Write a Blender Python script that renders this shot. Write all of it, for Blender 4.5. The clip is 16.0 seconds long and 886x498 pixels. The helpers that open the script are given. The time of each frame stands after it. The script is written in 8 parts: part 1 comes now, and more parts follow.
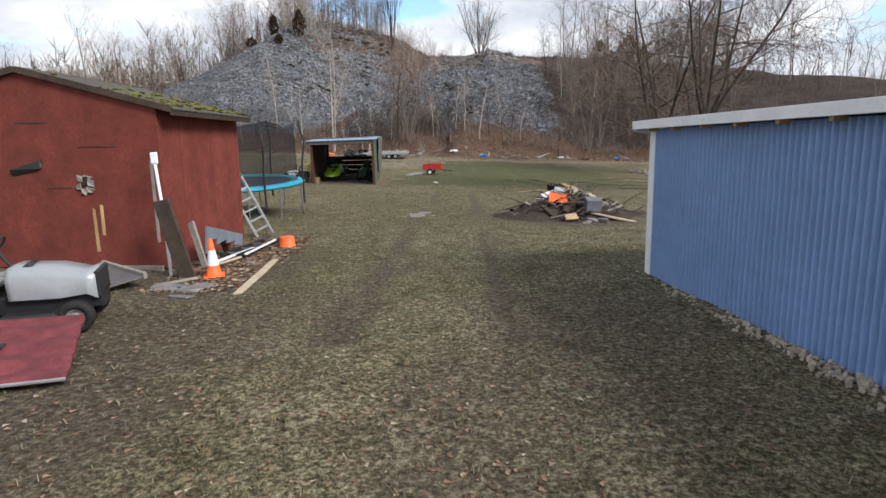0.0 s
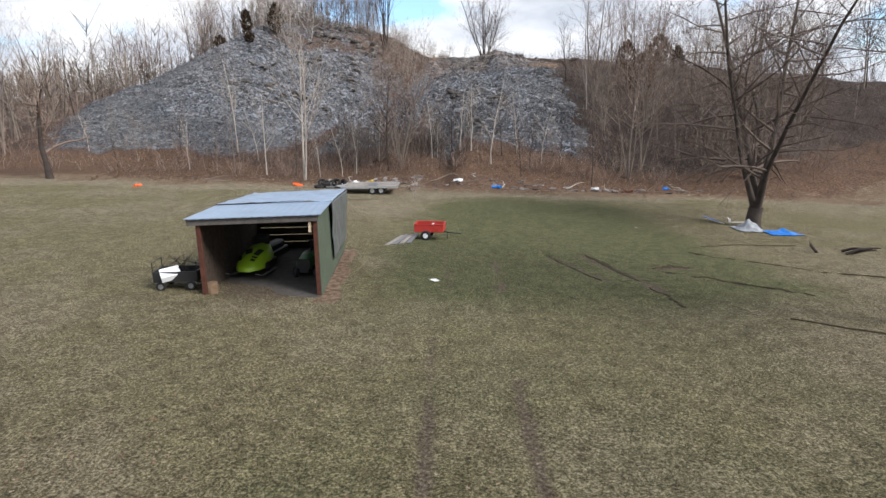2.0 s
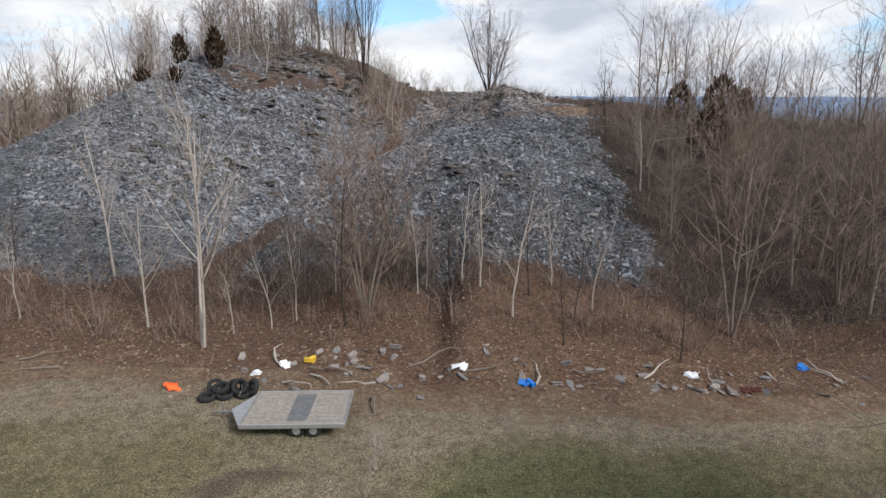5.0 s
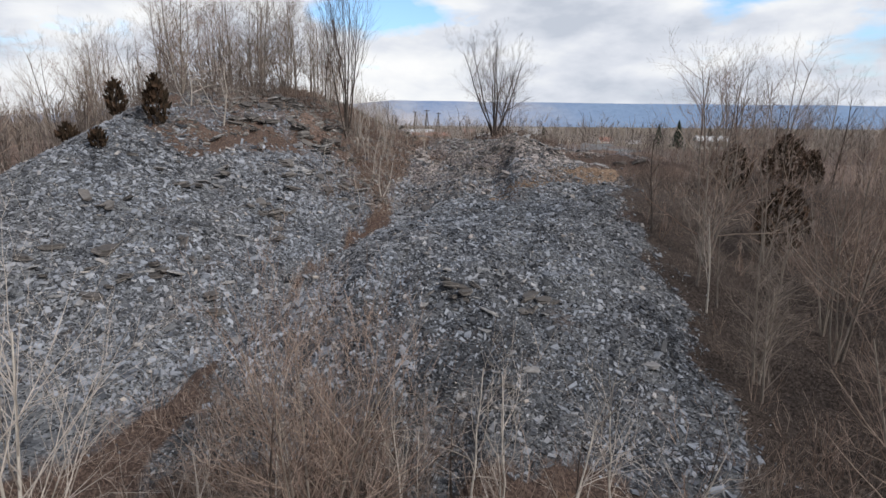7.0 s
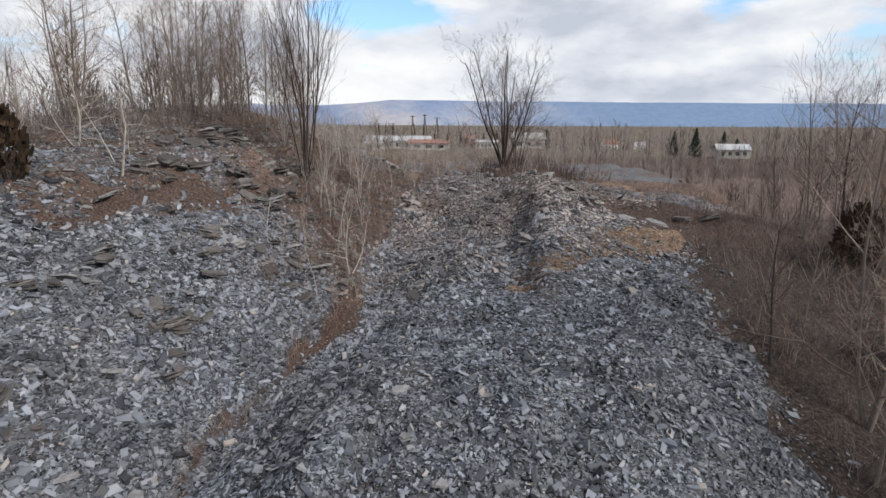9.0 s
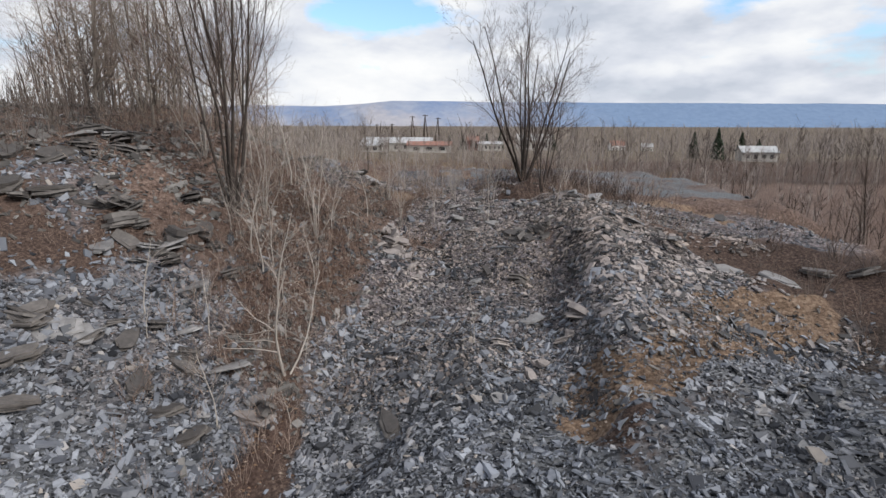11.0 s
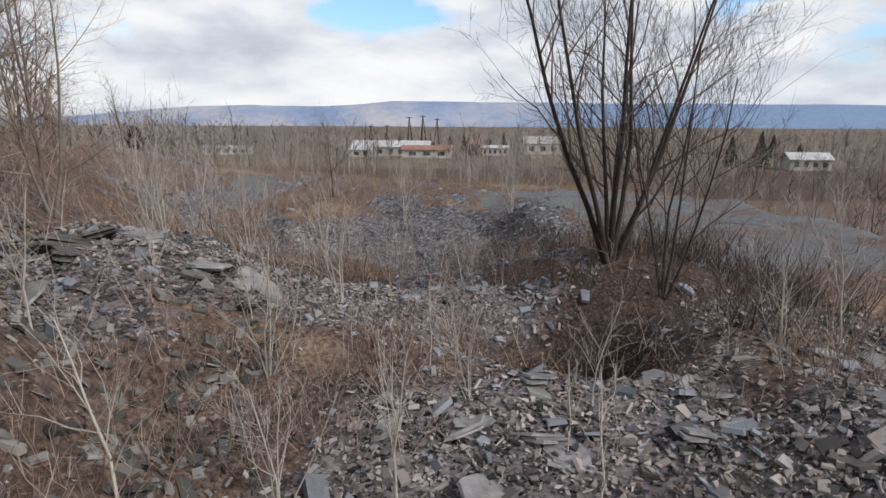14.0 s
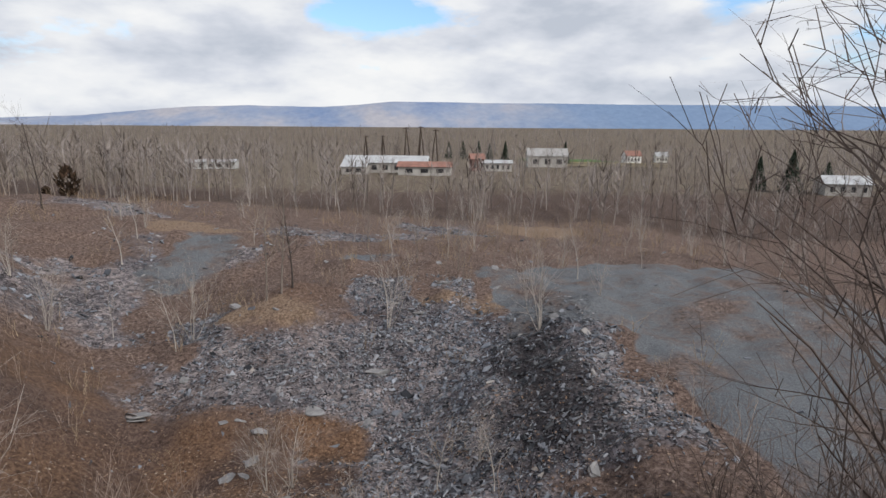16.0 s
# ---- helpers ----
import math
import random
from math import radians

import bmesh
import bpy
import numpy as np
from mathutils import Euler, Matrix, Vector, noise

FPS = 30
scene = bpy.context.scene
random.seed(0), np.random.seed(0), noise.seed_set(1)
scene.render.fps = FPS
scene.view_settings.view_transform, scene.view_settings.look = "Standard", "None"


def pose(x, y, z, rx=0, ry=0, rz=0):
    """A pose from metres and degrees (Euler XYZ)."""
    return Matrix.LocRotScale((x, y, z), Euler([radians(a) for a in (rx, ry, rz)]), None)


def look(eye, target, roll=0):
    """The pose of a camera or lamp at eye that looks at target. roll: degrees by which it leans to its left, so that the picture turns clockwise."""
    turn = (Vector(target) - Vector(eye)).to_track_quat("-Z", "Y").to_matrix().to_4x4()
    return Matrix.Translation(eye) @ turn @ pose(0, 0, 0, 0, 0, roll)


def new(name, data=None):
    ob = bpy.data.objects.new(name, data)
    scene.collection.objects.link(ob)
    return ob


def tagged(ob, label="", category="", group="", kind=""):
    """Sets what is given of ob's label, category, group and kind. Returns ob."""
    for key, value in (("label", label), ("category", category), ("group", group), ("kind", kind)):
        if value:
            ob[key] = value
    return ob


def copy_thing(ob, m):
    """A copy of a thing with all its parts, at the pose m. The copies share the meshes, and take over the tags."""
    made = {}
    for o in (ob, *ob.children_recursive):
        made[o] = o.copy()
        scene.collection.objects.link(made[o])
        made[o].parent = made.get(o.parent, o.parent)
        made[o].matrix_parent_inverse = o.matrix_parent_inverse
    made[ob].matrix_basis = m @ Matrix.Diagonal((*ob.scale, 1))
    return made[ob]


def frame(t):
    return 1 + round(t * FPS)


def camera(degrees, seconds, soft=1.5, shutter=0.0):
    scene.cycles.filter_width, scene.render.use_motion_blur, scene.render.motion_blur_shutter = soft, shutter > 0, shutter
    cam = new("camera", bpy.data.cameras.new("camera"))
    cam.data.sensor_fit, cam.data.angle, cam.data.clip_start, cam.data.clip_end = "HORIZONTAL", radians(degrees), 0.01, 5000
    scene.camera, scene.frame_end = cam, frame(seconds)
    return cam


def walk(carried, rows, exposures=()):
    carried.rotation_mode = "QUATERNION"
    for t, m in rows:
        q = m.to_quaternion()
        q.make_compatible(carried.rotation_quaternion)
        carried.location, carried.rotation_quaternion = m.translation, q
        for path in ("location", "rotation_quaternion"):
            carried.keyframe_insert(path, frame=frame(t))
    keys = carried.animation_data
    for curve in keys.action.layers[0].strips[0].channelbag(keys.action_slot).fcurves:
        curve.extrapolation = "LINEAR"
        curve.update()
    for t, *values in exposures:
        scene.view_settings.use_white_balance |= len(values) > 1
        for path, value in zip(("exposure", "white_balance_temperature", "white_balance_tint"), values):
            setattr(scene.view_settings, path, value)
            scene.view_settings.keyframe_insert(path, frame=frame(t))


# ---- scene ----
cam = camera(76.0, 16.0)
PATH = [
    (0, (0.274, -0.64, 3.169), (0.254, 1.305, 2.706), -0.9),
    (0.5, (0.251, 2.452, 3.523), (0.234, 4.398, 3.06), -0.8),
    (1, (0.209, 5.584, 3.803), (0.191, 7.529, 3.34), -0.7),
    (1.5, (0.126, 8.773, 4.052), (0.109, 10.719, 3.591), -0.6),
    (2, (0.075, 11.954, 4.354), (0.058, 13.901, 3.896), -0.7),
    (2.5, (0.086, 15.195, 4.829), (0.071, 17.141, 4.369), -0.7),
    (3, (0.21, 18.587, 5.434), (0.192, 20.533, 4.974), -0.7),
    (3.5, (0.284, 21.873, 6.576), (0.269, 23.818, 6.109), -0.6),
    (4, (0.276, 25.232, 7.808), (0.265, 27.176, 7.339), -0.3),
    (4.2, (0.237, 26.529, 8.275), (0.229, 28.474, 7.807), -0.2),
    (6.3, (0.103, 38.057, 12.685), (0.116, 40.01, 12.257), 0.5),
    (6.5, (0.039, 39.438, 13.23), (0.054, 41.392, 12.8), 0.6),
    (7, (0.038, 42.854, 14.643), (0.05, 44.806, 14.207), 0.5),
    (7.5, (0.05, 46.285, 15.879), (0.062, 48.237, 15.443), 0.4),
    (8, (0.215, 49.893, 16.871), (0.222, 51.844, 16.434), 0.3),
    (8.5, (0.306, 53.601, 17.163), (0.315, 55.552, 16.727), 0.2),
    (9, (0.392, 57.341, 17.245), (0.404, 59.293, 16.806), 0.3),
    (9.2, (0.48, 58.856, 17.243), (0.488, 60.808, 16.805), 0.3),
    (11.3, (0.58, 72.887, 17.14), (0.586, 74.839, 16.704), 0.2),
    (11.5, (0.583, 74.446, 17.114), (0.589, 76.398, 16.677), 0.2),
    (12, (0.59, 78.255, 16.961), (0.596, 80.207, 16.526), 0.2),
    (12.5, (0.605, 82.044, 16.835), (0.613, 83.996, 16.399), 0.2),
    (13, (0.662, 85.76, 16.673), (0.671, 87.712, 16.237), 0.2),
    (13.5, (0.801, 89.491, 16.801), (0.802, 91.443, 16.367), 0.0),
    (14, (0.841, 93.065, 17.548), (0.847, 95.018, 17.113), 0.3),
    (14.5, (0.905, 96.518, 18.557), (0.91, 98.471, 18.124), 0.4),
    (15, (0.987, 99.907, 19.605), (0.99, 101.859, 19.169), 0.2),
    (15.5, (0.894, 103.556, 20.604), (0.902, 105.507, 20.168), 0.4),
    (16, (0.863, 107.159, 21.594), (0.873, 109.111, 21.16), 0.4),
]
walk(cam, [(t, look(eye, goal, lean)) for t, eye, goal, lean in PATH], [(0.0, 0.68), (0.5, 0.8), (1.5, 0.84), (2.5, 0.7), (4.0, 0.62), (6.5, 0.46), (12.5, 0.46), (16.0, 0.36)])

# ---- world, sun ----
SUN_TURN, SUN_RISE = 124.0, 38.0
world = bpy.data.worlds.new("sky")
scene.world = world
world.use_nodes = True
wn, wl = world.node_tree.nodes, world.node_tree.links
wn.clear()
w_out = wn.new("ShaderNodeOutputWorld")
w_bg = wn.new("ShaderNodeBackground")
w_sky = wn.new("ShaderNodeTexSky")
w_sky.sky_type, w_sky.sun_disc = "NISHITA", False
w_sky.sun_elevation, w_sky.sun_rotation = radians(SUN_RISE), radians(SUN_TURN)
w_sky.air_density, w_sky.dust_density = 1.0, 1.5
w_co = wn.new("ShaderNodeTexCoord")


def sky_noise(scale, detail, rough, shift):
    m = wn.new("ShaderNodeMapping")
    m.inputs["Location"].default_value = shift
    m.inputs["Scale"].default_value = (1.0, 1.0, 2.6)
    wl.new(w_co.outputs["Generated"], m.inputs[0])
    n = wn.new("ShaderNodeTexNoise")
    n.inputs["Scale"].default_value, n.inputs["Detail"].default_value, n.inputs["Roughness"].default_value = scale, detail, rough
    wl.new(m.outputs[0], n.inputs["Vector"])
    return n.outputs["Fac"]


def sky_ramp(fac, stops):
    r = wn.new("ShaderNodeValToRGB")
    while len(r.color_ramp.elements) < len(stops):
        r.color_ramp.elements.new(0.5)
    for e, (p, c) in zip(r.color_ramp.elements, stops):
        e.position, e.color = p, (*c, 1)
    wl.new(fac, r.inputs[0])
    return r.outputs[0]


def sky_math(op, a, b):
    k = wn.new("ShaderNodeMath")
    k.operation = op
    for i, v in enumerate((a, b)):
        if isinstance(v, (int, float)):
            k.inputs[i].default_value = v
        else:
            wl.new(v, k.inputs[i])
    return k.outputs[0]


def sky_hole(centre, stretch):
    """Nearness of a direction to a gap in the clouds."""
    d = wn.new("ShaderNodeVectorMath")
    d.operation = "SUBTRACT"
    wl.new(w_co.outputs["Generated"], d.inputs[0])
    d.inputs[1].default_value = centre
    s = wn.new("ShaderNodeVectorMath")
    s.operation = "MULTIPLY"
    wl.new(d.outputs[0], s.inputs[0])
    s.inputs[1].default_value = stretch
    n = wn.new("ShaderNodeVectorMath")
    n.operation = "LENGTH"
    wl.new(s.outputs[0], n.inputs[0])
    return sky_math("SUBTRACT", 1.0, n.outputs["Value"])


# Clouds close up towards the horizon and open in a few gaps higher up.
w_height = wn.new("ShaderNodeSeparateXYZ")
wl.new(w_co.outputs["Generated"], w_height.inputs[0])
w_gaps = sky_math("MAXIMUM", sky_hole((-0.10, 0.976, 0.175), (8.0, 3.0, 15.0)), sky_hole((0.44, 0.86, 0.21), (7.0, 3.0, 15.0)))
w_gaps = sky_math("MAXIMUM", w_gaps, sky_math("MULTIPLY", sky_math("SUBTRACT", w_height.outputs["Z"], 0.30), 0.35))
w_open = sky_math("ADD", sky_math("MAXIMUM", w_gaps, -0.6), sky_math("MULTIPLY", sky_math("SUBTRACT", sky_noise(5.0, 6, 0.55, (3.1, 0.4, 0.0)), 0.5), 2.6))
w_cover = sky_ramp(w_open, [(0.20, (1, 1, 1)), (0.52, (0, 0, 0))])
w_cloud = sky_ramp(sky_noise(4.2, 7, 0.52, (7.7, 2.2, 1.0)), [(0.38, (0.41, 0.445, 0.51)), (0.48, (0.54, 0.565, 0.62)), (0.56, (0.65, 0.665, 0.69)), (0.64, (0.72, 0.725, 0.73))])
w_dim = wn.new("ShaderNodeMix")
w_dim.data_type, w_dim.blend_type = "RGBA", "MULTIPLY"
w_dim.inputs["Factor"].default_value = 1.0
wl.new(w_sky.outputs[0], w_dim.inputs["A"])
w_dim.inputs["B"].default_value = (0.12, 0.145, 0.17, 1)
w_mix = wn.new("ShaderNodeMix")
w_mix.data_type = "RGBA"
wl.new(w_cover, w_mix.inputs["Factor"])
wl.new(w_dim.outputs["Result"], w_mix.inputs["A"])
wl.new(w_cloud, w_mix.inputs["B"])
wl.new(w_mix.outputs["Result"], w_bg.inputs["Color"])
w_bg.inputs["Strength"].default_value = 1.0
wl.new(w_bg.outputs[0], w_out.inputs[0])

sun = new("sun", bpy.data.lights.new("sun", "SUN"))
sun.data.energy, sun.data.angle, sun.data.color = 2.8, radians(18), (1.0, 0.965, 0.92)
sun.matrix_world = look((0, 0, 0), (-math.sin(radians(SUN_TURN)) * math.cos(radians(SUN_RISE)), -math.cos(radians(SUN_TURN)) * math.cos(radians(SUN_RISE)), -math.sin(radians(SUN_RISE))))

# ---- materials ----
def material(name, rough=0.8, metal=0.0, spec=0.4):
    m = bpy.data.materials.new(name)
    m.use_nodes = True
    b = m.node_tree.nodes["Principled BSDF"]
    b.inputs["Roughness"].default_value, b.inputs["Metallic"].default_value = rough, metal
    b.inputs["Specular IOR Level"].default_value = spec
    return m, m.node_tree.nodes, m.node_tree.links, b


def noise_node(n, l, scale, detail=4, rough=0.6, vector=None):
    t = n.new("ShaderNodeTexNoise")
    t.inputs["Scale"].default_value, t.inputs["Detail"].default_value, t.inputs["Roughness"].default_value = scale, detail, rough
    if vector is None:
        vector = n.new("ShaderNodeTexCoord").outputs["Object"]
    l.new(vector, t.inputs["Vector"])
    return t.outputs["Fac"]


def ramp(n, l, fac, stops):
    r = n.new("ShaderNodeValToRGB")
    while len(r.color_ramp.elements) < len(stops):
        r.color_ramp.elements.new(0.5)
    for e, (p, c) in zip(r.color_ramp.elements, stops):
        e.position, e.color = p, (*c, 1)
    l.new(fac, r.inputs[0])
    return r.outputs[0]


def blend(n, l, fac, a, b, mode="MIX"):
    m = n.new("ShaderNodeMix")
    m.data_type, m.blend_type = "RGBA", mode
    for sock, v in (("Factor", fac), ("A", a), ("B", b)):
        if isinstance(v, (int, float)):
            m.inputs[sock].default_value = v
        elif isinstance(v, tuple):
            m.inputs[sock].default_value = (*v, 1)
        else:
            l.new(v, m.inputs[sock])
    return m.outputs["Result"]


def bump(n, l, b, fac, strength=0.4, depth=0.02):
    k = n.new("ShaderNodeBump")
    k.inputs["Strength"].default_value, k.inputs["Distance"].default_value = strength, depth
    l.new(fac, k.inputs["Height"])
    l.new(k.outputs[0], b.inputs["Normal"])


def shade(c, k):
    return tuple(v * k for v in c)


def plain(name, color, rough=0.6, metal=0.0, wear=0.25, scale=6.0, spec=0.4, relief=0.15):
    """Paint, plastic, metal or wood with two scales of wear."""
    m, n, l, b = material(name, rough, metal, spec)
    co = n.new("ShaderNodeTexCoord").outputs["Object"]
    a = ramp(n, l, noise_node(n, l, scale, 5, 0.65, co), [(0.3, shade(color, 1 - wear)), (0.7, shade(color, 1 + wear * 0.6))])
    c = blend(n, l, ramp(n, l, noise_node(n, l, scale * 7, 3, 0.6, co), [(0.45, (0, 0, 0)), (0.75, (0.5, 0.5, 0.5))]), a, shade(color, 1 - wear * 1.3))
    l.new(c, b.inputs["Base Color"])
    bump(n, l, b, noise_node(n, l, scale * 9, 3, 0.6, co), relief, 0.01)
    return m


def island(name, stops, rough=0.85, scale=3.0, vary=0.35, spec=0.3, relief=0.3, tint=None):
    """A material whose separate pieces differ in tone."""
    m, n, l, b = material(name, rough, 0, spec)
    g = n.new("ShaderNodeNewGeometry").outputs["Random Per Island"]
    c = ramp(n, l, g, stops)
    co = n.new("ShaderNodeTexCoord").outputs["Object"]
    d = ramp(n, l, noise_node(n, l, scale, 5, 0.65, co), [(0.3, (1 - vary,) * 3), (0.7, (1 + vary * 0.3,) * 3)])
    c = blend(n, l, 1.0, c, d, "MULTIPLY")
    if tint:
        c = blend(n, l, 1.0, c, ramp(n, l, noise_node(n, l, 1.9, 4, 0.7, co), [(0.36, (0.72, 0.72, 0.73)), (0.48, (0.98, 0.98, 0.98)), (0.62, (1.08, 1.08, 1.07))]), "MULTIPLY")
        c = blend(n, l, ramp(n, l, noise_node(n, l, 0.13, 5, 0.6, co), [(0.44, (0, 0, 0)), (0.60, (1, 1, 1))]), c, blend(n, l, 1.0, c, tint, "MULTIPLY"))
    l.new(c, b.inputs["Base Color"])
    bump(n, l, b, noise_node(n, l, scale * 8, 3, 0.6, co), relief, 0.02)
    return m


def ground_material():
    m, n, l, b = material("ground_cover", 0.95, 0, 0.15)
    co = n.new("ShaderNodeTexCoord").outputs["Object"]

    def mask(name):
        a = n.new("ShaderNodeAttribute")
        a.attribute_name = name
        return a.outputs["Fac"]

    def edge(fac, scale, lo, hi):
        """A mask with a ragged edge."""
        s = n.new("ShaderNodeMath")
        s.operation = "ADD"
        l.new(fac, s.inputs[0])
        k = n.new("ShaderNodeMath")
        k.operation = "MULTIPLY_ADD"
        l.new(noise_node(n, l, scale, 6, 0.7, co), k.inputs[0])
        k.inputs[1].default_value, k.inputs[2].default_value = 0.9, -0.45
        l.new(k.outputs[0], s.inputs[1])
        return ramp(n, l, s.outputs[0], [(lo, (0, 0, 0)), (hi, (1, 1, 1))])

    fine = noise_node(n, l, 17.0, 5, 0.75, co)
    blades = noise_node(n, l, 34.0, 4, 0.75, co)
    wide = noise_node(n, l, 0.16, 4, 0.6, co)
    mid = noise_node(n, l, 2.6, 5, 0.7, co)
    green = ramp(n, l, fine, [(0.36, (0.045, 0.042, 0.023)), (0.5, (0.114, 0.101, 0.056)), (0.64, (0.215, 0.186, 0.12))])
    straw = ramp(n, l, fine, [(0.36, (0.064, 0.052, 0.037)), (0.5, (0.150, 0.126, 0.088)), (0.64, (0.28, 0.245, 0.185))])
    grass = blend(n, l, ramp(n, l, wide, [(0.48, (0, 0, 0)), (0.68, (1, 1, 1))]), green, straw)
    grass = blend(n, l, edge(mask("dry"), 0.7, 0.25, 1.0), grass, straw)
    deep = ramp(n, l, fine, [(0.36, (0.028, 0.034, 0.016)), (0.5, (0.072, 0.076, 0.035)), (0.64, (0.140, 0.136, 0.076))])
    grass = blend(n, l, edge(mask("lush"), 0.4, 0.2, 0.9), grass, deep)
    grass = blend(n, l, 1.0, grass, ramp(n, l, mid, [(0.38, (0.74, 0.72, 0.69)), (0.5, (1.0, 1.0, 1.0)), (0.62, (1.16, 1.15, 1.12))]), "MULTIPLY")
    grass = blend(n, l, 1.0, grass, ramp(n, l, blades, [(0.40, (0.58, 0.57, 0.56)), (0.5, (1.0, 1.0, 1.0)), (0.6, (1.42, 1.40, 1.35))]), "MULTIPLY")
    mud = ramp(n, l, fine, [(0.36, (0.034, 0.025, 0.019)), (0.52, (0.092, 0.072, 0.051)), (0.66, (0.20, 0.170, 0.126))])
    grass = blend(n, l, edge(mask("mud"), 2.2, 0.30, 0.85), grass, mud)
    # Leaf mould of the wooded flank, darkened for the shade of its trees.
    duff = ramp(n, l, noise_node(n, l, 7.0, 6, 0.78, co), [(0.36, (0.011, 0.008, 0.007)), (0.5, (0.041, 0.031, 0.026)), (0.62, (0.092, 0.071, 0.061)), (0.74, (0.18, 0.145, 0.125))])
    leaf = ramp(n, l, noise_node(n, l, 9.0, 6, 0.75, co), [(0.34, (0.020, 0.014, 0.012)), (0.47, (0.055, 0.037, 0.030)), (0.58, (0.110, 0.076, 0.061)), (0.72, (0.22, 0.168, 0.138))])
    soil = ramp(n, l, noise_node(n, l, 5.0, 6, 0.78, co), [(0.36, (0.032, 0.021, 0.017)), (0.5, (0.108, 0.073, 0.059)), (0.66, (0.235, 0.175, 0.145))])
    amber = ramp(n, l, noise_node(n, l, 6.0, 6, 0.75, co), [(0.34, (0.035, 0.019, 0.011)), (0.48, (0.100, 0.058, 0.036)), (0.60, (0.180, 0.108, 0.068)), (0.74, (0.30, 0.205, 0.135))])
    tan = ramp(n, l, noise_node(n, l, 6.0, 6, 0.75, co), [(0.36, (0.072, 0.047, 0.033)), (0.5, (0.168, 0.114, 0.079)), (0.66, (0.29, 0.218, 0.163))])
    w_co2 = n.new("ShaderNodeVectorMath")
    w_co2.operation = "MULTIPLY"
    w_co2.inputs[1].default_value = (0.75, 1.0, 1.7)
    l.new(co, w_co2.inputs[0])

    def shards(scale):
        """Tone and height of tilted flat shards."""
        cell = n.new("ShaderNodeTexVoronoi")
        cell.inputs["Scale"].default_value = scale
        l.new(w_co2.outputs[0], cell.inputs["Vector"])
        off = n.new("ShaderNodeVectorMath")
        off.operation = "SUBTRACT"
        l.new(w_co2.outputs[0], off.inputs[0])
        l.new(cell.outputs["Position"], off.inputs[1])
        way = n.new("ShaderNodeVectorMath")
        way.operation = "SUBTRACT"
        l.new(cell.outputs["Color"], way.inputs[0])
        way.inputs[1].default_value = (0.5, 0.5, 0.5)
        tilt = n.new("ShaderNodeVectorMath")
        tilt.operation = "DOT_PRODUCT"
        l.new(off.outputs[0], tilt.inputs[0])
        l.new(way.outputs[0], tilt.inputs[1])
        return cell.outputs["Color"], tilt.outputs["Value"]

    small, _ = shards(14.0)
    large, large_tilt = shards(5.0)
    slab_tone, slab_tilt = shards(2.2)
    # Ground kept darker under the shards, as shade in the gaps between them.
    chips = ramp(n, l, small, [(0.10, (0.012, 0.0125, 0.014)), (0.33, (0.066, 0.070, 0.078)), (0.62, (0.165, 0.173, 0.190)), (0.95, (0.28, 0.291, 0.312))])
    chips = blend(n, l, ramp(n, l, large, [(0.55, (0, 0, 0)), (0.6, (0.75, 0.75, 0.75))]), chips, ramp(n, l, large, [(0.55, (0.06, 0.064, 0.072)), (0.9, (0.26, 0.268, 0.285))]))
    chips = blend(n, l, 1.0, chips, ramp(n, l, noise_node(n, l, 1.9, 4, 0.7, co), [(0.36, (0.66, 0.66, 0.67)), (0.48, (0.90, 0.90, 0.90)), (0.62, (1.0, 1.0, 0.99))]), "MULTIPLY")
    chips = blend(n, l, 1.0, chips, ramp(n, l, slab_tone, [(0.2, (0.70, 0.70, 0.71)), (0.5, (0.92, 0.92, 0.92)), (0.9, (1.05, 1.05, 1.04))]), "MULTIPLY")
    patch = ramp(n, l, noise_node(n, l, 0.22, 5, 0.65, co), [(0.40, (0.74, 0.74, 0.75)), (0.6, (1.08, 1.06, 1.03))])
    slate = blend(n, l, 1.0, chips, patch, "MULTIPLY")
    slate = blend(n, l, mask("aged"), slate, blend(n, l, 1.0, slate, (1.46, 1.24, 1.17), "MULTIPLY"))
    # Rills and faces turned from the sun: shade added to dark slate.
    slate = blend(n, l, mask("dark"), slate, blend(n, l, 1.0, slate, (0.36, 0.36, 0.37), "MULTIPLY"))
    slate = blend(n, l, ramp(n, l, noise_node(n, l, 0.5, 6, 0.75, co), [(0.56, (0, 0, 0)), (0.74, (0.65, 0.65, 0.65))]), slate, soil)
    c = blend(n, l, edge(mask("wood"), 0.8, 0.4, 0.6), grass, leaf)
    c = blend(n, l, edge(mask("duff"), 0.5, 0.35, 0.7), c, duff)
    c = blend(n, l, edge(mask("soil"), 1.4, 0.28, 0.9), c, soil)
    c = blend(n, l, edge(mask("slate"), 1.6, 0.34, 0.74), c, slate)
    rust = ramp(n, l, noise_node(n, l, 7.0, 6, 0.75, co), [(0.34, (0.024, 0.014, 0.011)), (0.48, (0.064, 0.041, 0.033)), (0.60, (0.118, 0.080, 0.064)), (0.74, (0.23, 0.165, 0.13))])
    c = blend(n, l, edge(mask("rust"), 1.8, 0.34, 0.95), c, rust)
    c = blend(n, l, edge(mask("amber"), 1.1, 0.40, 1.0), c, amber)
    c = blend(n, l, edge(mask("tan"), 0.9, 0.42, 0.6), c, tan)
    grey = ramp(n, l, fine, [(0.36, (0.058, 0.062, 0.068)), (0.5, (0.108, 0.113, 0.121)), (0.64, (0.178, 0.183, 0.191))])
    grey = blend(n, l, ramp(n, l, noise_node(n, l, 0.3, 5, 0.7, co), [(0.44, (0, 0, 0)), (0.62, (0.85, 0.85, 0.85))]), grey, soil)
    c = blend(n, l, edge(mask("gravel"), 0.8, 0.42, 0.6), c, grey)
    l.new(c, b.inputs["Base Color"])
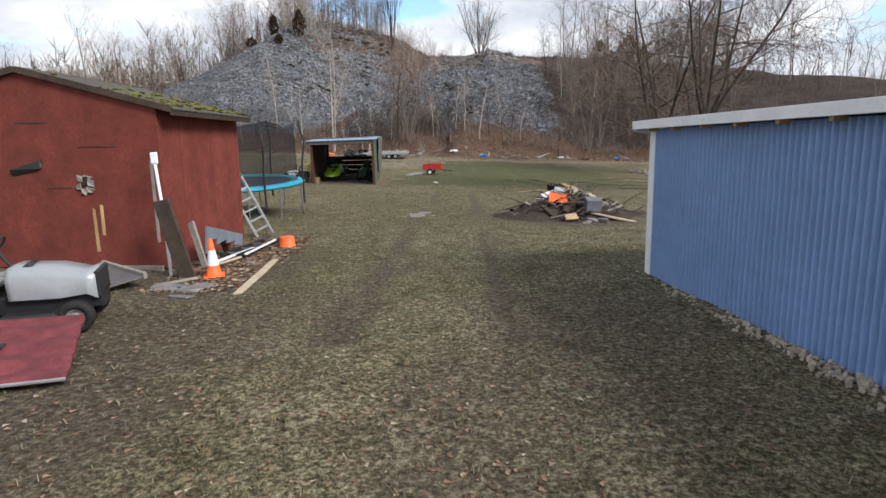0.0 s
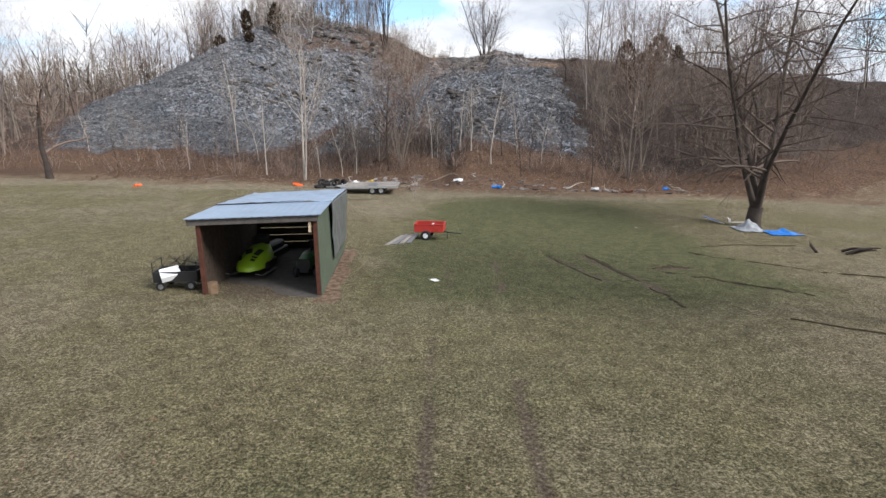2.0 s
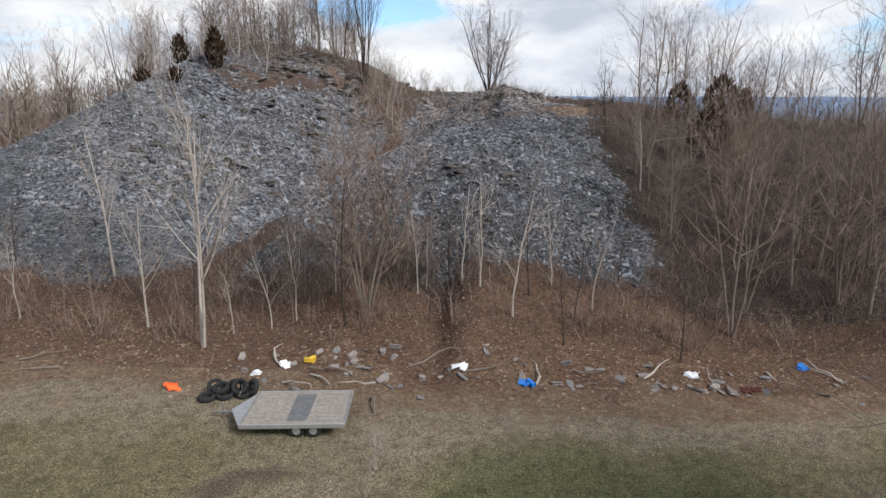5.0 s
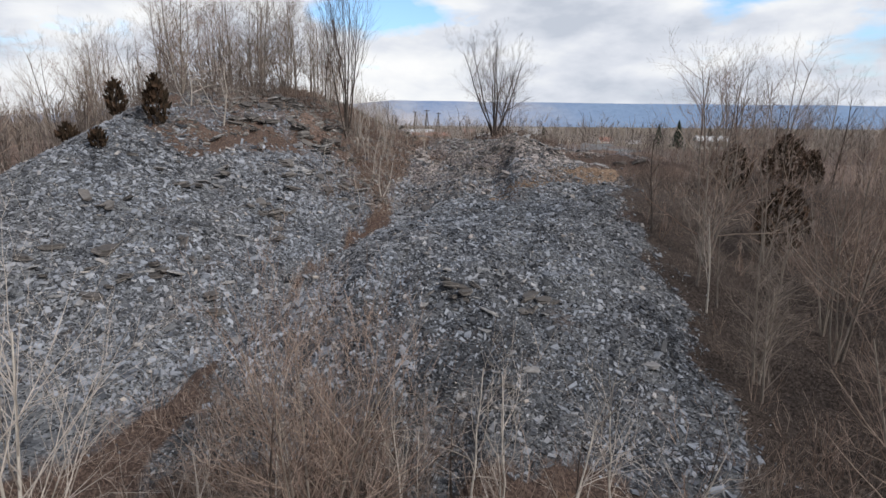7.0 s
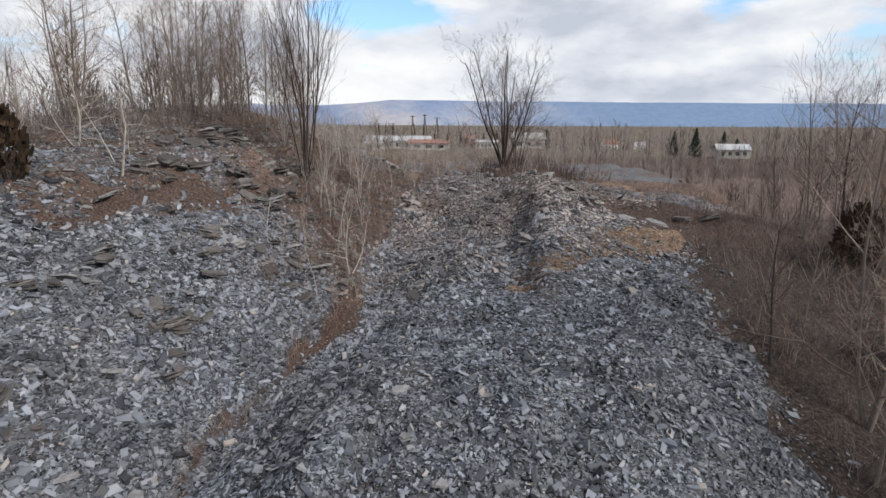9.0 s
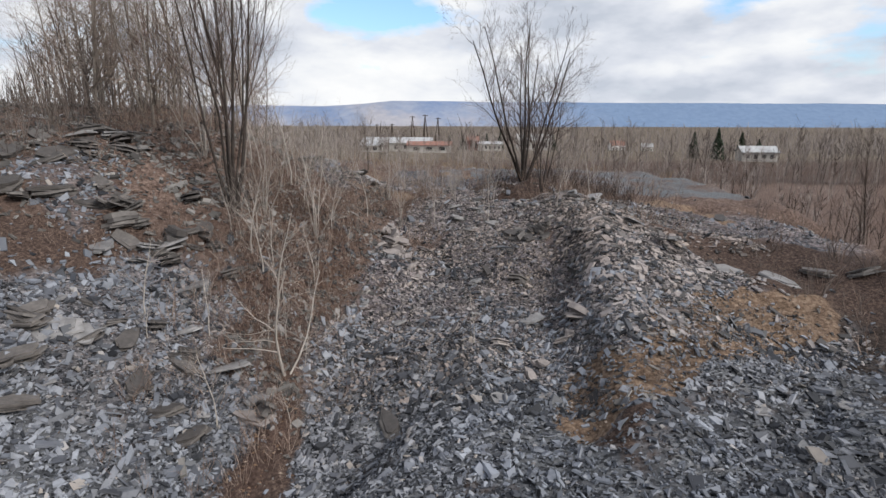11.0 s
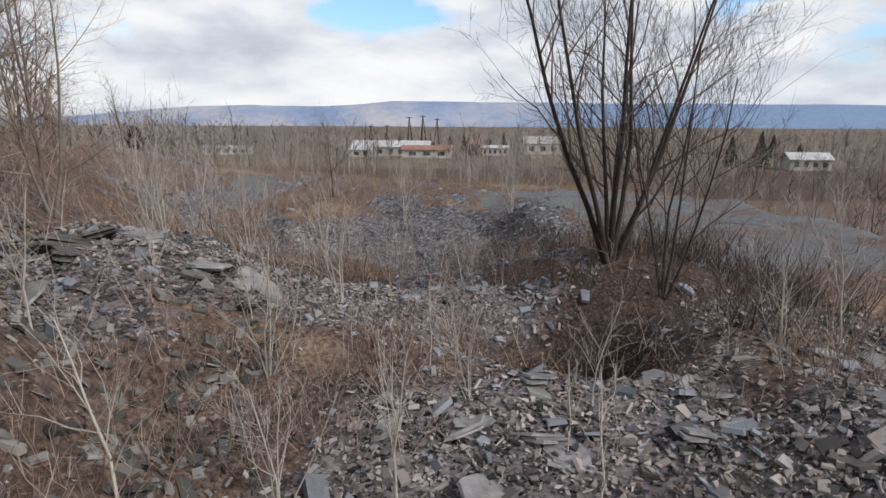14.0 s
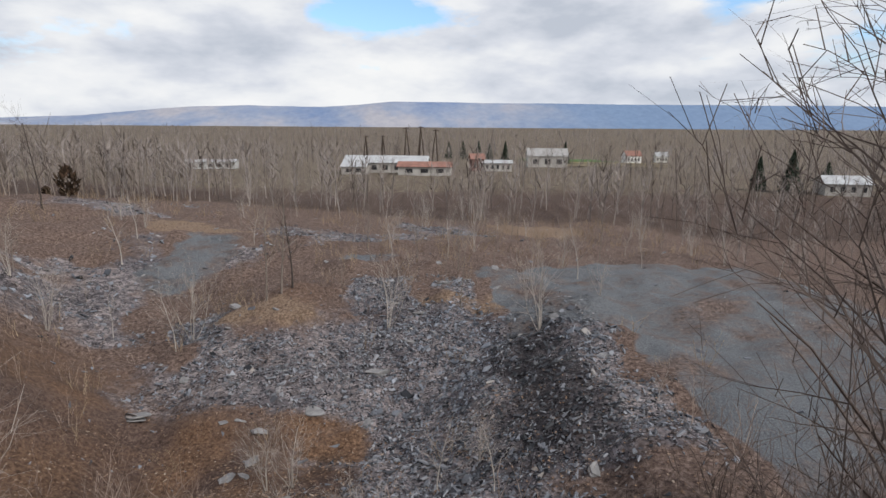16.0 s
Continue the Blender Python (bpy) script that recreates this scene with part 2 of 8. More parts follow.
    soft = n.new("ShaderNodeBump")
    soft.inputs["Strength"].default_value, soft.inputs["Distance"].default_value = 0.9, 0.05
    l.new(blend(n, l, 0.6, fine, blades), soft.inputs["Height"])
    facets = n.new("ShaderNodeMath")
    facets.operation = "MULTIPLY_ADD"
    l.new(large_tilt, facets.inputs[0])
    facets.inputs[1].default_value = 1.0
    wide_facets = n.new("ShaderNodeMath")
    wide_facets.operation = "MULTIPLY_ADD"
    l.new(slab_tilt, wide_facets.inputs[0])
    wide_facets.inputs[1].default_value = 0.9
    wide_facets.inputs[2].default_value = 0.0
    l.new(wide_facets.outputs[0], facets.inputs[2])
    sharp = n.new("ShaderNodeBump")
    sharp.inputs["Distance"].default_value = 1.0
    l.new(facets.outputs[0], sharp.inputs["Height"])
    l.new(mask("slate"), sharp.inputs["Strength"])
    l.new(soft.outputs[0], sharp.inputs["Normal"])
    l.new(sharp.outputs[0], b.inputs["Normal"])
    return m


GROUND = ground_material()
SLATE = island("slate_chips", [(0.0, (0.010, 0.011, 0.014)), (0.24, (0.080, 0.086, 0.102)), (0.55, (0.168, 0.180, 0.207)), (0.95, (0.248, 0.264, 0.297)), (1.0, (0.30, 0.268, 0.24))], 0.6, 0.35, 0.40, 0.4, tint=(1.02, 0.97, 0.92))
SLATE_GREY = island("slate_grey", [(0.0, (0.015, 0.015, 0.0155)), (0.30, (0.078, 0.072, 0.069)), (0.60, (0.240, 0.212, 0.205)), (0.93, (0.33, 0.298, 0.288)), (1.0, (0.30, 0.265, 0.235))], 0.62, 0.35, 0.40, 0.4, tint=(1.02, 0.94, 0.86))
SLATE_BROWN = island("slate_weathered", [(0.0, (0.030, 0.027, 0.025)), (0.5, (0.115, 0.106, 0.098)), (1.0, (0.25, 0.235, 0.22))], 0.7, 0.8, 0.5, 0.35, 0.6)
# Dark slate, part of whose tone is shade put into the colour.
SLATE_DARK = island("slate_dark_shaded", [(0.0, (0.009, 0.009, 0.011)), (0.6, (0.038, 0.040, 0.046)), (1.0, (0.12, 0.124, 0.135))], 0.55, 0.5, 0.4, 0.45)
SLAB = island("slate_slab", [(0.0, (0.10, 0.096, 0.095)), (1.0, (0.25, 0.24, 0.236))], 0.6, 3.0, 0.5, 0.5, 0.5)
SLAB_DARK = island("slate_dark", [(0.0, (0.046, 0.040, 0.037)), (1.0, (0.125, 0.111, 0.102))], 0.65, 3.0, 0.5, 0.5, 0.5)
SLAB_PALE = island("stone_pale", [(0.0, (0.20, 0.176, 0.165)), (1.0, (0.30, 0.268, 0.254))], 0.8, 2.5, 0.35, 0.3, 0.5)
BARK_DARK = island("bark_dark", [(0.0, (0.036, 0.029, 0.026)), (1.0, (0.085, 0.070, 0.062))], 0.95, 3.0, 0.4, 0.1, 0.8)
BARK_MAPLE = island("bark_maple", [(0.0, (0.043, 0.035, 0.031)), (1.0, (0.090, 0.074, 0.064))], 0.95, 3.0, 0.4, 0.1, 0.8)
TWIG_MAPLE = island("twig_maple", [(0.0, (0.085, 0.064, 0.056)), (1.0, (0.17, 0.134, 0.116))], 0.95, 2.0, 0.2, 0.1, 0.1)
BARK_GREY = island("bark_grey", [(0.0, (0.13, 0.108, 0.092)), (1.0, (0.25, 0.215, 0.186))], 0.95, 3.0, 0.3, 0.1, 0.8)
BARK_PALE = island("bark_pale", [(0.0, (0.29, 0.255, 0.225)), (1.0, (0.48, 0.44, 0.395))], 0.9, 3.0, 0.3, 0.1, 0.6)
TWIG_DARK = island("twig_dark", [(0.0, (0.045, 0.033, 0.029)), (1.0, (0.110, 0.083, 0.072))], 0.95, 2.0, 0.2, 0.1, 0.1)
TWIG_GREY = island("twig_grey", [(0.0, (0.15, 0.122, 0.104)), (1.0, (0.26, 0.218, 0.188))], 0.95, 2.0, 0.2, 0.1, 0.1)
TWIG_RED = island("twig_red", [(0.0, (0.12, 0.080, 0.064)), (0.6, (0.215, 0.158, 0.130)), (1.0, (0.34, 0.27, 0.225))], 0.95, 2.0, 0.2, 0.1, 0.1)
TWIG_PALE = island("twig_pale", [(0.0, (0.22, 0.19, 0.168)), (1.0, (0.42, 0.372, 0.334))], 0.95, 2.0, 0.25, 0.1, 0.1)
# Paler twigs for distant trees, with valley haze put into the colour.
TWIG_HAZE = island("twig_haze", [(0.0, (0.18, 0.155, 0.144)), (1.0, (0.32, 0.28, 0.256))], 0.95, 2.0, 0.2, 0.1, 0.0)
TWIG_WOODS = island("twig_woods", [(0.0, (0.085, 0.068, 0.060)), (1.0, (0.185, 0.155, 0.138))], 0.95, 2.0, 0.2, 0.1, 0.0)
TWIG_TAN = island("twig_tan", [(0.0, (0.18, 0.125, 0.08)), (1.0, (0.34, 0.26, 0.18))], 0.95, 2.0, 0.2, 0.1, 0.1)
NEEDLE = island("juniper_needle", [(0.0, (0.020, 0.015, 0.010)), (0.6, (0.045, 0.030, 0.020)), (1.0, (0.085, 0.052, 0.034))], 0.9, 2.0, 0.3, 0.1, 0.2)
BLADE = island("grass_blade", [(0.0, (0.062, 0.064, 0.030)), (0.45, (0.120, 0.112, 0.060)), (0.75, (0.19, 0.16, 0.105)), (1.0, (0.27, 0.235, 0.165))], 0.9, 1.0, 0.2, 0.15, 0.1)
LITTER = island("leaf_litter", [(0.0, (0.06, 0.036, 0.025)), (0.5, (0.18, 0.110, 0.070)), (0.85, (0.26, 0.175, 0.12)), (1.0, (0.38, 0.31, 0.245))], 0.85, 1.0, 0.2, 0.2, 0.1)

# ---- land ----
def smin(a, b, k):
    h = np.clip(0.5 + 0.5 * (b - a) / k, 0, 1)
    return b * (1 - h) + a * h - k * h * (1 - h)


def smax(a, b, k):
    return -smin(-a, -b, k)


def sstep(a, b, v):
    t = np.clip((v - a) / (b - a), 0, 1)
    return t * t * (3 - 2 * t)


def flank(x, y, x0, y0, z0, sx, sy):
    """A plane flank of a tip through (x0, y0, z0) with its slopes along x and y."""
    return z0 + sx * (x - x0) + sy * (y - y0)


def big_tip(x, y):
    z = smin(flank(x, y, -15, 70, 5.7, -0.45, 0.44), flank(x, y, -8, 85, 8.55, -0.43, 0.45), 1.2)
    z = smin(z, flank(x, y, -40, 80, 5.3, 0.51, 0.22), 1.2)
    z = smin(z, np.minimum(flank(x, y, -15.7, 94, 15.9, -0.12, 0.16), 17.9), 0.8)
    z = smin(z, flank(x, y, -20, 57, 0.2, 0.0, 0.55), 1.2)
    z = smin(z, flank(x, y, -30, 140, 14.5, -0.05, -0.16), 1.2)
    return smin(z, flank(x, y, -12, 120, 10.9, -0.70, -0.39), 1.2)


def spur_tip(x, y):
    z = smin(flank(x, y, 2, 66, 3.5, 0.01, 0.61), flank(x, y, 8, 82, 9.0, 0.06, 0.08), 1.2)
    z = smin(z, flank(x, y, 12, 72, 5.6, -0.33, 0.42), 1.2)
    z = smin(z, flank(x, y, -3, 78, 7.7, 0.63, -0.06), 1.2)
    z = smin(z, flank(x, y, 18, 86, 9.2, -0.5, 0.12), 1.2)
    return smin(z, flank(x, y, 8, 94, 10.6, 0.0, -0.5), 1.0)


def dark_tip(x, y):
    z = smin(flank(x, y, 5, 94.5, 10.4, 1.05, 0.14), flank(x, y, 9, 91, 11.4, -0.17, 0.34), 0.8)
    z = smin(z, flank(x, y, 13, 94, 10.95, -0.38, 0.02), 0.8)
    return smin(z, flank(x, y, 8, 98, 14.6, 0.02, -0.24), 0.8)


def rim(x, y):
    z = smin(flank(x, y, 0, 97, 11.1, 0.1, 0.35), flank(x, y, -2, 104, 13.3, -0.09, -0.08), 1.0)
    z = smin(z, flank(x, y, 0, 110, 12.4, 0.09, -0.59), 1.0)
    return smin(z, flank(x, y, 16, 108, 11.2, -0.2, -0.07), 1.0)


def back_bank(x, y):
    z = smin(flank(x, y, -3, 132, 6.9, 0.02, 0.62), np.maximum(flank(x, y, 0, 150, 11.0, -0.05, -0.08), 7.0), 1.6)
    return smin(z, np.maximum(flank(x, y, -20, 150, 9.9, 0.12, 0.21), 9.0), 1.5)


def rill(x, y, line, wide):
    """Nearness to a line of hollows, 1 in its middle."""
    near = np.full(np.shape(x), 99.0)
    for (x0, y0), (x1, y1) in zip(line, line[1:]):
        f = np.clip(((x - x0) * (x1 - x0) + (y - y0) * (y1 - y0)) / ((x1 - x0) ** 2 + (y1 - y0) ** 2), 0, 1)
        near = np.minimum(near, np.hypot(x - x0 - f * (x1 - x0), y - y0 - f * (y1 - y0)))
    return np.exp(-((near / wide) ** 2))


def land(x, y):
    """Height of the ground in metres."""
    x, y = np.asarray(x, float), np.asarray(y, float)
    yard = 0.05 - 0.04 * np.clip(x, -30, 30) * sstep(12, 34, y) - 0.055 * (np.clip(y, 3, 38) - 25)
    z = yard + 1.6 * sstep(56, 68, y) - 5.0 * sstep(64, 110, y) * sstep(12, 40, x)
    z = smax(z, big_tip(x, y), 1.5)
    z = smax(z, spur_tip(x, y), 1.0)
    gully = smin(flank(x, y, -4, 86, 7.5, 0.05, 0.25), 12.3 - np.clip(y - 104, 0, 99), 1.0)
    z = smax(z, gully - 0.6 * np.clip(np.abs(x + 3) - 2, 0, 99), 1.0)
    z = smax(z, dark_tip(x, y), 0.6)
    z = smax(z, 10.1 - 0.5 * np.hypot(x - 1.2, (y - 89.4) * 0.9), 0.3)
    z = smax(z, 12.0 - 0.52 * np.hypot(x - 18, y - 99.5), 0.8)
    z = smax(z, 10.9 - 0.5 * np.hypot(np.clip(np.abs(x - 17) - 5, 0, 99), np.clip(np.abs(y - 105) - 14, 0, 99)), 1.0)
    z = smax(z, rim(x, y), 0.8)
    z = smax(z, 15.1 - 0.42 * np.hypot(x + 8.2, (y - 107) * 0.9), 0.6)
    z = smax(z, 13.5 - 0.33 * np.hypot(x - 6.9, y - 111.4), 0.6)
    back = back_bank(x, y) - 0.35 * np.clip(x - 27, 0, 40) * (1 - sstep(150, 230, y))
    side = 11.2 - 0.45 * np.clip(7.5 - x, 0, 99) - 0.5 * np.clip(x - 26, 0, 40) - 0.4 * np.clip(112 - y, 0, 99) - 0.1 * np.clip(y - 140, 0, 99)
    back = smax(back, side, 1.0)
    z = smax(z, back - 60 * (1 - sstep(95, 112, y)), 1.0)
    z = smax(z, 4.6 - 60 * (1 - sstep(100, 112, y)), 1.0)
    z = smax(z, 14.6 - 0.2 * np.hypot(x + 40, (y - 160) * 0.8), 1.5)
    z = smax(z, 11.3 - 0.32 * np.hypot(x + 8.6, (y - 143) * 0.8), 0.8)
    z = z - 0.55 * rill(x, y, ((-3.6, 78.0), (-4.8, 75.0), (-5.3, 71.5), (-5.9, 67.5)), 0.75) - 0.45 * rill(x, y, ((-1.6, 73.0), (-2.6, 70.5), (-2.7, 66.5)), 0.6)
    z = z - 0.4 * rill(x, y, ((1.0, 90.5), (0.4, 88.0), (-1.5, 85.0), (-4.0, 80.5)), 0.7)
    z = z - 5.0 * np.exp(-((((x - 3.8) / 2.35) ** 2 + ((y - 106.4) / 2.3) ** 2) ** 2))
    far = np.hypot(x * 0.8, np.clip(y - 60, 0, None))
    plain = 7.0 - 17.0 * sstep(180, 620, far)
    z = z * (1 - sstep(190, 260, far)) + plain * sstep(190, 260, far)
    return z


# ---- mesh helpers ----
def mesh_of(name, verts, quads, mat, tris=()):
    """A mesh from arrays of corners and of four-sided (and three-sided) faces."""
    me = bpy.data.meshes.new(name)
    verts, quads = np.asarray(verts, np.float32).reshape(-1, 3), np.asarray(quads, np.int32).reshape(-1, 4)
    tris = np.asarray(tris, np.int32).reshape(-1, 3)
    me.vertices.add(len(verts))
    me.vertices.foreach_set("co", verts.ravel())
    me.loops.add(quads.size + tris.size)
    me.loops.foreach_set("vertex_index", np.concatenate([quads.ravel(), tris.ravel()]))
    me.polygons.add(len(quads) + len(tris))
    starts = np.concatenate([np.arange(len(quads)) * 4, quads.size + np.arange(len(tris)) * 3]).astype(np.int32)
    me.polygons.foreach_set("loop_start", starts)
    me.update(calc_edges=True)
    me.validate()
    me.polygons.foreach_set("use_smooth", [False] * len(me.polygons))
    me.materials.append(mat)
    return me


def part(name, bm, mat, parent=None, label="", smooth=False):
    me = bpy.data.meshes.new(name)
    bm.to_mesh(me)
    bm.free()
    me.materials.append(mat)
    if smooth:
        me.polygons.foreach_set("use_smooth", [True] * len(me.polygons))
    ob = new(name, me)
    ob.parent = parent
    if label:
        tagged(ob, label)
    return ob


def thing(name, m, label, category, group="", kind=""):
    ob = new(name)
    ob.matrix_world = m
    return tagged(ob, label, category, group, kind)


def ball(v, seed=0.0):
    return noise.noise(Vector(v) + Vector((seed, seed * 0.7, seed * 1.3)))


def box(bm, m, sx, sy, sz, bevel=0.0, wobble=0.0):
    """A box standing on its base centre, placed by m."""
    r = bmesh.ops.create_cube(bm, size=1.0)
    vs = r["verts"]
    for v in vs:
        v.co = Vector((v.co.x * sx, v.co.y * sy, (v.co.z + 0.5) * sz))
        if wobble:
            v.co += Vector([random.uniform(-wobble, wobble) for _ in range(3)])
    if bevel:
        e = list({e for v in vs for e in v.link_edges})
        bv = bmesh.ops.bevel(bm, geom=e, offset=bevel, segments=1, affect="EDGES")
        vs = list({v for v in bv["verts"]} | {v for f in bv["faces"] for v in f.verts})
        vs = [v for v in vs if v.is_valid]
        grown = set(vs)
        stack = list(vs)
        while stack:
            for e in stack.pop().link_edges:
                for v in e.verts:
                    if v not in grown:
                        grown.add(v)
                        stack.append(v)
        vs = list(grown)
    bmesh.ops.transform(bm, matrix=m, verts=vs)
    return vs


def tube(bm, pts, radii, sides=8, caps=True):
    """A round bar along points."""
    pts = [Vector(p) for p in pts]
    if not isinstance(radii, (list, tuple)):
        radii = [radii] * len(pts)
    rings = []
    for i, p in enumerate(pts):
        d = (pts[min(i + 1, len(pts) - 1)] - pts[max(i - 1, 0)]).normalized()
        a = d.orthogonal().normalized()
        if rings:
            a = (last - d * last.dot(d)).normalized()
        last = a
        b = d.cross(a)
        rings.append([bm.verts.new(p + (a * math.cos(2 * math.pi * k / sides) + b * math.sin(2 * math.pi * k / sides)) * radii[i]) for k in range(sides)])
    for r0, r1 in zip(rings, rings[1:]):
        for k in range(sides):
            bm.faces.new((r0[k], r0[(k + 1) % sides], r1[(k + 1) % sides], r1[k]))
    if caps:
        bm.faces.new(rings[0][::-1])
        bm.faces.new(rings[-1])


def lathe(bm, m, profile, sides=24):
    """A turned shape from (radius, height) pairs."""
    rings = []
    for r, z in profile:
        rings.append([bm.verts.new(m @ Vector((r * math.cos(2 * math.pi * k / sides), r * math.sin(2 * math.pi * k / sides), z))) for k in range(sides)])
    for r0, r1 in zip(rings, rings[1:]):
        for k in range(sides):
            bm.faces.new((r0[k], r0[(k + 1) % sides], r1[(k + 1) % sides], r1[k]))
    return rings


# ---- bare trees ----
class Wood:
    """Gathers tapered limbs as arrays."""

    def __init__(self):
        self.v, self.q, self.n = [], [], 0

    def limb(self, pts, radii, sides):
        pts, radii = np.asarray(pts, float), np.asarray(radii, float)
        d = np.gradient(pts, axis=0)
        d /= np.linalg.norm(d, axis=1, keepdims=True) + 1e-9
        ref = np.where(np.abs(d[:, 2:]) < 0.85, [[0.0, 0.0, 1.0]], [[1.0, 0.0, 0.0]])
        ref = np.repeat(ref[:1], len(pts), 0)
        a = np.cross(d, ref)
        a /= np.linalg.norm(a, axis=1, keepdims=True) + 1e-9
        b = np.cross(d, a)
        ang = np.arange(sides) * 2 * np.pi / sides
        ring = pts[:, None] + radii[:, None, None] * (a[:, None] * np.cos(ang)[None, :, None] + b[:, None] * np.sin(ang)[None, :, None])
        if sides == 2:
            at = self.n + np.arange(len(pts) * 2).reshape(-1, 2)
            self.q.append(np.stack([at[:-1, 0], at[:-1, 1], at[1:, 1], at[1:, 0]], -1))
            self.v.append(ring.reshape(-1, 3))
            self.n += len(pts) * 2
            return
        k = len(pts)
        idx = self.n + np.arange(k * sides).reshape(k, sides)
        nxt = np.roll(idx, -1, 1)
        self.q.append(np.stack([idx[:-1], nxt[:-1], nxt[1:], idx[1:]], -1).reshape(-1, 4))
        self.v.append(ring.reshape(-1, 3))
        self.n += k * sides

    def arrays(self):
        return np.concatenate(self.v), np.concatenate(self.q)


def turned(rng, d, angle):
    """d turned away by angle degrees to a random side."""
    o = np.cross(d, rng.normal(size=3))
    o /= np.linalg.norm(o) + 1e-9
    v = d * math.cos(radians(angle)) + o * math.sin(radians(angle))
    return v / np.linalg.norm(v)


def grow(rng, trunk, twigs, at, d, length, r, level, top, spec):
    """One limb with its side limbs. spec: side limbs a level, spread in degrees, lift, wander."""
    kids, spread, lift, wander, droop, reach, low = spec
    n = 6 if level == 0 else (5 if level == 1 else 4 if level < top else 2)
    pts, ds, p, dd = [np.array(at)], [d], np.array(at, float), np.array(d, float)
    for _ in range(n - 1):
        dd = dd + rng.normal(size=3) * wander * (0.5 if level == 0 else 1.0) + np.array([0, 0, lift if level < 2 else lift - droop])
        dd /= np.linalg.norm(dd)
        p = p + dd * length / (n - 1)
        pts.append(p.copy())
        ds.append(dd.copy())
    t = np.linspace(0, 1, n)
    radii = r * (1 - 0.78 * t) if level else r * (1 - 0.7 * t) * (1 + 0.35 * np.exp(-t * 14))
    (trunk if level < 1 else twigs).limb(pts, np.maximum(radii, 0.003), 6 if level == 0 else 4 if level == 1 else 3 if level < top else 2)
    if level >= top:
        return
    for k in range(kids[level]):
        f = low + (1 - low) * (k + rng.uniform(0.2, 0.9)) / kids[level] if level == 0 else rng.uniform(0.18, 1.0)
        f = min(f, 0.99)
        i = min(int(f * (n - 1)), n - 2)
        q = pts[i] + (pts[i + 1] - pts[i]) * (f * (n - 1) - i)
        w = turned(rng, ds[i], rng.uniform(0.7, 1.25) * spread[level])
        grow(rng, trunk, twigs, q, w, length * rng.uniform(0.38, 0.62) * (reach * (1.15 - 0.5 * f) if level == 0 else 1.0), max(r * (1 - 0.72 * f) * 0.58, 0.0045), level + 1, top, spec)


def tree_arrays(seed, height, r, stems=1, splay=12, top=3, kids=(9, 6, 5), spread=(48, 42, 40), lift=0.04, wander=0.10, droop=0.03, trunk_part=0.75, bole=0.0, reach=1.0, low=0.28):
    rng = np.random.default_rng(seed)
    trunk, twigs = Wood(), Wood()
    if bole:
        t = np.linspace(0, 1, 5)
        pts = np.stack([0.06 * np.sin(3 * t), 0.04 * np.sin(2 * t + 1), -0.25 + (bole + 0.25) * t], -1)
        trunk.limb(pts, r * (1 - 0.12 * t) * (1 + 0.5 * np.exp(-t * 9)), 12)
    for k in range(stems):
        d = np.array([0, 0, 1.0])
        if stems > 1:
            a = 2 * math.pi * (k + rng.uniform(-0.3, 0.3)) / stems
            s = radians(splay * rng.uniform(0.4, 1.2))
            d = np.array([math.cos(a) * math.sin(s), math.sin(a) * math.sin(s), math.cos(s)])
        base = np.array([d[0], d[1], 0]) * r * (1.2 if stems > 1 else 0) * 2
        base[2] = -0.25
        if bole:
            base = np.array([d[0] * r * 0.6, d[1] * r * 0.6, bole * rng.uniform(0.84, 0.98)])
        grow(rng, trunk, twigs, base, d, (height - bole) * rng.uniform(0.85, 1.0) * (1 if stems > 1 else trunk_part), r * (rng.uniform(0.6, 1) * (0.55 if bole else 1) if stems > 1 else 1), 0, top, (kids, spread, lift, wander, droop, reach, low))
    return trunk.arrays(), twigs.arrays()


TREE_MESH = {}


def tree_kind(key, bark, twig, **kw):
    tr, tw = tree_arrays(**kw)
    a = mesh_of("trunk", tr[0], tr[1], bark)
    a.polygons.foreach_set("use_smooth", [True] * len(a.polygons))
    TREE_MESH[key] = (a, mesh_of("crown", tw[0], tw[1], twig), kw["height"])


def plant(key, x, y, height, label, name="bare_tree", group="", turn=None, sink=0.0, lean=0.0):
    trunk, crown, h = TREE_MESH[key]
    s = height / h
    ob = new(name)
    turn = random.uniform(0, 360) if turn is None else turn
    ob.matrix_world = pose(x, y, float(ground(x, y)) - sink, lean, 0, turn) @ Matrix.Scale(s, 4)
    for n, me in (("trunk", trunk), ("crown", crown)):
        new(n, me).parent = ob
    return tagged(ob, label, "tree", group)


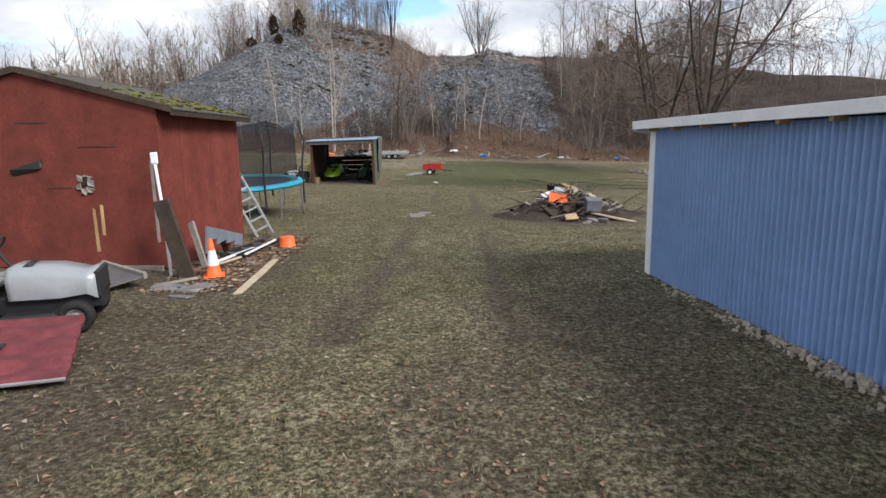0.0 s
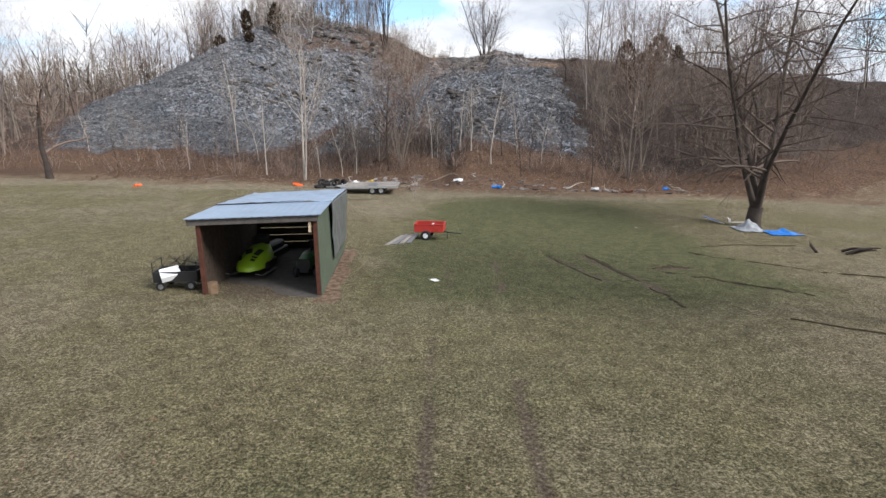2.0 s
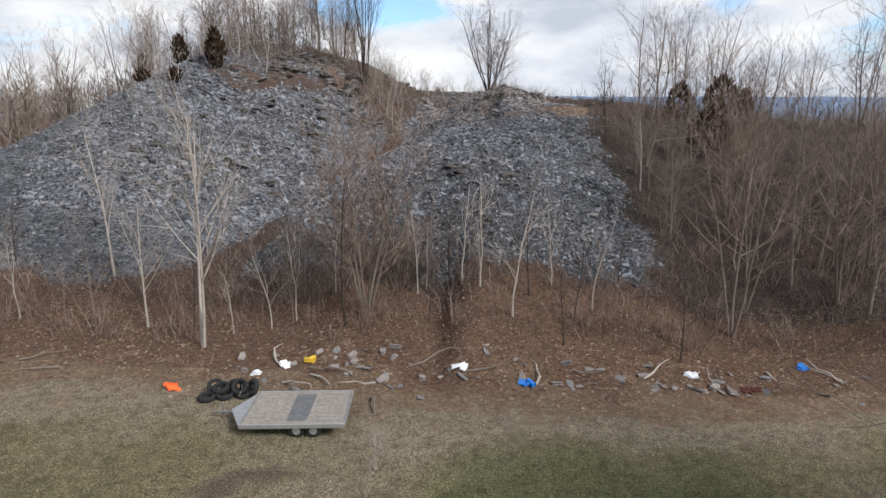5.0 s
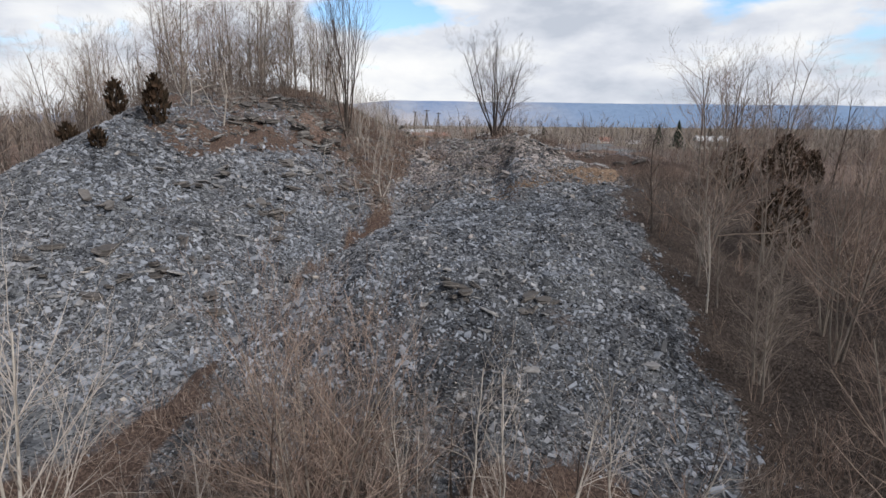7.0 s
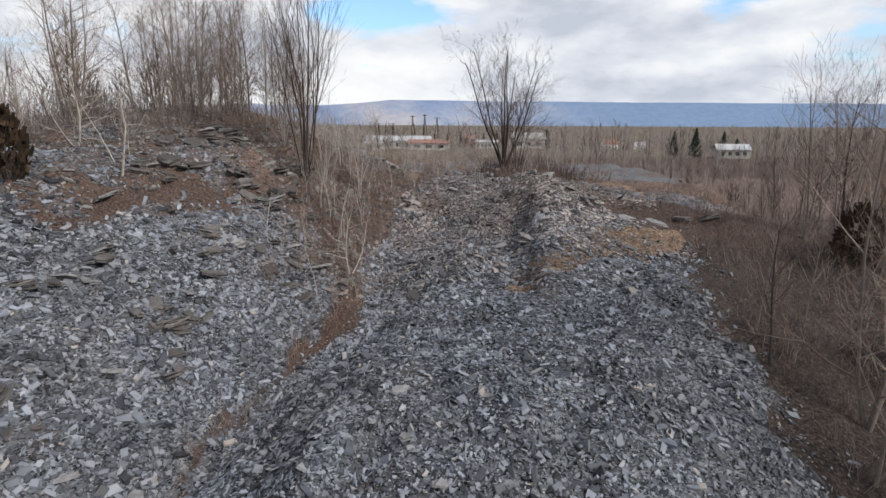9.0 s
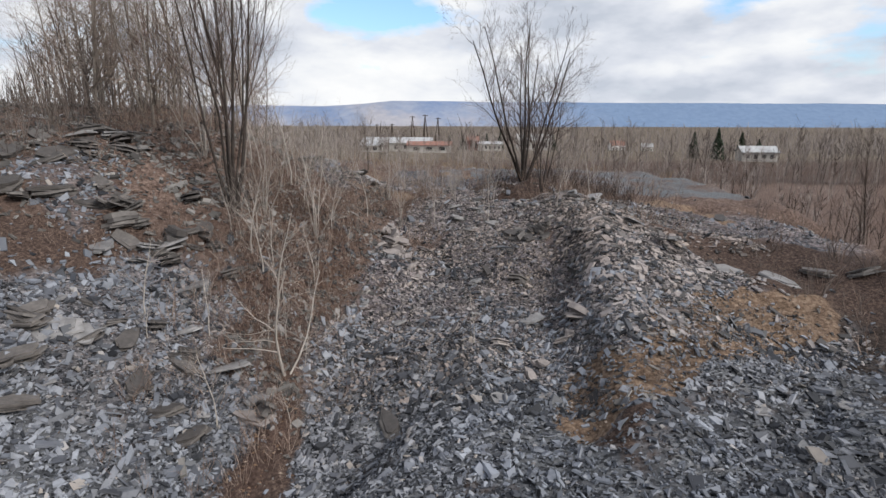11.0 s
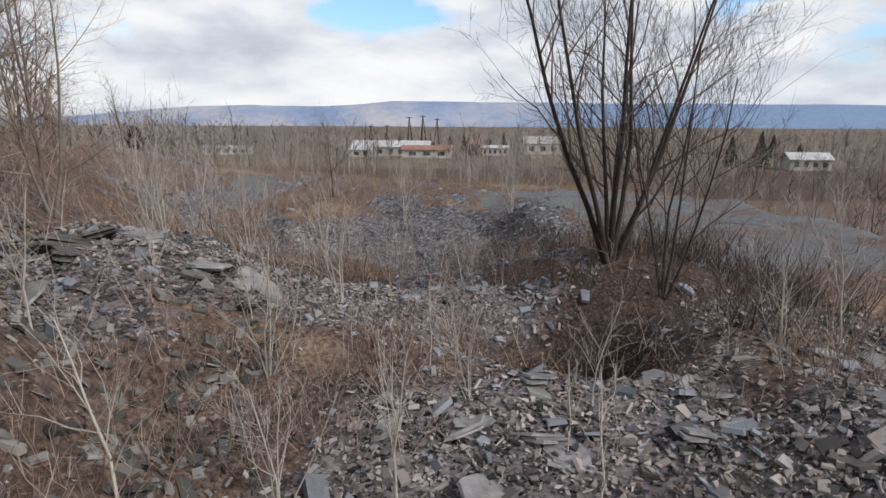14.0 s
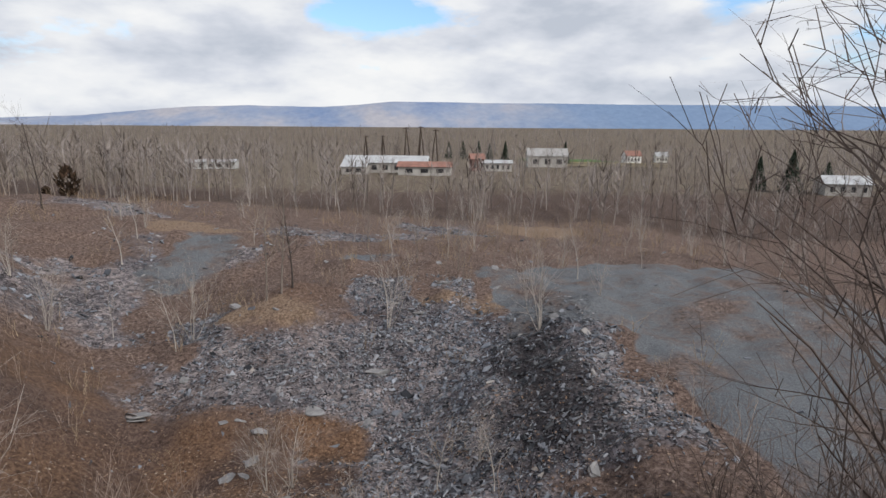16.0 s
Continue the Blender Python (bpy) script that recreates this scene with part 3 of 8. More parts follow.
def scatter_copies(name, proto, xs, ys, scales, mat, label, category, sink=0.05, seed=1, zs=None):
    """Many copies of one or more small shapes joined into one object."""
    rng = np.random.default_rng(seed)
    zs = land(xs, ys) - sink if zs is None else zs
    V, Q, off = [], [], 0
    pick = rng.integers(0, len(proto), len(xs))
    ang = rng.uniform(0, 2 * np.pi, len(xs))
    for p, (v, q) in enumerate(proto):
        sel = np.flatnonzero(pick == p)
        if not len(sel):
            continue
        c, s = np.cos(ang[sel]), np.sin(ang[sel])
        k = np.asarray(scales)[sel]
        X = (v[None, :, 0] * c[:, None] - v[None, :, 1] * s[:, None]) * k[:, None] + np.asarray(xs)[sel][:, None]
        Y = (v[None, :, 0] * s[:, None] + v[None, :, 1] * c[:, None]) * k[:, None] + np.asarray(ys)[sel][:, None]
        Z = v[None, :, 2] * k[:, None] + np.asarray(zs)[sel][:, None]
        V.append(np.stack([X, Y, Z], -1).reshape(-1, 3))
        Q.append((q[None] + (off + np.arange(len(sel)) * len(v))[:, None, None]).reshape(-1, 4))
        off += len(sel) * len(v)
    return tagged(new(name, mesh_of(name, np.concatenate(V), np.concatenate(Q), mat)), label, category, "", "stuff")

def vnoise(x, y, scale, seed=0):
    """Smooth value noise between -1 and 1."""
    x, y = np.asarray(x, float) / scale, np.asarray(y, float) / scale
    i, j = np.floor(x), np.floor(y)
    u, v = x - i, y - j
    u, v = u * u * (3 - 2 * u), v * v * (3 - 2 * v)

    def h(a, b):
        s = np.sin(a * 127.1 + b * 311.7 + seed * 74.7) * 43758.5453
        return (s - np.floor(s)) * 2 - 1

    return (h(i, j) * (1 - u) + h(i + 1, j) * u) * (1 - v) + (h(i, j + 1) * (1 - u) + h(i + 1, j + 1) * u) * v


def gap(v, lo, hi, soft):
    """1 between lo and hi, fading over soft."""
    return sstep(lo - soft, lo, v) * (1 - sstep(hi, hi + soft, v))


def spot(x, y, cx, cy, rx, ry, soft=0.6):
    return 1 - sstep(1 - soft, 1 + soft, np.hypot((x - cx) / rx, (y - cy) / ry))


def cover(x, y):
    """What covers the ground, as masks between 0 and 1."""
    x, y = np.asarray(x, float), np.asarray(y, float)
    u, v = vnoise(x, y, 4.5, 21) + 0.5 * vnoise(x, y, 1.7, 22) + 0.25 * vnoise(x, y, 0.7, 25), vnoise(x, y, 4.5, 23) + 0.5 * vnoise(x, y, 1.7, 24) + 0.25 * vnoise(x, y, 0.7, 26)
    k = 0.12 + 0.88 * sstep(30, 50, y)
    x, y = x + 1.3 * u * k, y + 1.3 * v * k
    z = land(x, y)
    big, spur, dark = big_tip(x, y), spur_tip(x, y), dark_tip(x, y)
    m = {}
    wave = vnoise(x, y, 9, 3) * 1.5
    m["wood"] = sstep(50.0, 54.5, y + wave * 0.6 - 0.02 * np.abs(x)) * (1 - 0.5 * sstep(190, 240, y))
    on_big = sstep(-0.6, 0.1, big - z) * sstep(1.1, 2.4, z + wave * 0.4) * gap(x, -33, 0, 4) * gap(y, 60, 96, 4) * (1 - (1 - 0.6 * gap(vnoise(x, y, 2.6, 61) + 0.5 * vnoise(x, y, 1.1, 62), 0.3, 9, 0.3)) * sstep(11.9, 13.2, z + wave * 0.3 - 2.4 * sstep(-18.5, -21.5, x)))
    brown = sstep(-0.7, 0.7, y + 0.4 * wave - 88.3 - 0.68 * (-6 - x)) * (1 - sstep(-3.6, -2.4, x)) * gap(y, 86, 101, 1)
    on_big = on_big * (1 - brown * (0.58 + 0.38 * vnoise(x, y, 1.3, 63)))
    on_spur = sstep(-0.7, 0.1, spur - z + 1.1 * (1 - sstep(66, 72, y)) * gap(x, 0, 14, 1.5)) * sstep(0.1, 0.9, z + wave * 0.2) * gap(x + 1.9 * vnoise(x, y, 2.6, 67) + 1.0 * vnoise(x, y, 0.9, 68), -9, 11.3 + 2.2 * sstep(80, 88, y), 2.8)
    on_spur = np.maximum(on_spur * sstep(59.5, 62, y + 0.4 * wave), 0.95 * gap(x, -0.6, 9.5, 1.5) * gap(y + 0.5 * wave, 61.6, 68, 1.4))
    on_dark = sstep(-0.7, 0.0, dark - z) * gap(y, 86, 101, 2)
    floor = gap(x, -3.0, 4.8, 0.8) * gap(y, 76, 98.0, 2) * (1 - 0.75 * spot(x, y, -2.4, 96.5, 1.2, 3.0))
    heap = spot(x, y, 18, 99.5, 4.5, 4.0)
    lip = gap(y, 100.5, 110, 1.5) * gap(x, -9, 3, 2) * sstep(-0.3, 0.4, vnoise(x, y, 4, 8) + 0.35)
    near_lip = gap(x, 0.5, 5.5, 1.5) * gap(y, 98, 103.6, 0.8) + 0.5 * gap(x, 5.5, 13, 2) * gap(y, 98.5, 107, 1.5) * sstep(-0.2, 0.5, vnoise(x, y, 3, 41))
    bank_foot = 131.2 - 7.5 * sstep(-3.5, 1.5, x)
    far_face = sstep(-1.2, 0.6, y - bank_foot) * (1 - sstep(140.5 + 3.5 * gap(x, -4, 2, 1.5), 143 + 3.5 * gap(x, -4, 2, 1.5), y)) * gap(x, -14.0, 8.5, 1.5) * sstep(-1.1, -0.5, vnoise(x, y, 3.5, 31) + 0.5 * vnoise(x, y, 1.5, 32)) * (1 - spot(x, y, -8.8, 141.8, 3.0, 4.6))
    fan = gap(x + 0.25 * (y - 122), -2.6, 4.4, 1.6) * gap(y, 112, 131.5, 2) * sstep(-0.65, 0.05, vnoise(x, y, 2.4, 51) + 0.4 * vnoise(x, y, 1.0, 52))
    right_flat = gap(x, 10, 26, 3) * gap(y, 100, 107, 3)
    more = gap(y, 138, 178, 6) * gap(x, -34, 12, 6) * sstep(0.35, 0.75, vnoise(x, y, 11, 5) + 0.3 * vnoise(x, y, 3, 6))
    m["slate"] = np.clip(np.maximum.reduce([on_big, on_spur, on_dark, floor, heap, lip, np.clip(near_lip, 0, 1), far_face, 0.9 * fan, right_flat * 0.8, more]), 0, 1)
    other = np.maximum(spur, flank(x, y, -4, 86, 7.5, 0.05, 0.25) - 0.6 * np.clip(np.abs(x + 3) - 2, 0, 99))
    seam = 1 - sstep(0.15, 0.9, np.abs(big - other) + 0.25 * np.abs(wave))
    m["rust"] = np.clip(seam * (0.72 + 0.4 * vnoise(x, y, 2.5, 44)) * gap(y, 66, 99, 3) * gap(x, -13, -2.5, 1) + spot(x, y, -9, 124, 6, 5) + spot(x, y, -17, 127, 9, 9) * 0.7 + spot(x, y, -8, 93, 3, 6) * 0.6 + spot(x, y, -9, 104, 5, 5) * 0.5 + spot(x, y, -3.5, 127.0, 2.2, 1.2) + spot(x, y, -5, 94, 2.0, 5.5) * 0.8, 0, 1)
    # Tree shade on the flank is put into this leaf mould cover.
    m["duff"] = np.clip(sstep(10.5, 14, x) * gap(y, 58, 150, 3) * (1 - sstep(60, 90, x)) * (1 - sstep(86, 92, y) * (1 - sstep(24, 28, x))), 0, 1)
    # Dark slate, with shade of rills and left-turned faces put in as colour.
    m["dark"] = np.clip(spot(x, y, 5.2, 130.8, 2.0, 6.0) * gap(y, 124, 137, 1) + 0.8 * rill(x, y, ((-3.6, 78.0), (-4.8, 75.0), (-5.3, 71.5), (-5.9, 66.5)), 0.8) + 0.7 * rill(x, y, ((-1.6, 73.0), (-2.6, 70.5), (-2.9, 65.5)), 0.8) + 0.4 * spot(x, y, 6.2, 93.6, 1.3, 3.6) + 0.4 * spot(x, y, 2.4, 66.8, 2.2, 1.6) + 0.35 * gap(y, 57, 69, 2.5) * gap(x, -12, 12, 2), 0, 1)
    m["amber"] = np.clip(1.0 * spot(x, y, -10.5, 124.0, 8.5, 8.0) * (0.75 + 0.4 * vnoise(x, y, 2.0, 53)) + spot(x, y, -3.8, 130.2, 2.3, 1.1) + 0.6 * spot(x, y, -18, 133, 4, 4) + 0.6 * spot(x, y, -8.6, 142, 3.5, 3.5) + 0.9 * spot(x, y, -3.3, 104.2, 1.7, 0.8) + 0.5 * spot(x, y, -3.4, 88.6, 1.2, 1.6) + 0.55 * spot(x, y, -4.2, 93.3, 1.3, 1.2) + 0.5 * spot(x, y, -7.2, 96.0, 1.6, 1.4) + 0.6 * spot(x, y, 2.3, 92.3, 0.8, 0.4) + 0.45 * spot(x, y, 2.8, 128.7, 0.6, 2) + 0.75 * gap(y + wave * 0.5, 51.0, 59.0, 1.5) * (x < 40), 0, 1)
    m["soil"] = np.clip(brown * (0.8 + 0.3 * vnoise(x, y, 0.9, 54)) + gap(y, 97, 190, 3) * sstep(60, 64, y) * (1 - 0.85 * gap(y, 107.5, 119.5, 2) * gap(x, -7, 14, 3)) + 0.35 * sstep(180, 230, y) + 0.55 * sstep(12.8, 13.8, z) * sstep(60, 64, y), 0, 1)
    m["tan"] = np.clip((0.78 + 0.3 * vnoise(x, y, 1.3, 64)) * gap(x, 4.9, 14.3, 0.7) * gap(y - 0.30 * (np.clip(x, 4, 15) - 5.6), 85.2, 88.6 - 0.25 * np.clip(x - 9, 0, 9), 0.6) * (1 - on_dark * sstep(10.7, 11.0, z)) + spot(x, y, 16, 109, 2.6, 3.6) + spot(x, y, -3.0, 104.3, 1.0, 0.7) + 0.6 * spot(x, y, -4.8, 104.2, 1.0, 0.5) + 0.7 * spot(x, y, -9, 140, 4, 2.0) + 0.6 * spot(x, y, 2, 142, 3.5, 2.0)
                       + spot(x, y, 14, 178, 6, 5) + spot(x, y, -22, 160, 5, 3) + 0.9 * gap(x + 0.07 * (y - 25.2), -3.05, -2.62, 0.2) * gap(y, 24.8, 31.2, 0.5) + 0.42 * gap(y, 49.5, 54.5, 1.2) * (x < 30), 0, 1)
    m["gravel"] = np.clip(gap(x, 4.5, 24, 1.5) * gap(y, 136.5, 148, 1.5) + gap(x, 11.5, 26, 2) * gap(y, 119, 150, 4) + spot(x, y, -18.5, 151, 3.2, 6.5) + spot(x, y, -5, 152, 3, 2), 0, 1)
    m["lush"] = np.clip(gap(x, 0.5, 9, 3.5) * gap(y, 28, 45, 5) + 0.25 * gap(x, -22, -11, 8) * gap(y, 34, 42, 10) + 0.4 * gap(x, -1.2, 5.5, 3) * gap(y, 7, 31, 6), 0, 1)
    m["dry"] = np.clip(gap(y, 49, 55, 2) + sstep(190, 240, y) + gap(x, 5.5, 30, 4) * gap(y, 3, 33, 6) * 0.5 + gap(y, -40, 12, 3) * 0.3 + 0.6 * gap(x, -6, -3.5, 4) * gap(y, 42, 52, 8), 0, 1)
    def track(x0, y0, x1, y1, wide):
        f = np.clip(((x - x0) * (x1 - x0) + (y - y0) * (y1 - y0)) / ((x1 - x0) ** 2 + (y1 - y0) ** 2), 0, 1)
        return 1 - sstep(wide * 0.5, wide * 1.4, np.hypot(x - x0 - f * (x1 - x0), y - y0 - f * (y1 - y0)))

    ruts = np.maximum.reduce([track(-0.25, 22.3, -0.2, 17.0, 0.13), track(-0.2, 17.0, -0.5, 14.0, 0.15), track(-0.5, 14.0, -0.66, 11.5, 0.18), track(-0.66, 11.5, -0.7, 4.0, 0.2), track(1.3, 20.1, 0.95, 14.8, 0.13), track(0.95, 14.8, 0.85, 11.9, 0.15), track(0.85, 11.9, 0.9, 4.0, 0.2), track(1.45, 29.5, 1.5, 26.0, 0.15)])
    ruts = ruts * (0.82 + 0.4 * vnoise(x, y, 1.1, 6) + 0.2 * vnoise(x, y, 0.4, 8))
    hole = np.exp(-((((x - 3.8) / 2.5) ** 2 + ((y - 106.4) / 2.4) ** 2) ** 2))
    # Pit keeps only darker cover, so its shade is partly in the colour.
    for key in ("slate", "soil", "tan", "gravel"):
        m[key] = m[key] * (1 - hole)
    skid = np.maximum.reduce([track(3.6, 31.2, 4.35, 27.2, 0.16), track(4.9, 31.3, 5.5, 26.0, 0.2), track(6.6, 29.5, 7.9, 29.7, 0.25), track(9.0, 32.4, 13.5, 28.3, 0.1), track(6.6, 29.0, 9.6, 26.0, 0.1), track(-0.1, 32.0, 0.1, 26.0, 0.16) * 0.6, track(1.6, 30.0, 1.3, 25.5, 0.16) * 0.6])
    # Real mud, plus the blue shed's shade painted as mud near (1.6, 4.0).
    m["mud"] = np.clip(np.maximum.reduce([ruts, skid * 0.9, spot(x, y, 3.2, 13.2, 2.3, 1.9) * 0.95, spot(x, y, -5.3, 14.4, 1.8, 1.7) * 0.7, 0.75 * spot(x, y, -2.6, 4.2, 1.5, 1.8), 0.85 * spot(x, y, -2.5, 2.6, 1.2, 1.3), 0.55 * spot(x, y, -1.0, 5.2, 0.9, 1.2), 0.6 * spot(x, y, 0.4, 2.6, 0.8, 1.4), spot(x, y, -3.1, 7.6, 1.2, 2.2), spot(x, y, -3.0, 4.6, 1.1, 1.6) * 0.8, spot(x, y, -1.2, 5.6, 1.2, 0.8) * 0.5, spot(x, y, -0.6, 7.3, 0.9, 0.6) * 0.6,
                                           spot(x, y, -6.0, 44.6, 1.8, 0.6), spot(x, y, -2.5, 27.8, 0.5, 3.5) * 0.3, spot(x, y, 5.4, 10.8, 2.8, 3.2) * 0.35, spot(x, y, 1.6, 4.0, 1.3, 2.6) * 0.55, spot(x, y, -4.6, 27.5, 1.7, 3.0)]), 0, 1)
    m["pit"] = hole
    m["aged"] = sstep(85, 93, y + wave)
    return m


def ground(x, y):
    """The ground with its small relief."""
    x, y = np.asarray(x, float), np.asarray(y, float)
    far = 1 - sstep(160, 260, np.abs(y - 60) + np.abs(x))
    rough = sstep(55, 64, y) * far
    z = land(x, y) + rough * (0.24 * vnoise(x, y, 3.1, 1) + 0.20 * vnoise(x, y, 1.5, 2) + 0.10 * vnoise(x, y, 0.8, 3) + 0.25 * vnoise(x, y, 7.5, 5) - 0.22 * sstep(0.35, 0.75, vnoise(x, y, 2.1, 17)) * np.sin(np.clip(y, 0, 140) * 2.1 + 2 * vnoise(x, y, 3, 18)))
    c = cover(x, y)
    z = z + (1 - rough) * far * (0.035 * vnoise(x, y, 1.7, 4) + 0.012 * vnoise(x, y, 0.5, 7))
    return z - 0.05 * c["mud"] * (1 - rough)


def steps(*runs):
    out = [runs[0][0]]
    for lo, hi, d, g in runs:
        while out[-1] < hi - 1e-6:
            out.append(min(out[-1] + d, hi))
            d *= g
    return np.array(out)


right = steps((0, 7, 0.22, 1.0), (7, 34, 0.42, 1.0), (34, 4800, 0.5, 1.17))
left = steps((0, 7, 0.22, 1.0), (7, 44, 0.42, 1.0), (44, 4800, 0.5, 1.17))
GX = np.concatenate([-left[:0:-1], right])
ahead = steps((0, 30, 0.3, 1.0), (30, 148, 0.42, 1.0), (148, 4900, 0.45, 1.06))
behind = steps((0, 3000, 0.8, 1.25))
GY = np.concatenate([-behind[:0:-1], ahead])
gx, gy = np.meshgrid(GX, GY)
gz = ground(gx, gy)
idx = np.arange(gx.size).reshape(gx.shape)
quads = np.stack([idx[:-1, :-1], idx[:-1, 1:], idx[1:, 1:], idx[1:, :-1]], -1).reshape(-1, 4)
ground_mesh = mesh_of("ground", np.stack([gx, gy, gz], -1), quads, GROUND)
ground_mesh.polygons.foreach_set("use_smooth", [True] * len(ground_mesh.polygons))
for key, val in cover(gx.ravel(), gy.ravel()).items():
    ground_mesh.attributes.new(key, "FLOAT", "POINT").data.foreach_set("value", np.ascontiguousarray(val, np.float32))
tagged(new("ground", ground_mesh), "mown yard, leaf litter and heaps of broken slate", "ground", "", "structure")


def bed(x, y):
    """Height of the ground's own sheet at points."""
    i = np.clip(np.searchsorted(GX, x) - 1, 0, len(GX) - 2)
    j = np.clip(np.searchsorted(GY, y) - 1, 0, len(GY) - 2)
    u, v = (x - GX[i]) / (GX[i + 1] - GX[i]), (y - GY[j]) / (GY[j + 1] - GY[j])
    return (gz[j, i] * (1 - u) + gz[j, i + 1] * u) * (1 - v) + (gz[j + 1, i] * (1 - u) + gz[j + 1, i + 1] * u) * v


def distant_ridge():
    """The long wooded mountain beyond the valley, its haze put into the colour."""
    m, n, l, b = material("hazed_ridge_woods", 1.0, 0, 0.0)
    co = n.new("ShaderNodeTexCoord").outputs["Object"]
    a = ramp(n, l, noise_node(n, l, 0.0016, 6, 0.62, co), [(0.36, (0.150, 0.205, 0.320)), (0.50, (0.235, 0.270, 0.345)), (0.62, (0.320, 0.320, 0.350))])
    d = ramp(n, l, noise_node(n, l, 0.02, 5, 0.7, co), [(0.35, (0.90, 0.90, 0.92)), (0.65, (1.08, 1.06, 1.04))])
    # Cloud shadow over the right of the ridge, put into its colour.
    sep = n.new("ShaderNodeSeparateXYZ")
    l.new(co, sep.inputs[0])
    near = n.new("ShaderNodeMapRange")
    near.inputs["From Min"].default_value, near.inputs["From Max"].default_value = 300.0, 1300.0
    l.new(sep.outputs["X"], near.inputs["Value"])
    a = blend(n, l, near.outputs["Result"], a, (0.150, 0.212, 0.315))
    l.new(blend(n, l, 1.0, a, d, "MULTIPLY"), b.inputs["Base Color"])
    xs = np.linspace(-6500, 6500, 260)
    crest = np.interp(xs, [-6500, -3400, -2786, -1970, -1480, -910, -640, -380, 880, 3190, 6500], [20, 40, 57, 128, 145, 134, 150, 176, 172, 168, 150])
    crest = crest + 3 * vnoise(xs, xs * 0, 420, 2) + 1.2 * vnoise(xs, xs * 0, 60, 4)
    rows = []
    for f, dy in ((-0.1, 0), (0.15, 120), (0.45, 260), (0.75, 400), (0.93, 490), (1.0, 560), (0.9, 700)):
        rows.append(np.stack([xs, 4150 + dy * 0.8 + 0 * xs, -14 + (crest + 14) * f + (4 * vnoise(xs, xs * 0 + dy, 240, 9) if 0.1 < f < 0.97 else 0)], -1))
    v = np.stack(rows)
    k = np.arange(v.shape[0] * v.shape[1]).reshape(v.shape[:2])
    q = np.stack([k[:-1, :-1], k[:-1, 1:], k[1:, 1:], k[1:, :-1]], -1).reshape(-1, 4)
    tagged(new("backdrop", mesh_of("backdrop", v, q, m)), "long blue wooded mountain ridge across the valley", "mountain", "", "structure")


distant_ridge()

# ---- stone ----
def slate_chips(name, count, size, seed, region, label, three=False, mat=None, where=None, tilt=0.46, long=1.0):
    """Loose flat shards lying on the slate."""
    rng = np.random.default_rng(seed)
    x0, x1, y0, y1 = region
    x, y = rng.uniform(x0, x1, count * 6), rng.uniform(y0, y1, count * 6)
    c = cover(x, y)
    share = where(c, x, y) if where else np.clip(c["slate"] - 0.5 * c["rust"] - 0.8 * c["tan"] - 0.8 * c["amber"] - 0.8 * c["gravel"], 0.012 * (y > 62), 1) * (1 - 0.85 * c["dark"])
    keep = rng.uniform(size=len(x)) < share
    x, y = x[keep][:count], y[keep][:count]
    n = len(x)
    z = bed(x, y)
    e = 0.5
    gxx, gyy = (land(x + e, y) - land(x - e, y)) / (2 * e), (land(x, y + e) - land(x, y - e)) / (2 * e)
    nrm = np.stack([-gxx, -gyy, np.ones(n)], -1) + rng.normal(size=(n, 3)) * tilt
    nrm /= np.linalg.norm(nrm, axis=1, keepdims=True)
    a = np.cross(nrm, rng.normal(size=(n, 3)))
    a /= np.linalg.norm(a, axis=1, keepdims=True)
    b = np.cross(nrm, a)
    s = size * np.exp(rng.normal(size=n) * 0.58)
    s = np.clip(s, size * 0.4, size * 3.6)
    ln, wd, th = s * long * rng.uniform(0.7, 1.5, n), s * rng.uniform(0.4, 0.9, n), np.clip(s * rng.uniform(0.08, 0.26, n), 0.008, 0.10)
    base = np.array([[-1, -1], [1, -1], [1, 1], [-1, 1]], float)
    V = np.empty((n, 8, 3))
    jit = rng.uniform(0.45, 1.1, (n, 4, 2))
    for k in range(4):
        flat = a * (base[k, 0] * jit[:, k, 0] * ln * 0.5)[:, None] + b * (base[k, 1] * jit[:, k, 1] * wd * 0.5)[:, None]
        V[:, k] = flat * 1.12
        V[:, k + 4] = flat + nrm * th[:, None]
    V += np.stack([x, y, z - th * 0.25 + 0.028], -1)[:, None]
    f = np.array([[0, 1, 5, 4], [1, 2, 6, 5], [2, 0, 4, 6]] if three else [[4, 5, 6, 7], [0, 1, 5, 4], [1, 2, 6, 5], [2, 3, 7, 6], [3, 0, 4, 7]])
    at = (np.arange(n) * 8)[:, None]
    Q = (f[None] + at[:, None]).reshape(-1, 4)
    T = np.array([[4, 5, 6]]) + at if three else ()
    return tagged(new(name, mesh_of(name, V, Q, mat or SLATE, T)), label, "slate", "", "stuff")


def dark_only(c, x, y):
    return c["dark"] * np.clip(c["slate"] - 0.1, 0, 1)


def in_clusters(c, x, y):
    return c["slate"] * sstep(0.2, 0.6, vnoise(x, y, 2.2, 71) + 0.5 * vnoise(x, y, 0.9, 72))


def brown_ground(c, x, y):
    return np.clip(c["soil"] + 0.35 * c["rust"] - 0.7 * c["slate"], 0.02, 1) * (0.35 + 0.65 * sstep(-0.2, 0.5, vnoise(x, y, 1.7, 66)))


def ledge_ground(c, x, y):
    return 0.3 * np.clip(c["tan"], 0, 1) + 0.02


slate_chips("slate_scree", 24000, 0.118, 23, (-27, -2.5, 65, 97), "broad overlapping slate plates on the hill", False, SLATE, None, 0.36, 1.15)
# Dark ledge plates, which also stand in for shaded gaps between shards.
slate_chips("slate_scree", 8000, 0.125, 25, (-24, 13, 63, 98), "dark slate plates in clusters on the slopes", False, SLATE_DARK, in_clusters, 0.5, 1.2)
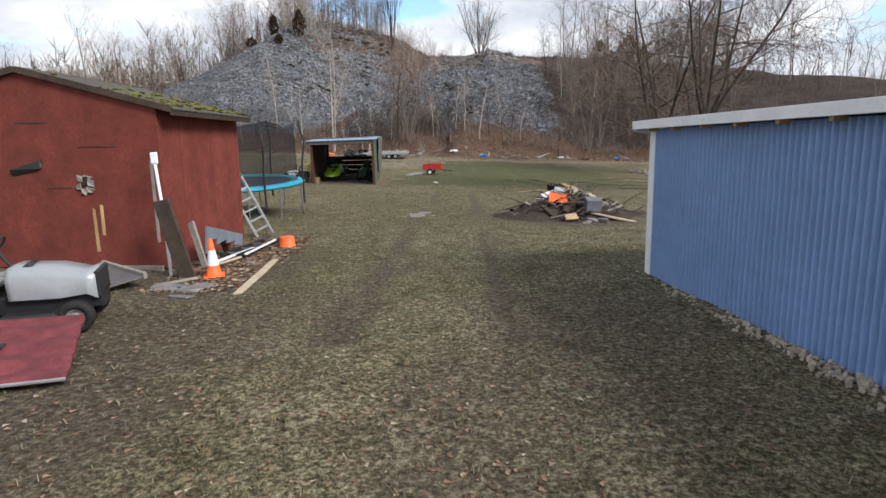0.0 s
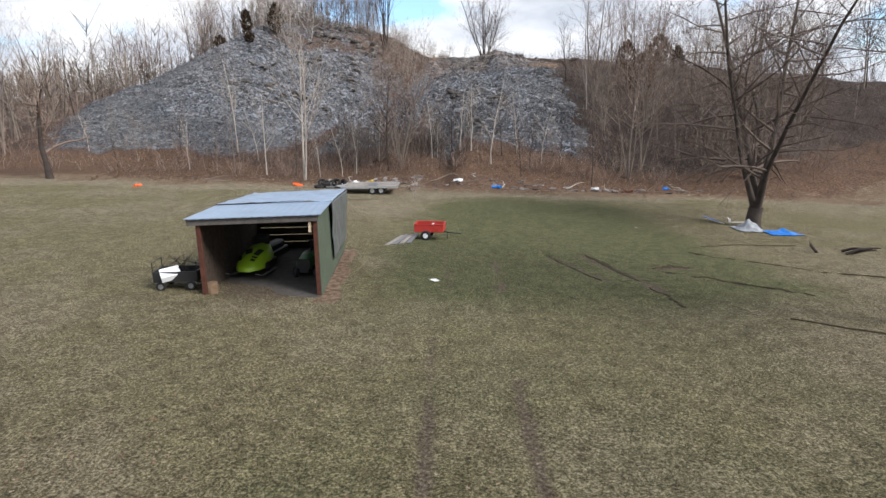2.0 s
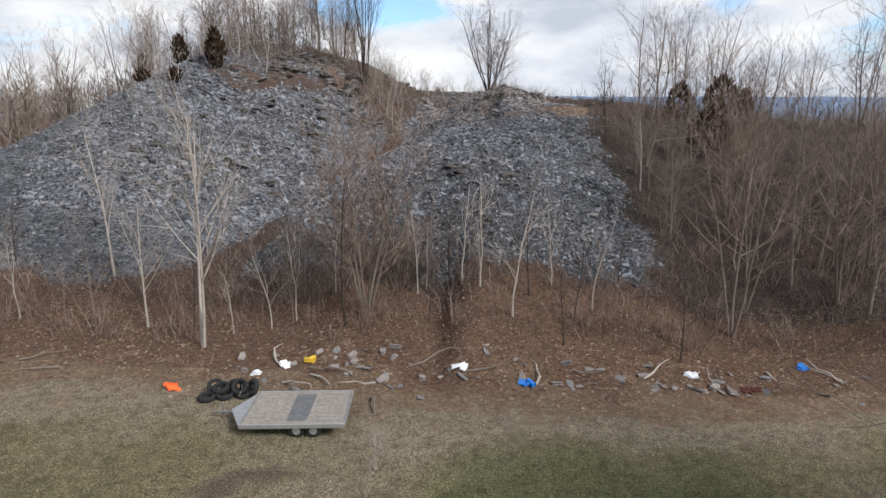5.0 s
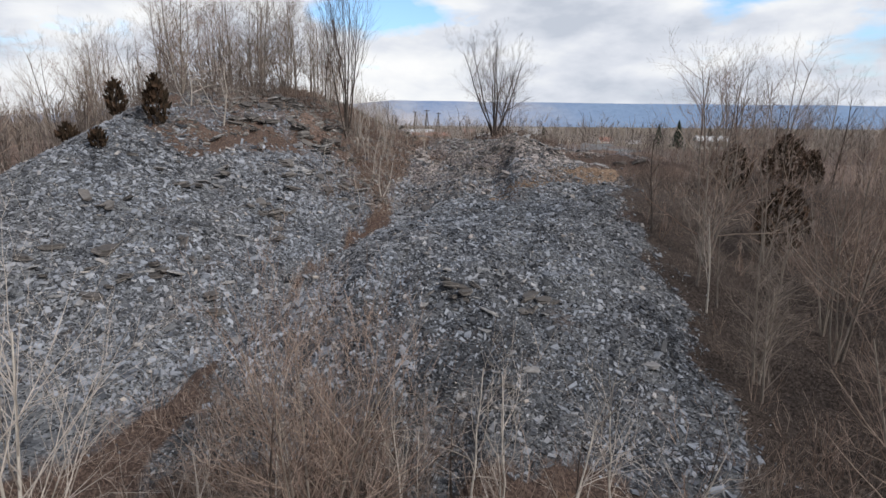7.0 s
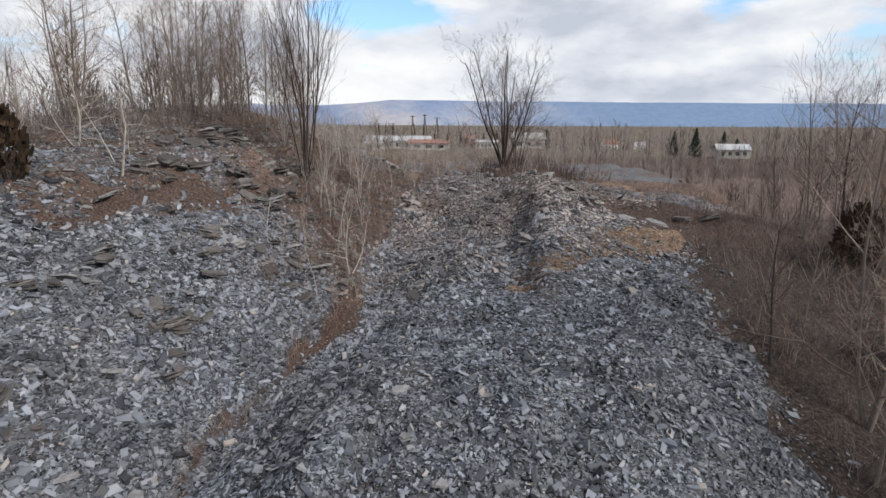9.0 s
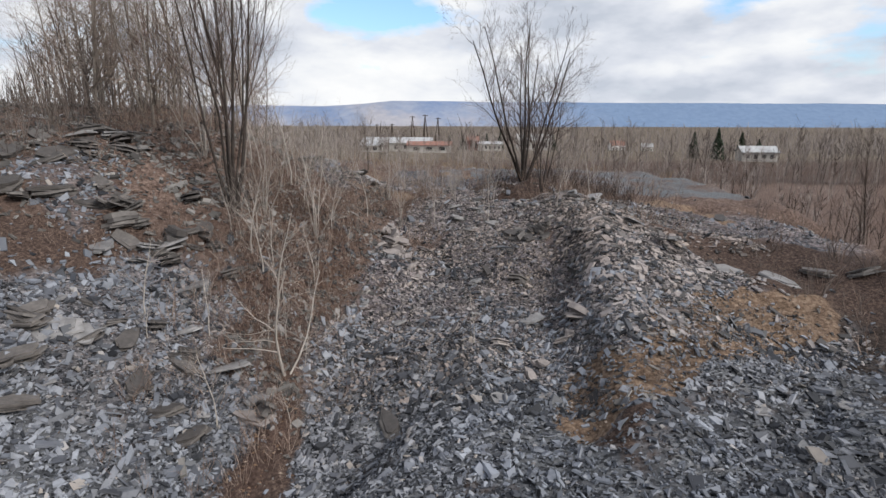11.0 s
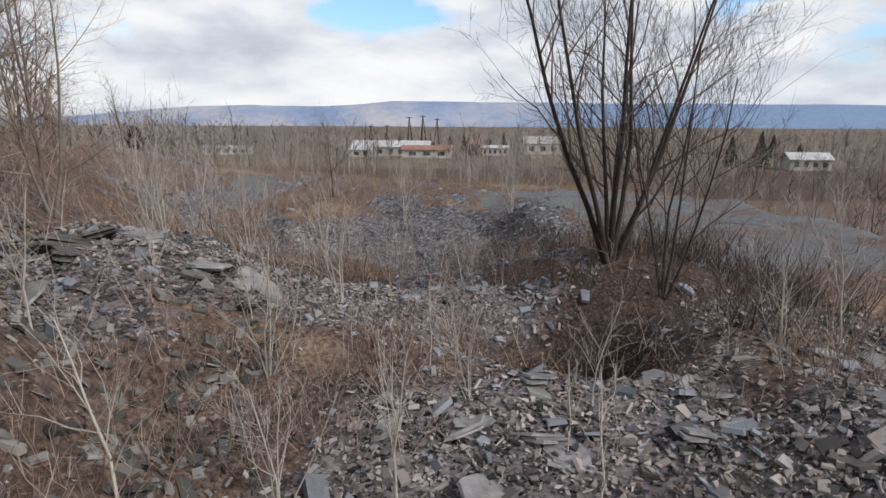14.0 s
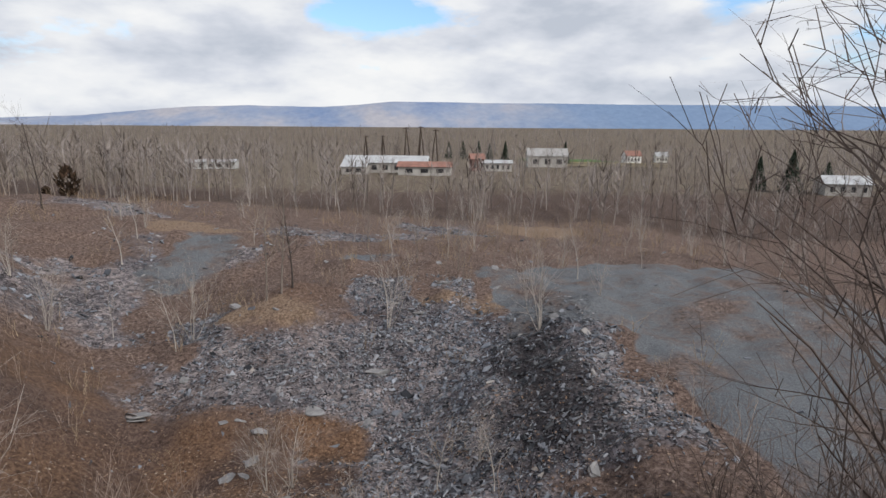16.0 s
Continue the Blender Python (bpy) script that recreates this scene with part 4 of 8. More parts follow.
slate_chips("slate_scree", 9500, 0.125, 24, (-7, 14, 60, 92), "thin slate plates heaped on the spur", False, SLATE, None, 0.40)
slate_chips("slate_scree", 16000, 0.09, 11, (-12, 15, 62, 92), "grey broken slate shards heaped on the slopes")
slate_chips("slate_scree", 27000, 0.07, 15, (-11, 13, 66, 90), "small grey slate shards heaped on the slopes", True)
slate_chips("slate_scree", 22000, 0.105, 12, (-34, 20, 60, 100), "grey broken slate shards heaped on the slopes", True)
slate_chips("slate_scree", 12000, 0.075, 16, (-9, 15, 87, 98.5), "broad thin slate shards heaped by the gully", False, SLATE_GREY)
slate_chips("slate_scree", 12000, 0.075, 19, (-9, 14, 97.5, 111), "thin slate shards on the quarry lip", False, SLATE_GREY)
slate_chips("slate_scree", 26000, 0.052, 17, (-9, 13, 88, 110), "small thin slate shards heaped by the gully", True, SLATE_GREY)
slate_chips("slate_scree", 9500, 0.13, 18, (-24, -2.5, 84, 110), "broad weathered slate flakes on the hill", False, SLATE_BROWN, brown_ground)
slate_chips("slate_scree", 2000, 0.09, 20, (4.5, 16, 84, 112), "weathered slate flakes on the dry ledge", False, SLATE_BROWN, lambda c, x, y: np.maximum(ledge_ground(c, x, y), 0.4 * c["soil"] * (y > 98)))
slate_chips("slate_scree", 4200, 0.12, 22, (6, 15, 88, 100), "long thin slate plates sliding down the flank", False, SLATE_GREY, lambda c, x, y: np.clip(c["slate"] - c["dark"] - c["tan"], 0, 1), 0.24, 1.35)
slate_chips("slate_scree", 5200, 0.10, 21, (-8, 9, 63, 137), "dark slate shards, part painted shade, in the hollows", False, SLATE_DARK, dark_only)
slate_chips("slate_scree", 17000, 0.10, 13, (-17, 12, 112, 146), "grey broken slate shards in the quarry bank", True)
slate_chips("slate_scree", 4200, 0.16, 14, (-34, 26, 100, 182), "large slate waste on the old quarry floor")


def slab_mesh(seed, mat, flat=0.22, layers=3):
    """A split block of slate: thin ragged sheets, each slid and turned a little on the last."""
    rng = random.Random(seed)
    bm = bmesh.new()
    z = 0.0
    outline = []
    a = rng.uniform(0, 6.28)
    for i in range(6):
        a += rng.uniform(0.6, 1.5)
        outline.append((a, rng.uniform(0.34, 0.62)))
    total = a + 0.8 - outline[0][0]
    outline = [((b - outline[0][0]) * 2 * math.pi / total, r) for b, r in outline]
    for k in range(layers):
        h = flat / layers * rng.uniform(0.5, 1.5)
        grow_k = rng.uniform(0.72, 1.05)
        ox, oy, tip = rng.uniform(-0.16, 0.16), rng.uniform(-0.12, 0.12), (rng.uniform(-0.09, 0.09), rng.uniform(-0.09, 0.09))
        ring = []
        for b, r in outline:
            for e in ((0.0,) if rng.random() < 0.6 else (0.0, 0.35)):
                q = r * grow_k * rng.uniform(0.84, 1.08)
                ring.append((ox + q * math.cos(b + e) * 1.45, oy + q * math.sin(b + e) * 0.75))
        n = len(ring)
        lo = [bm.verts.new((x, y, z - 0.015 + tip[0] * x + tip[1] * y)) for x, y in ring]
        hi = [bm.verts.new((x * 0.96 + rng.uniform(-0.025, 0.025), y * 0.96 + rng.uniform(-0.02, 0.02), z + h + tip[0] * x + tip[1] * y + rng.uniform(-0.008, 0.008))) for x, y in ring]
        for i in range(n):
            bm.faces.new((lo[i], lo[(i + 1) % n], hi[(i + 1) % n], hi[i]))
        bm.faces.new(hi)
        bm.faces.new(lo[::-1])
        z += h
    bmesh.ops.recalc_face_normals(bm, faces=bm.faces)
    me = bpy.data.meshes.new("slab")
    bm.to_mesh(me)
    bm.free()
    me.materials.append(mat)
    return me


SLABS = [slab_mesh(k, SLAB, 0.08 + 0.03 * (k % 3), 2 + k % 3) for k in range(6)]
DARKS = [slab_mesh(20 + k, SLAB_DARK, 0.24, 5) for k in range(4)]
PALES = [slab_mesh(40 + k, SLAB_PALE, 0.34, 5) for k in range(3)]


def slab(me, x, y, size, label, tilt=None, name="slate_slab", lift=0.0, group="slabs on the tips"):
    ob = new(name, me)
    rx, ry = tilt if tilt else (random.uniform(-14, 22), random.uniform(-16, 16))
    ob.matrix_world = pose(x, y, float(ground(x, y)) - 0.05 * size + lift, rx, ry, random.uniform(0, 360)) @ Matrix.Scale(size, 4)
    return tagged(ob, label, "rock", group)


random.seed(5)
for x, y, s in [(-12.1, 74.3, 0.9), (-10.2, 70.4, 1.0), (-15.0, 81.8, 0.9), (-11.2, 87.0, 1.3), (2, 75.5, 0.6), (7.7, 75.7, 0.6), (-8, 88.6, 1.1), (-6.5, 88, 1.3), (-8.6, 90.5, 1.2), (-10.0, 92.0, 1.1), (9.5, 97.3, 1.0),
                (6.8, 95.6, 0.7), (-5.0, 106.4, 1.0), (-3.7, 106.6, 1.1), (-6.6, 106.8, 1.2), (-13.2, 131.2, 1.0), (-2.3, 135.1, 0.9), (-7.2, 130.6, 0.8), (-5, 131.6, 0.8), (12.5, 93.2, 1.2), (10.5, 94.6, 1.1), (14.2, 92.6, 1.5)]:
    slab(random.choice(SLABS), x, y, s, "flat grey slate slab lying on the scree")
for x, y, s in [(0.7, 70.6, 1.5), (1.4, 70.3, 1.2), (0.3, 71.2, 1.0), (4.6, 70.2, 1.4), (5.3, 70.0, 1.0), (-12.6, 72.9, 1.7), (-12.0, 72.2, 1.2), (-18.2, 73.2, 1.6), (-11.4, 80.9, 1.5), (-10.9, 81.9, 1.3), (-12.2, 81.6, 1.2), (-12.0, 92.9, 2.0),
                (-14.2, 92.4, 1.8), (-15.4, 94.4, 2.1), (-13.3, 96.0, 1.7), (-10.2, 95.0, 1.6), (-7.4, 91.9, 1.3), (4.3, 97.7, 1.5), (5.0, 97.9, 1.2), (3.7, 98.3, 1.1), (5.5, 97.0, 1.0), (4.7, 97.1, 1.3), (4.0, 97.2, 0.9), (17.4, 92.2, 1.7), (15.8, 92.8, 1.3), (18.9, 107.3, 1.6), (2.6, 107.6, 1.2), (9.5, 101.4, 1.6), (11.2, 104.0, 1.4)]:
    slab(random.choice(DARKS), x, y, s * (0.62 if x > 0 else 0.7), "dark ledge of thick weathered slate", (random.uniform(-6, 26), random.uniform(-14, 14)))
for x, y, s in [(-1.6, 98.2, 1.9), (-1.2, 97.2, 1.1), (-2.0, 97.6, 1.0), (5.6, 90.3, 1.1), (5.0, 89.6, 0.9), (-0.4, 98.4, 0.8), (1.1, 89.9, 0.7), (2.6, 89.4, 0.9), (-5.1, 86.6, 1.3), (-13.4, 131.0, 0.8), (1.9, 75.4, 0.5)]:
    slab(random.choice(PALES), x, y, s * 0.7, "pale weathered block of stone among slate", (random.uniform(10, 45), random.uniform(-20, 20)), "stone_block")
for cx, cy, count, wide, size in [(-11.0, 87.1, 7, 0.7, 0.9), (-16.7, 80.7, 6, 0.9, 0.9), (-11.7, 82.0, 8, 0.9, 0.8), (-15.3, 72.9, 7, 0.8, 1.0), (-16.8, 71.4, 6, 0.8, 0.9), (-16.1, 90.2, 6, 0.9, 1.1), (-8.2, 87.5, 6, 0.8, 0.9), (-12.1, 92.7, 7, 0.9, 1.2),
                                  (-18.5, 100.5, 4, 1.2, 1.2), (-16.4, 97.6, 5, 1.0, 1.4), (-15.2, 94.6, 6, 1.0, 1.3), (-10.4, 91.3, 6, 0.9, 1.0), (-9.2, 92.6, 5, 0.8, 0.9), (-13.6, 75.5, 5, 0.8, 0.8), (-19.8, 76.4, 6, 1.0, 0.9), (-20.8, 71.0, 6, 1.2, 0.9),
                                  (0.9, 70.4, 7, 0.6, 0.8), (4.9, 69.5, 6, 0.6, 0.7), (2.3, 65.4, 6, 0.9, 0.8), (4.9, 97.6, 7, 0.5, 0.9), (-7.5, 105.5, 7, 1.2, 1.0), (-9.0, 103.5, 6, 1.0, 1.1), (-4.6, 106.6, 7, 1.0, 0.8)]:
    for k in range(count):
        x, y = cx + random.gauss(0, wide), cy + random.gauss(0, wide * 0.7)
        slab(random.choice(DARKS + SLABS[:1]), x, y, size * random.uniform(0.45, 1.0), "dark ledge of thick weathered slate", (random.uniform(-14, 34), random.uniform(-24, 24)), "slate_slab", random.uniform(-0.04, 0.08))
PALE_BLOCKS = [slab_mesh(70 + k, SLAB_PALE, 0.42, 2 + k % 2) for k in range(4)]
DARK_BLOCKS = [slab_mesh(80 + k, SLAB_DARK, 0.5, 3 + k % 2) for k in range(4)]
for x, y, size, lift, tilt in [(-2.0, 97.6, 0.75, 0.15, (40, 10)), (-1.5, 97.4, 0.62, 0.10, (52, -14)), (-1.7, 98.1, 0.85, 0.35, (46, 4)), (-1.3, 98.0, 0.55, 0.25, (35, 18)), (-2.2, 98.3, 0.55, 0.30, (60, -8)), (-1.1, 97.0, 0.45, 0.05, (30, -20)), (-2.3, 97.1, 0.5, 0.05, (42, 12)), (-1.7, 96.8, 0.6, 0.02, (28, 6)), (-1.9, 98.7, 0.6, 0.30, (20, 12)),
                               (-0.8, 96.0, 0.5, 0.03, (14, 8)), (-0.5, 95.5, 0.42, 0.0, (18, -10)), (5.6, 90.3, 0.75, 0.2, (38, -24)), (5.1, 89.7, 0.5, 0.05, (20, 12)), (3.9, 88.4, 0.55, 0.1, (24, 16)), (3.5, 87.9, 0.45, 0.05, (12, 30))]:
    slab(random.choice(PALE_BLOCKS), x, y, size, "pale cracked block of stone in the outcrop", tilt, "stone_block", lift, "blocks in the outcrops")
for x, y, size, lift, tilt in [(4.6, 97.2, 0.65, 0.05, (44, 8)), (5.2, 97.5, 0.6, 0.1, (22, -18)), (4.2, 97.5, 0.5, 0.05, (54, 20)), (5.7, 97.6, 0.5, 0.1, (18, 24)), (4.9, 96.7, 0.5, 0.0, (60, -16)), (-5.0, 86.7, 0.8, 0.1, (36, 24)), (2.6, 94.6, 0.6, 0.05, (22, 30)), (3.9, 94.0, 0.65, 0.05, (40, -20)), (-8.9, 93.2, 0.9, 0.1, (16, 10)), (-9.8, 92.2, 1.0, 0.1, (10, -12)), (-11.6, 91.9, 1.0, 0.15, (20, 6))]:
    slab(random.choice(DARK_BLOCKS), x, y, size, "dark blocky boulder of slate in the outcrop", tilt, "slate_boulder", lift, "blocks in the outcrops")
for k in range(40):
    x, y = random.uniform(-19, -6.5), random.uniform(79, 99)
    if float(cover(x, y)["rust"]) < 0.4:
        slab(random.choice(DARKS + SLABS[:2]), x, y, random.uniform(0.5, 1.5), "dark ledge of thick weathered slate", (random.uniform(-4, 24), random.uniform(-16, 16)))
for k in range(90):
    x, y = random.uniform(-22, 14), random.uniform(63, 108)
    if float(cover(x, y)["slate"]) > 0.6:
        slab(random.choice(SLABS + DARKS[:1]), x, y, random.uniform(0.35, 0.95), "flat grey slate slab lying on the scree")
for k in range(46):
    x, y = random.uniform(1.2, 11.5), random.uniform(99, 104.5)
    if x > 5 or y < 103:
        slab(random.choice(SLABS), x, y, random.uniform(0.3, 0.85), "flat grey slate slab on the quarry lip", (random.uniform(-8, 26), random.uniform(-14, 18)))
for k in range(40):
    x, y = random.uniform(-14, 12), random.uniform(122, 150)
    slab(random.choice(SLABS), x, y, random.uniform(0.3, 0.8), "flat grey slate slab in the quarry")

# ---- trees and brush ----
tree_kind("maple", BARK_MAPLE, TWIG_MAPLE, seed=3, height=10.5, r=0.19, stems=5, splay=34, top=4, kids=(12, 7, 6, 3), spread=(62, 50, 46, 42), lift=0.04, wander=0.13, droop=0.06, bole=2.7, reach=0.85, low=0.12)
tree_kind("maple_many", BARK_MAPLE, TWIG_MAPLE, seed=8, height=13.0, r=0.36, stems=4, splay=24, top=4, kids=(15, 8, 5, 3), spread=(70, 52, 46, 40), lift=0.015, wander=0.14, droop=0.05, bole=1.0, reach=0.8, low=0.12)
tree_kind("vase", BARK_DARK, TWIG_MAPLE, seed=27, height=11.0, r=0.11, stems=8, splay=18, top=4, kids=(10, 5, 4, 3), spread=(36, 38, 36, 34), lift=0.045, wander=0.12, droop=0.03, reach=0.62, low=0.16)
tree_kind("vase_dark", BARK_DARK, TWIG_DARK, seed=17, height=9, r=0.07, stems=4, splay=24, top=3, kids=(10, 7, 5), spread=(40, 38, 38), lift=0.06, wander=0.12, droop=0.0)
tree_kind("vase_grey", BARK_GREY, TWIG_RED, seed=14, height=9, r=0.075, stems=7, splay=15, top=3, kids=(10, 7, 5), spread=(36, 36, 36), lift=0.05, wander=0.10, droop=0.0)
tree_kind("column", BARK_DARK, TWIG_DARK, seed=15, height=12, r=0.10, stems=7, splay=9, top=3, kids=(8, 5, 4), spread=(19, 24, 28), lift=0.05, wander=0.10, droop=0.0)
tree_kind("open_small", BARK_PALE, TWIG_PALE, seed=18, height=5, r=0.06, stems=2, splay=24, top=3, kids=(9, 5, 3), spread=(58, 46, 42), lift=0.02, wander=0.2, droop=0.0, reach=0.9, low=0.2)
tree_kind("hill_tree", BARK_GREY, TWIG_GREY, seed=16, height=12, r=0.11, top=3, kids=(26, 8, 5), spread=(46, 44, 40), lift=0.04, wander=0.08, droop=0.01, trunk_part=1.0, reach=0.6, low=0.10)
tree_kind("hill_tree_wide", BARK_GREY, TWIG_RED, seed=19, height=12, r=0.12, stems=3, splay=11, top=3, kids=(16, 8, 4), spread=(50, 44, 40), lift=0.04, wander=0.09, droop=0.01, reach=0.66, low=0.12)
tree_kind("slim", BARK_GREY, TWIG_GREY, seed=21, height=10, r=0.075, top=3, kids=(17, 6, 4), spread=(42, 40, 36), lift=0.05, wander=0.07, droop=0.0, trunk_part=1.0, reach=0.66)
tree_kind("slim_dark", BARK_DARK, TWIG_DARK, seed=22, height=10, r=0.085, top=3, kids=(17, 6, 4), spread=(44, 42, 38), lift=0.05, wander=0.08, droop=0.01, trunk_part=1.0, reach=0.66)
tree_kind("forked", BARK_GREY, TWIG_RED, seed=23, height=10, r=0.085, stems=3, splay=12, top=3, kids=(11, 6, 4), spread=(42, 40, 38), lift=0.045, wander=0.09, droop=0.0, reach=0.7)
tree_kind("birch", BARK_PALE, TWIG_PALE, seed=31, height=10, r=0.085, top=3, kids=(12, 5, 3), spread=(38, 40, 38), lift=0.07, wander=0.06, droop=0.0, trunk_part=0.98)
tree_kind("birch_pair", BARK_PALE, TWIG_PALE, seed=32, height=10, r=0.10, stems=2, splay=7, top=3, kids=(14, 6, 4), spread=(38, 40, 38), lift=0.06, wander=0.07, droop=0.0)
tree_kind("sapling", BARK_PALE, TWIG_PALE, seed=41, height=4, r=0.035, top=2, kids=(12, 6), spread=(46, 42), lift=0.05, wander=0.2, droop=0.0, trunk_part=0.98)
tree_kind("sapling_many", BARK_PALE, TWIG_PALE, seed=42, height=4, r=0.032, stems=5, splay=18, top=2, kids=(9, 5), spread=(44, 42), lift=0.05, wander=0.18, droop=0.0)
tree_kind("gnarled", BARK_DARK, TWIG_RED, seed=51, height=7, r=0.20, top=4, kids=(9, 6, 5, 3), spread=(64, 50, 46, 40), lift=0.02, wander=0.22, droop=0.03, trunk_part=0.8)

random.seed(9)
plant("maple", 10.6, 22.6, 11.0, "large bare maple with a dark trunk on the lawn", "maple_tree", "", 40)
plant("maple_many", 15.4, 39.9, 13.5, "large bare maple of several trunks by a blue tarp", "maple_tree", "", 100)
plant("birch_pair", -10.7, 55.0, 11.0, "pair of pale bare birches at the wood's edge", "birch_tree")
plant("birch", -17.6, 60.5, 8.0, "pale bare birch on the slate slope", "birch_tree")
plant("birch", -14.2, 57.0, 6.5, "pale bare birch at the wood's edge", "birch_tree")
plant("vase_grey", -3.6, 57.4, 8.6, "bare grey tree of many stems below the tip", "bare_tree")
plant("slim_dark", -4.5, 56.6, 8.0, "dark slender bare tree below the tip")
plant("forked", 14.6, 57.6, 11.5, "bare forked tree at the wood's edge")
plant("forked", 16.2, 59.6, 10.5, "bare forked tree at the wood's edge")
plant("gnarled", -27.3, 51.0, 8.0, "gnarled bare tree at the edge of the lawn")
plant("gnarled", 24.0, 56.0, 9.0, "gnarled bare tree at the edge of the lawn")
plant("vase", 6.4, 111.2, 10.9, "bare many-stemmed tree on the quarry rim", "bare_tree", "", 75)
plant("column", -8.4, 95.0, 11.8, "upright bare many-stemmed tree on the slate hill", "bare_tree", "", 70)
plant("vase_dark", 7.3, 108.9, 7.6, "dark bare tree leaning over the quarry rim", "bare_tree", "", 200, 0, 0)
for x, y, h, turn in ((-11.8, 106.0, 8.4, 20), (-13.8, 108.5, 9.0, 140), (-12.6, 112.5, 8.8, 260), (-15.6, 104.0, 8.6, 320)):
    plant("hill_tree_wide", x, y, h, "wide bare tree behind the slate hill", "bare_tree", "trees on the hill", turn)
plant("hill_tree_wide", 16.2, 76.2, 11.6, "tall bare tree standing in the brushy flank", "bare_tree", "", 30)
plant("birch", 14.4, 71.8, 5.5, "thin pale tree beside the tip", "bare_tree", "", 120)
for x, y, h, key in [(3.5, 56.6, 6.7, "sapling"), (-8.3, 57.4, 4.2, "sapling"), (-20.2, 56.8, 4.4, "sapling"), (5.7, 55.2, 4, "slim_dark"), (11, 55, 5, "slim_dark"), (13.5, 78.2, 6.6, "slim_dark"), (13.9, 80.1, 5.4, "slim"), (16.8, 81.4, 5.2, "slim"), (20.3, 82.3, 6, "slim"),
                     (15.3, 72.5, 5.5, "slim"), (21.8, 89.9, 9.5, "forked"), (23.5, 89.6, 9.8, "forked"), (25.5, 92, 9.5, "slim_dark"), (27, 88, 10, "forked")]:
    plant(key, x, y, h, "slender bare tree on the brushy flank", "bare_tree", "trees on the flank")
for x, y, h, key in [(-15.5, 106, 11.5, "hill_tree"), (-17.3, 101, 12, "hill_tree"), (-18.6, 104, 12, "hill_tree"), (-16.2, 103.5, 11.5, "hill_tree_wide"), (-14.2, 100.5, 10.5, "hill_tree"), (-13.2, 103.2, 10, "slim"), (-12.2, 99.2, 8.5, "slim"), (-11.6, 102.0, 9, "slim_dark"), (-22.5, 94.1, 12.5, "hill_tree_wide"), (-20.5, 107, 12, "hill_tree"), (-24.5, 112, 12, "hill_tree"), (-26, 99, 11, "hill_tree_wide"), (-29, 118, 12, "hill_tree_wide"),
                     (-33, 124, 12, "hill_tree"), (-31, 108, 12, "hill_tree"), (-10.8, 104.5, 9, "hill_tree"), (-28, 104, 11, "hill_tree"), (-26, 127.5, 15.5, "hill_tree"), (-29.5, 125, 15, "hill_tree_wide"), (-27.5, 133, 14, "hill_tree"), (-33, 131, 15, "hill_tree_wide"), (-36, 127, 14.5, "hill_tree"), (-31, 137, 14, "hill_tree_wide"), (-30, 94, 8, "slim"), (-33, 97, 9, "forked"),
                     (-15.0, 110, 9, "forked"), (-13.0, 107.5, 8.5, "slim"), (-10.5, 97.6, 5.5, "sapling_many"), (-9.6, 98.4, 6.5, "slim"), (-17.2, 97.2, 6, "forked"), (-36, 101, 9, "hill_tree"), (-39, 108, 10, "hill_tree_wide"), (-17.4, 90.3, 3.6, "sapling"), (-24.0, 90.5, 4.5, "sapling_many")]:
    plant(key, x, y, h * (0.84 if y < 115 else 1.0), "bare tree on the crown of the slate hill", "bare_tree", "trees on the hill")
for x, y, h in ((-17.2, 88.9, 5.4), (-20.2, 90.2, 5.2), (-4.7, 88.6, 4.4)):
    plant("open_small", x, y, h, "small pale wide-crowned tree on the slate hill", "bare_tree", "trees on the hill")
for x, y, h, key in [(-5.6, 91.3, 4.0, "sapling"), (-6.4, 92.2, 3.4, "sapling"), (-7.2, 93.4, 3.6, "sapling"), (-4.6, 93.0, 2.6, "sapling"), (-8.0, 97.8, 3.9, "sapling"), (-5.0, 95.6, 4.2, "sapling_many"), (-4.5, 96.6, 2.6, "sapling"), (-6.8, 98.6, 4.6, "sapling"), (-7.4, 96.2, 4.0, "sapling_many"), (-9.0, 99.5, 4.5, "sapling"), (-3.2, 99.3, 3.2, "sapling"), (-9.6, 116.9, 5.4, "sapling_many"), (-5.8, 105.8, 1.9, "sapling_many"),
                     (-7.0, 112, 3, "sapling"), (-9.2, 141.7, 7.3, "slim"), (-8.6, 142.2, 6.6, "slim_dark"), (-10.0, 141.2, 6.8, "slim"), (-3.6, 156.5, 3.0, "sapling_many"), (-35.2, 158.2, 8.6, "slim_dark"), (6.4, 99.0, 2.4, "sapling"), (3.0, 99.8, 2.6, "sapling"), (9.4, 104.5, 3.4, "sapling"), (0.2, 100.4, 3.0, "sapling"), (1.7, 89.0, 1.8, "sapling")]:
    plant(key, x, y, h, "thin pale sapling among slate and brush", "sapling", "saplings on the rim")
for k in range(46):
    x, y = random.uniform(-11, 11), random.uniform(98, 128)
    if y < 101 and x > 1 or (1 < x < 6.5 and 103 < y < 109) or (4.5 < x < 11 and 107.5 < y < 118):
        continue
    plant(random.choice(["sapling", "sapling_many"]), x, y, random.uniform(1.6, 3.4), "thin pale sapling among slate and brush", "sapling", "saplings on the rim")
for k in range(18):
    x, y = random.uniform(-9.5, -3.6), random.uniform(86, 101)
    plant("sapling", x, y, random.uniform(1.3, 3.2), "thin pale sapling among slate and brush", "sapling", "saplings on the rim")
for k in range(70):
    x, y = random.uniform(-30, 26), random.uniform(136, 190)
    plant(random.choice(["sapling", "sapling_many", "slim"]), x, y, random.uniform(2.0, 4.6), "thin bare sapling on the old quarry floor", "sapling", "saplings in the quarry")
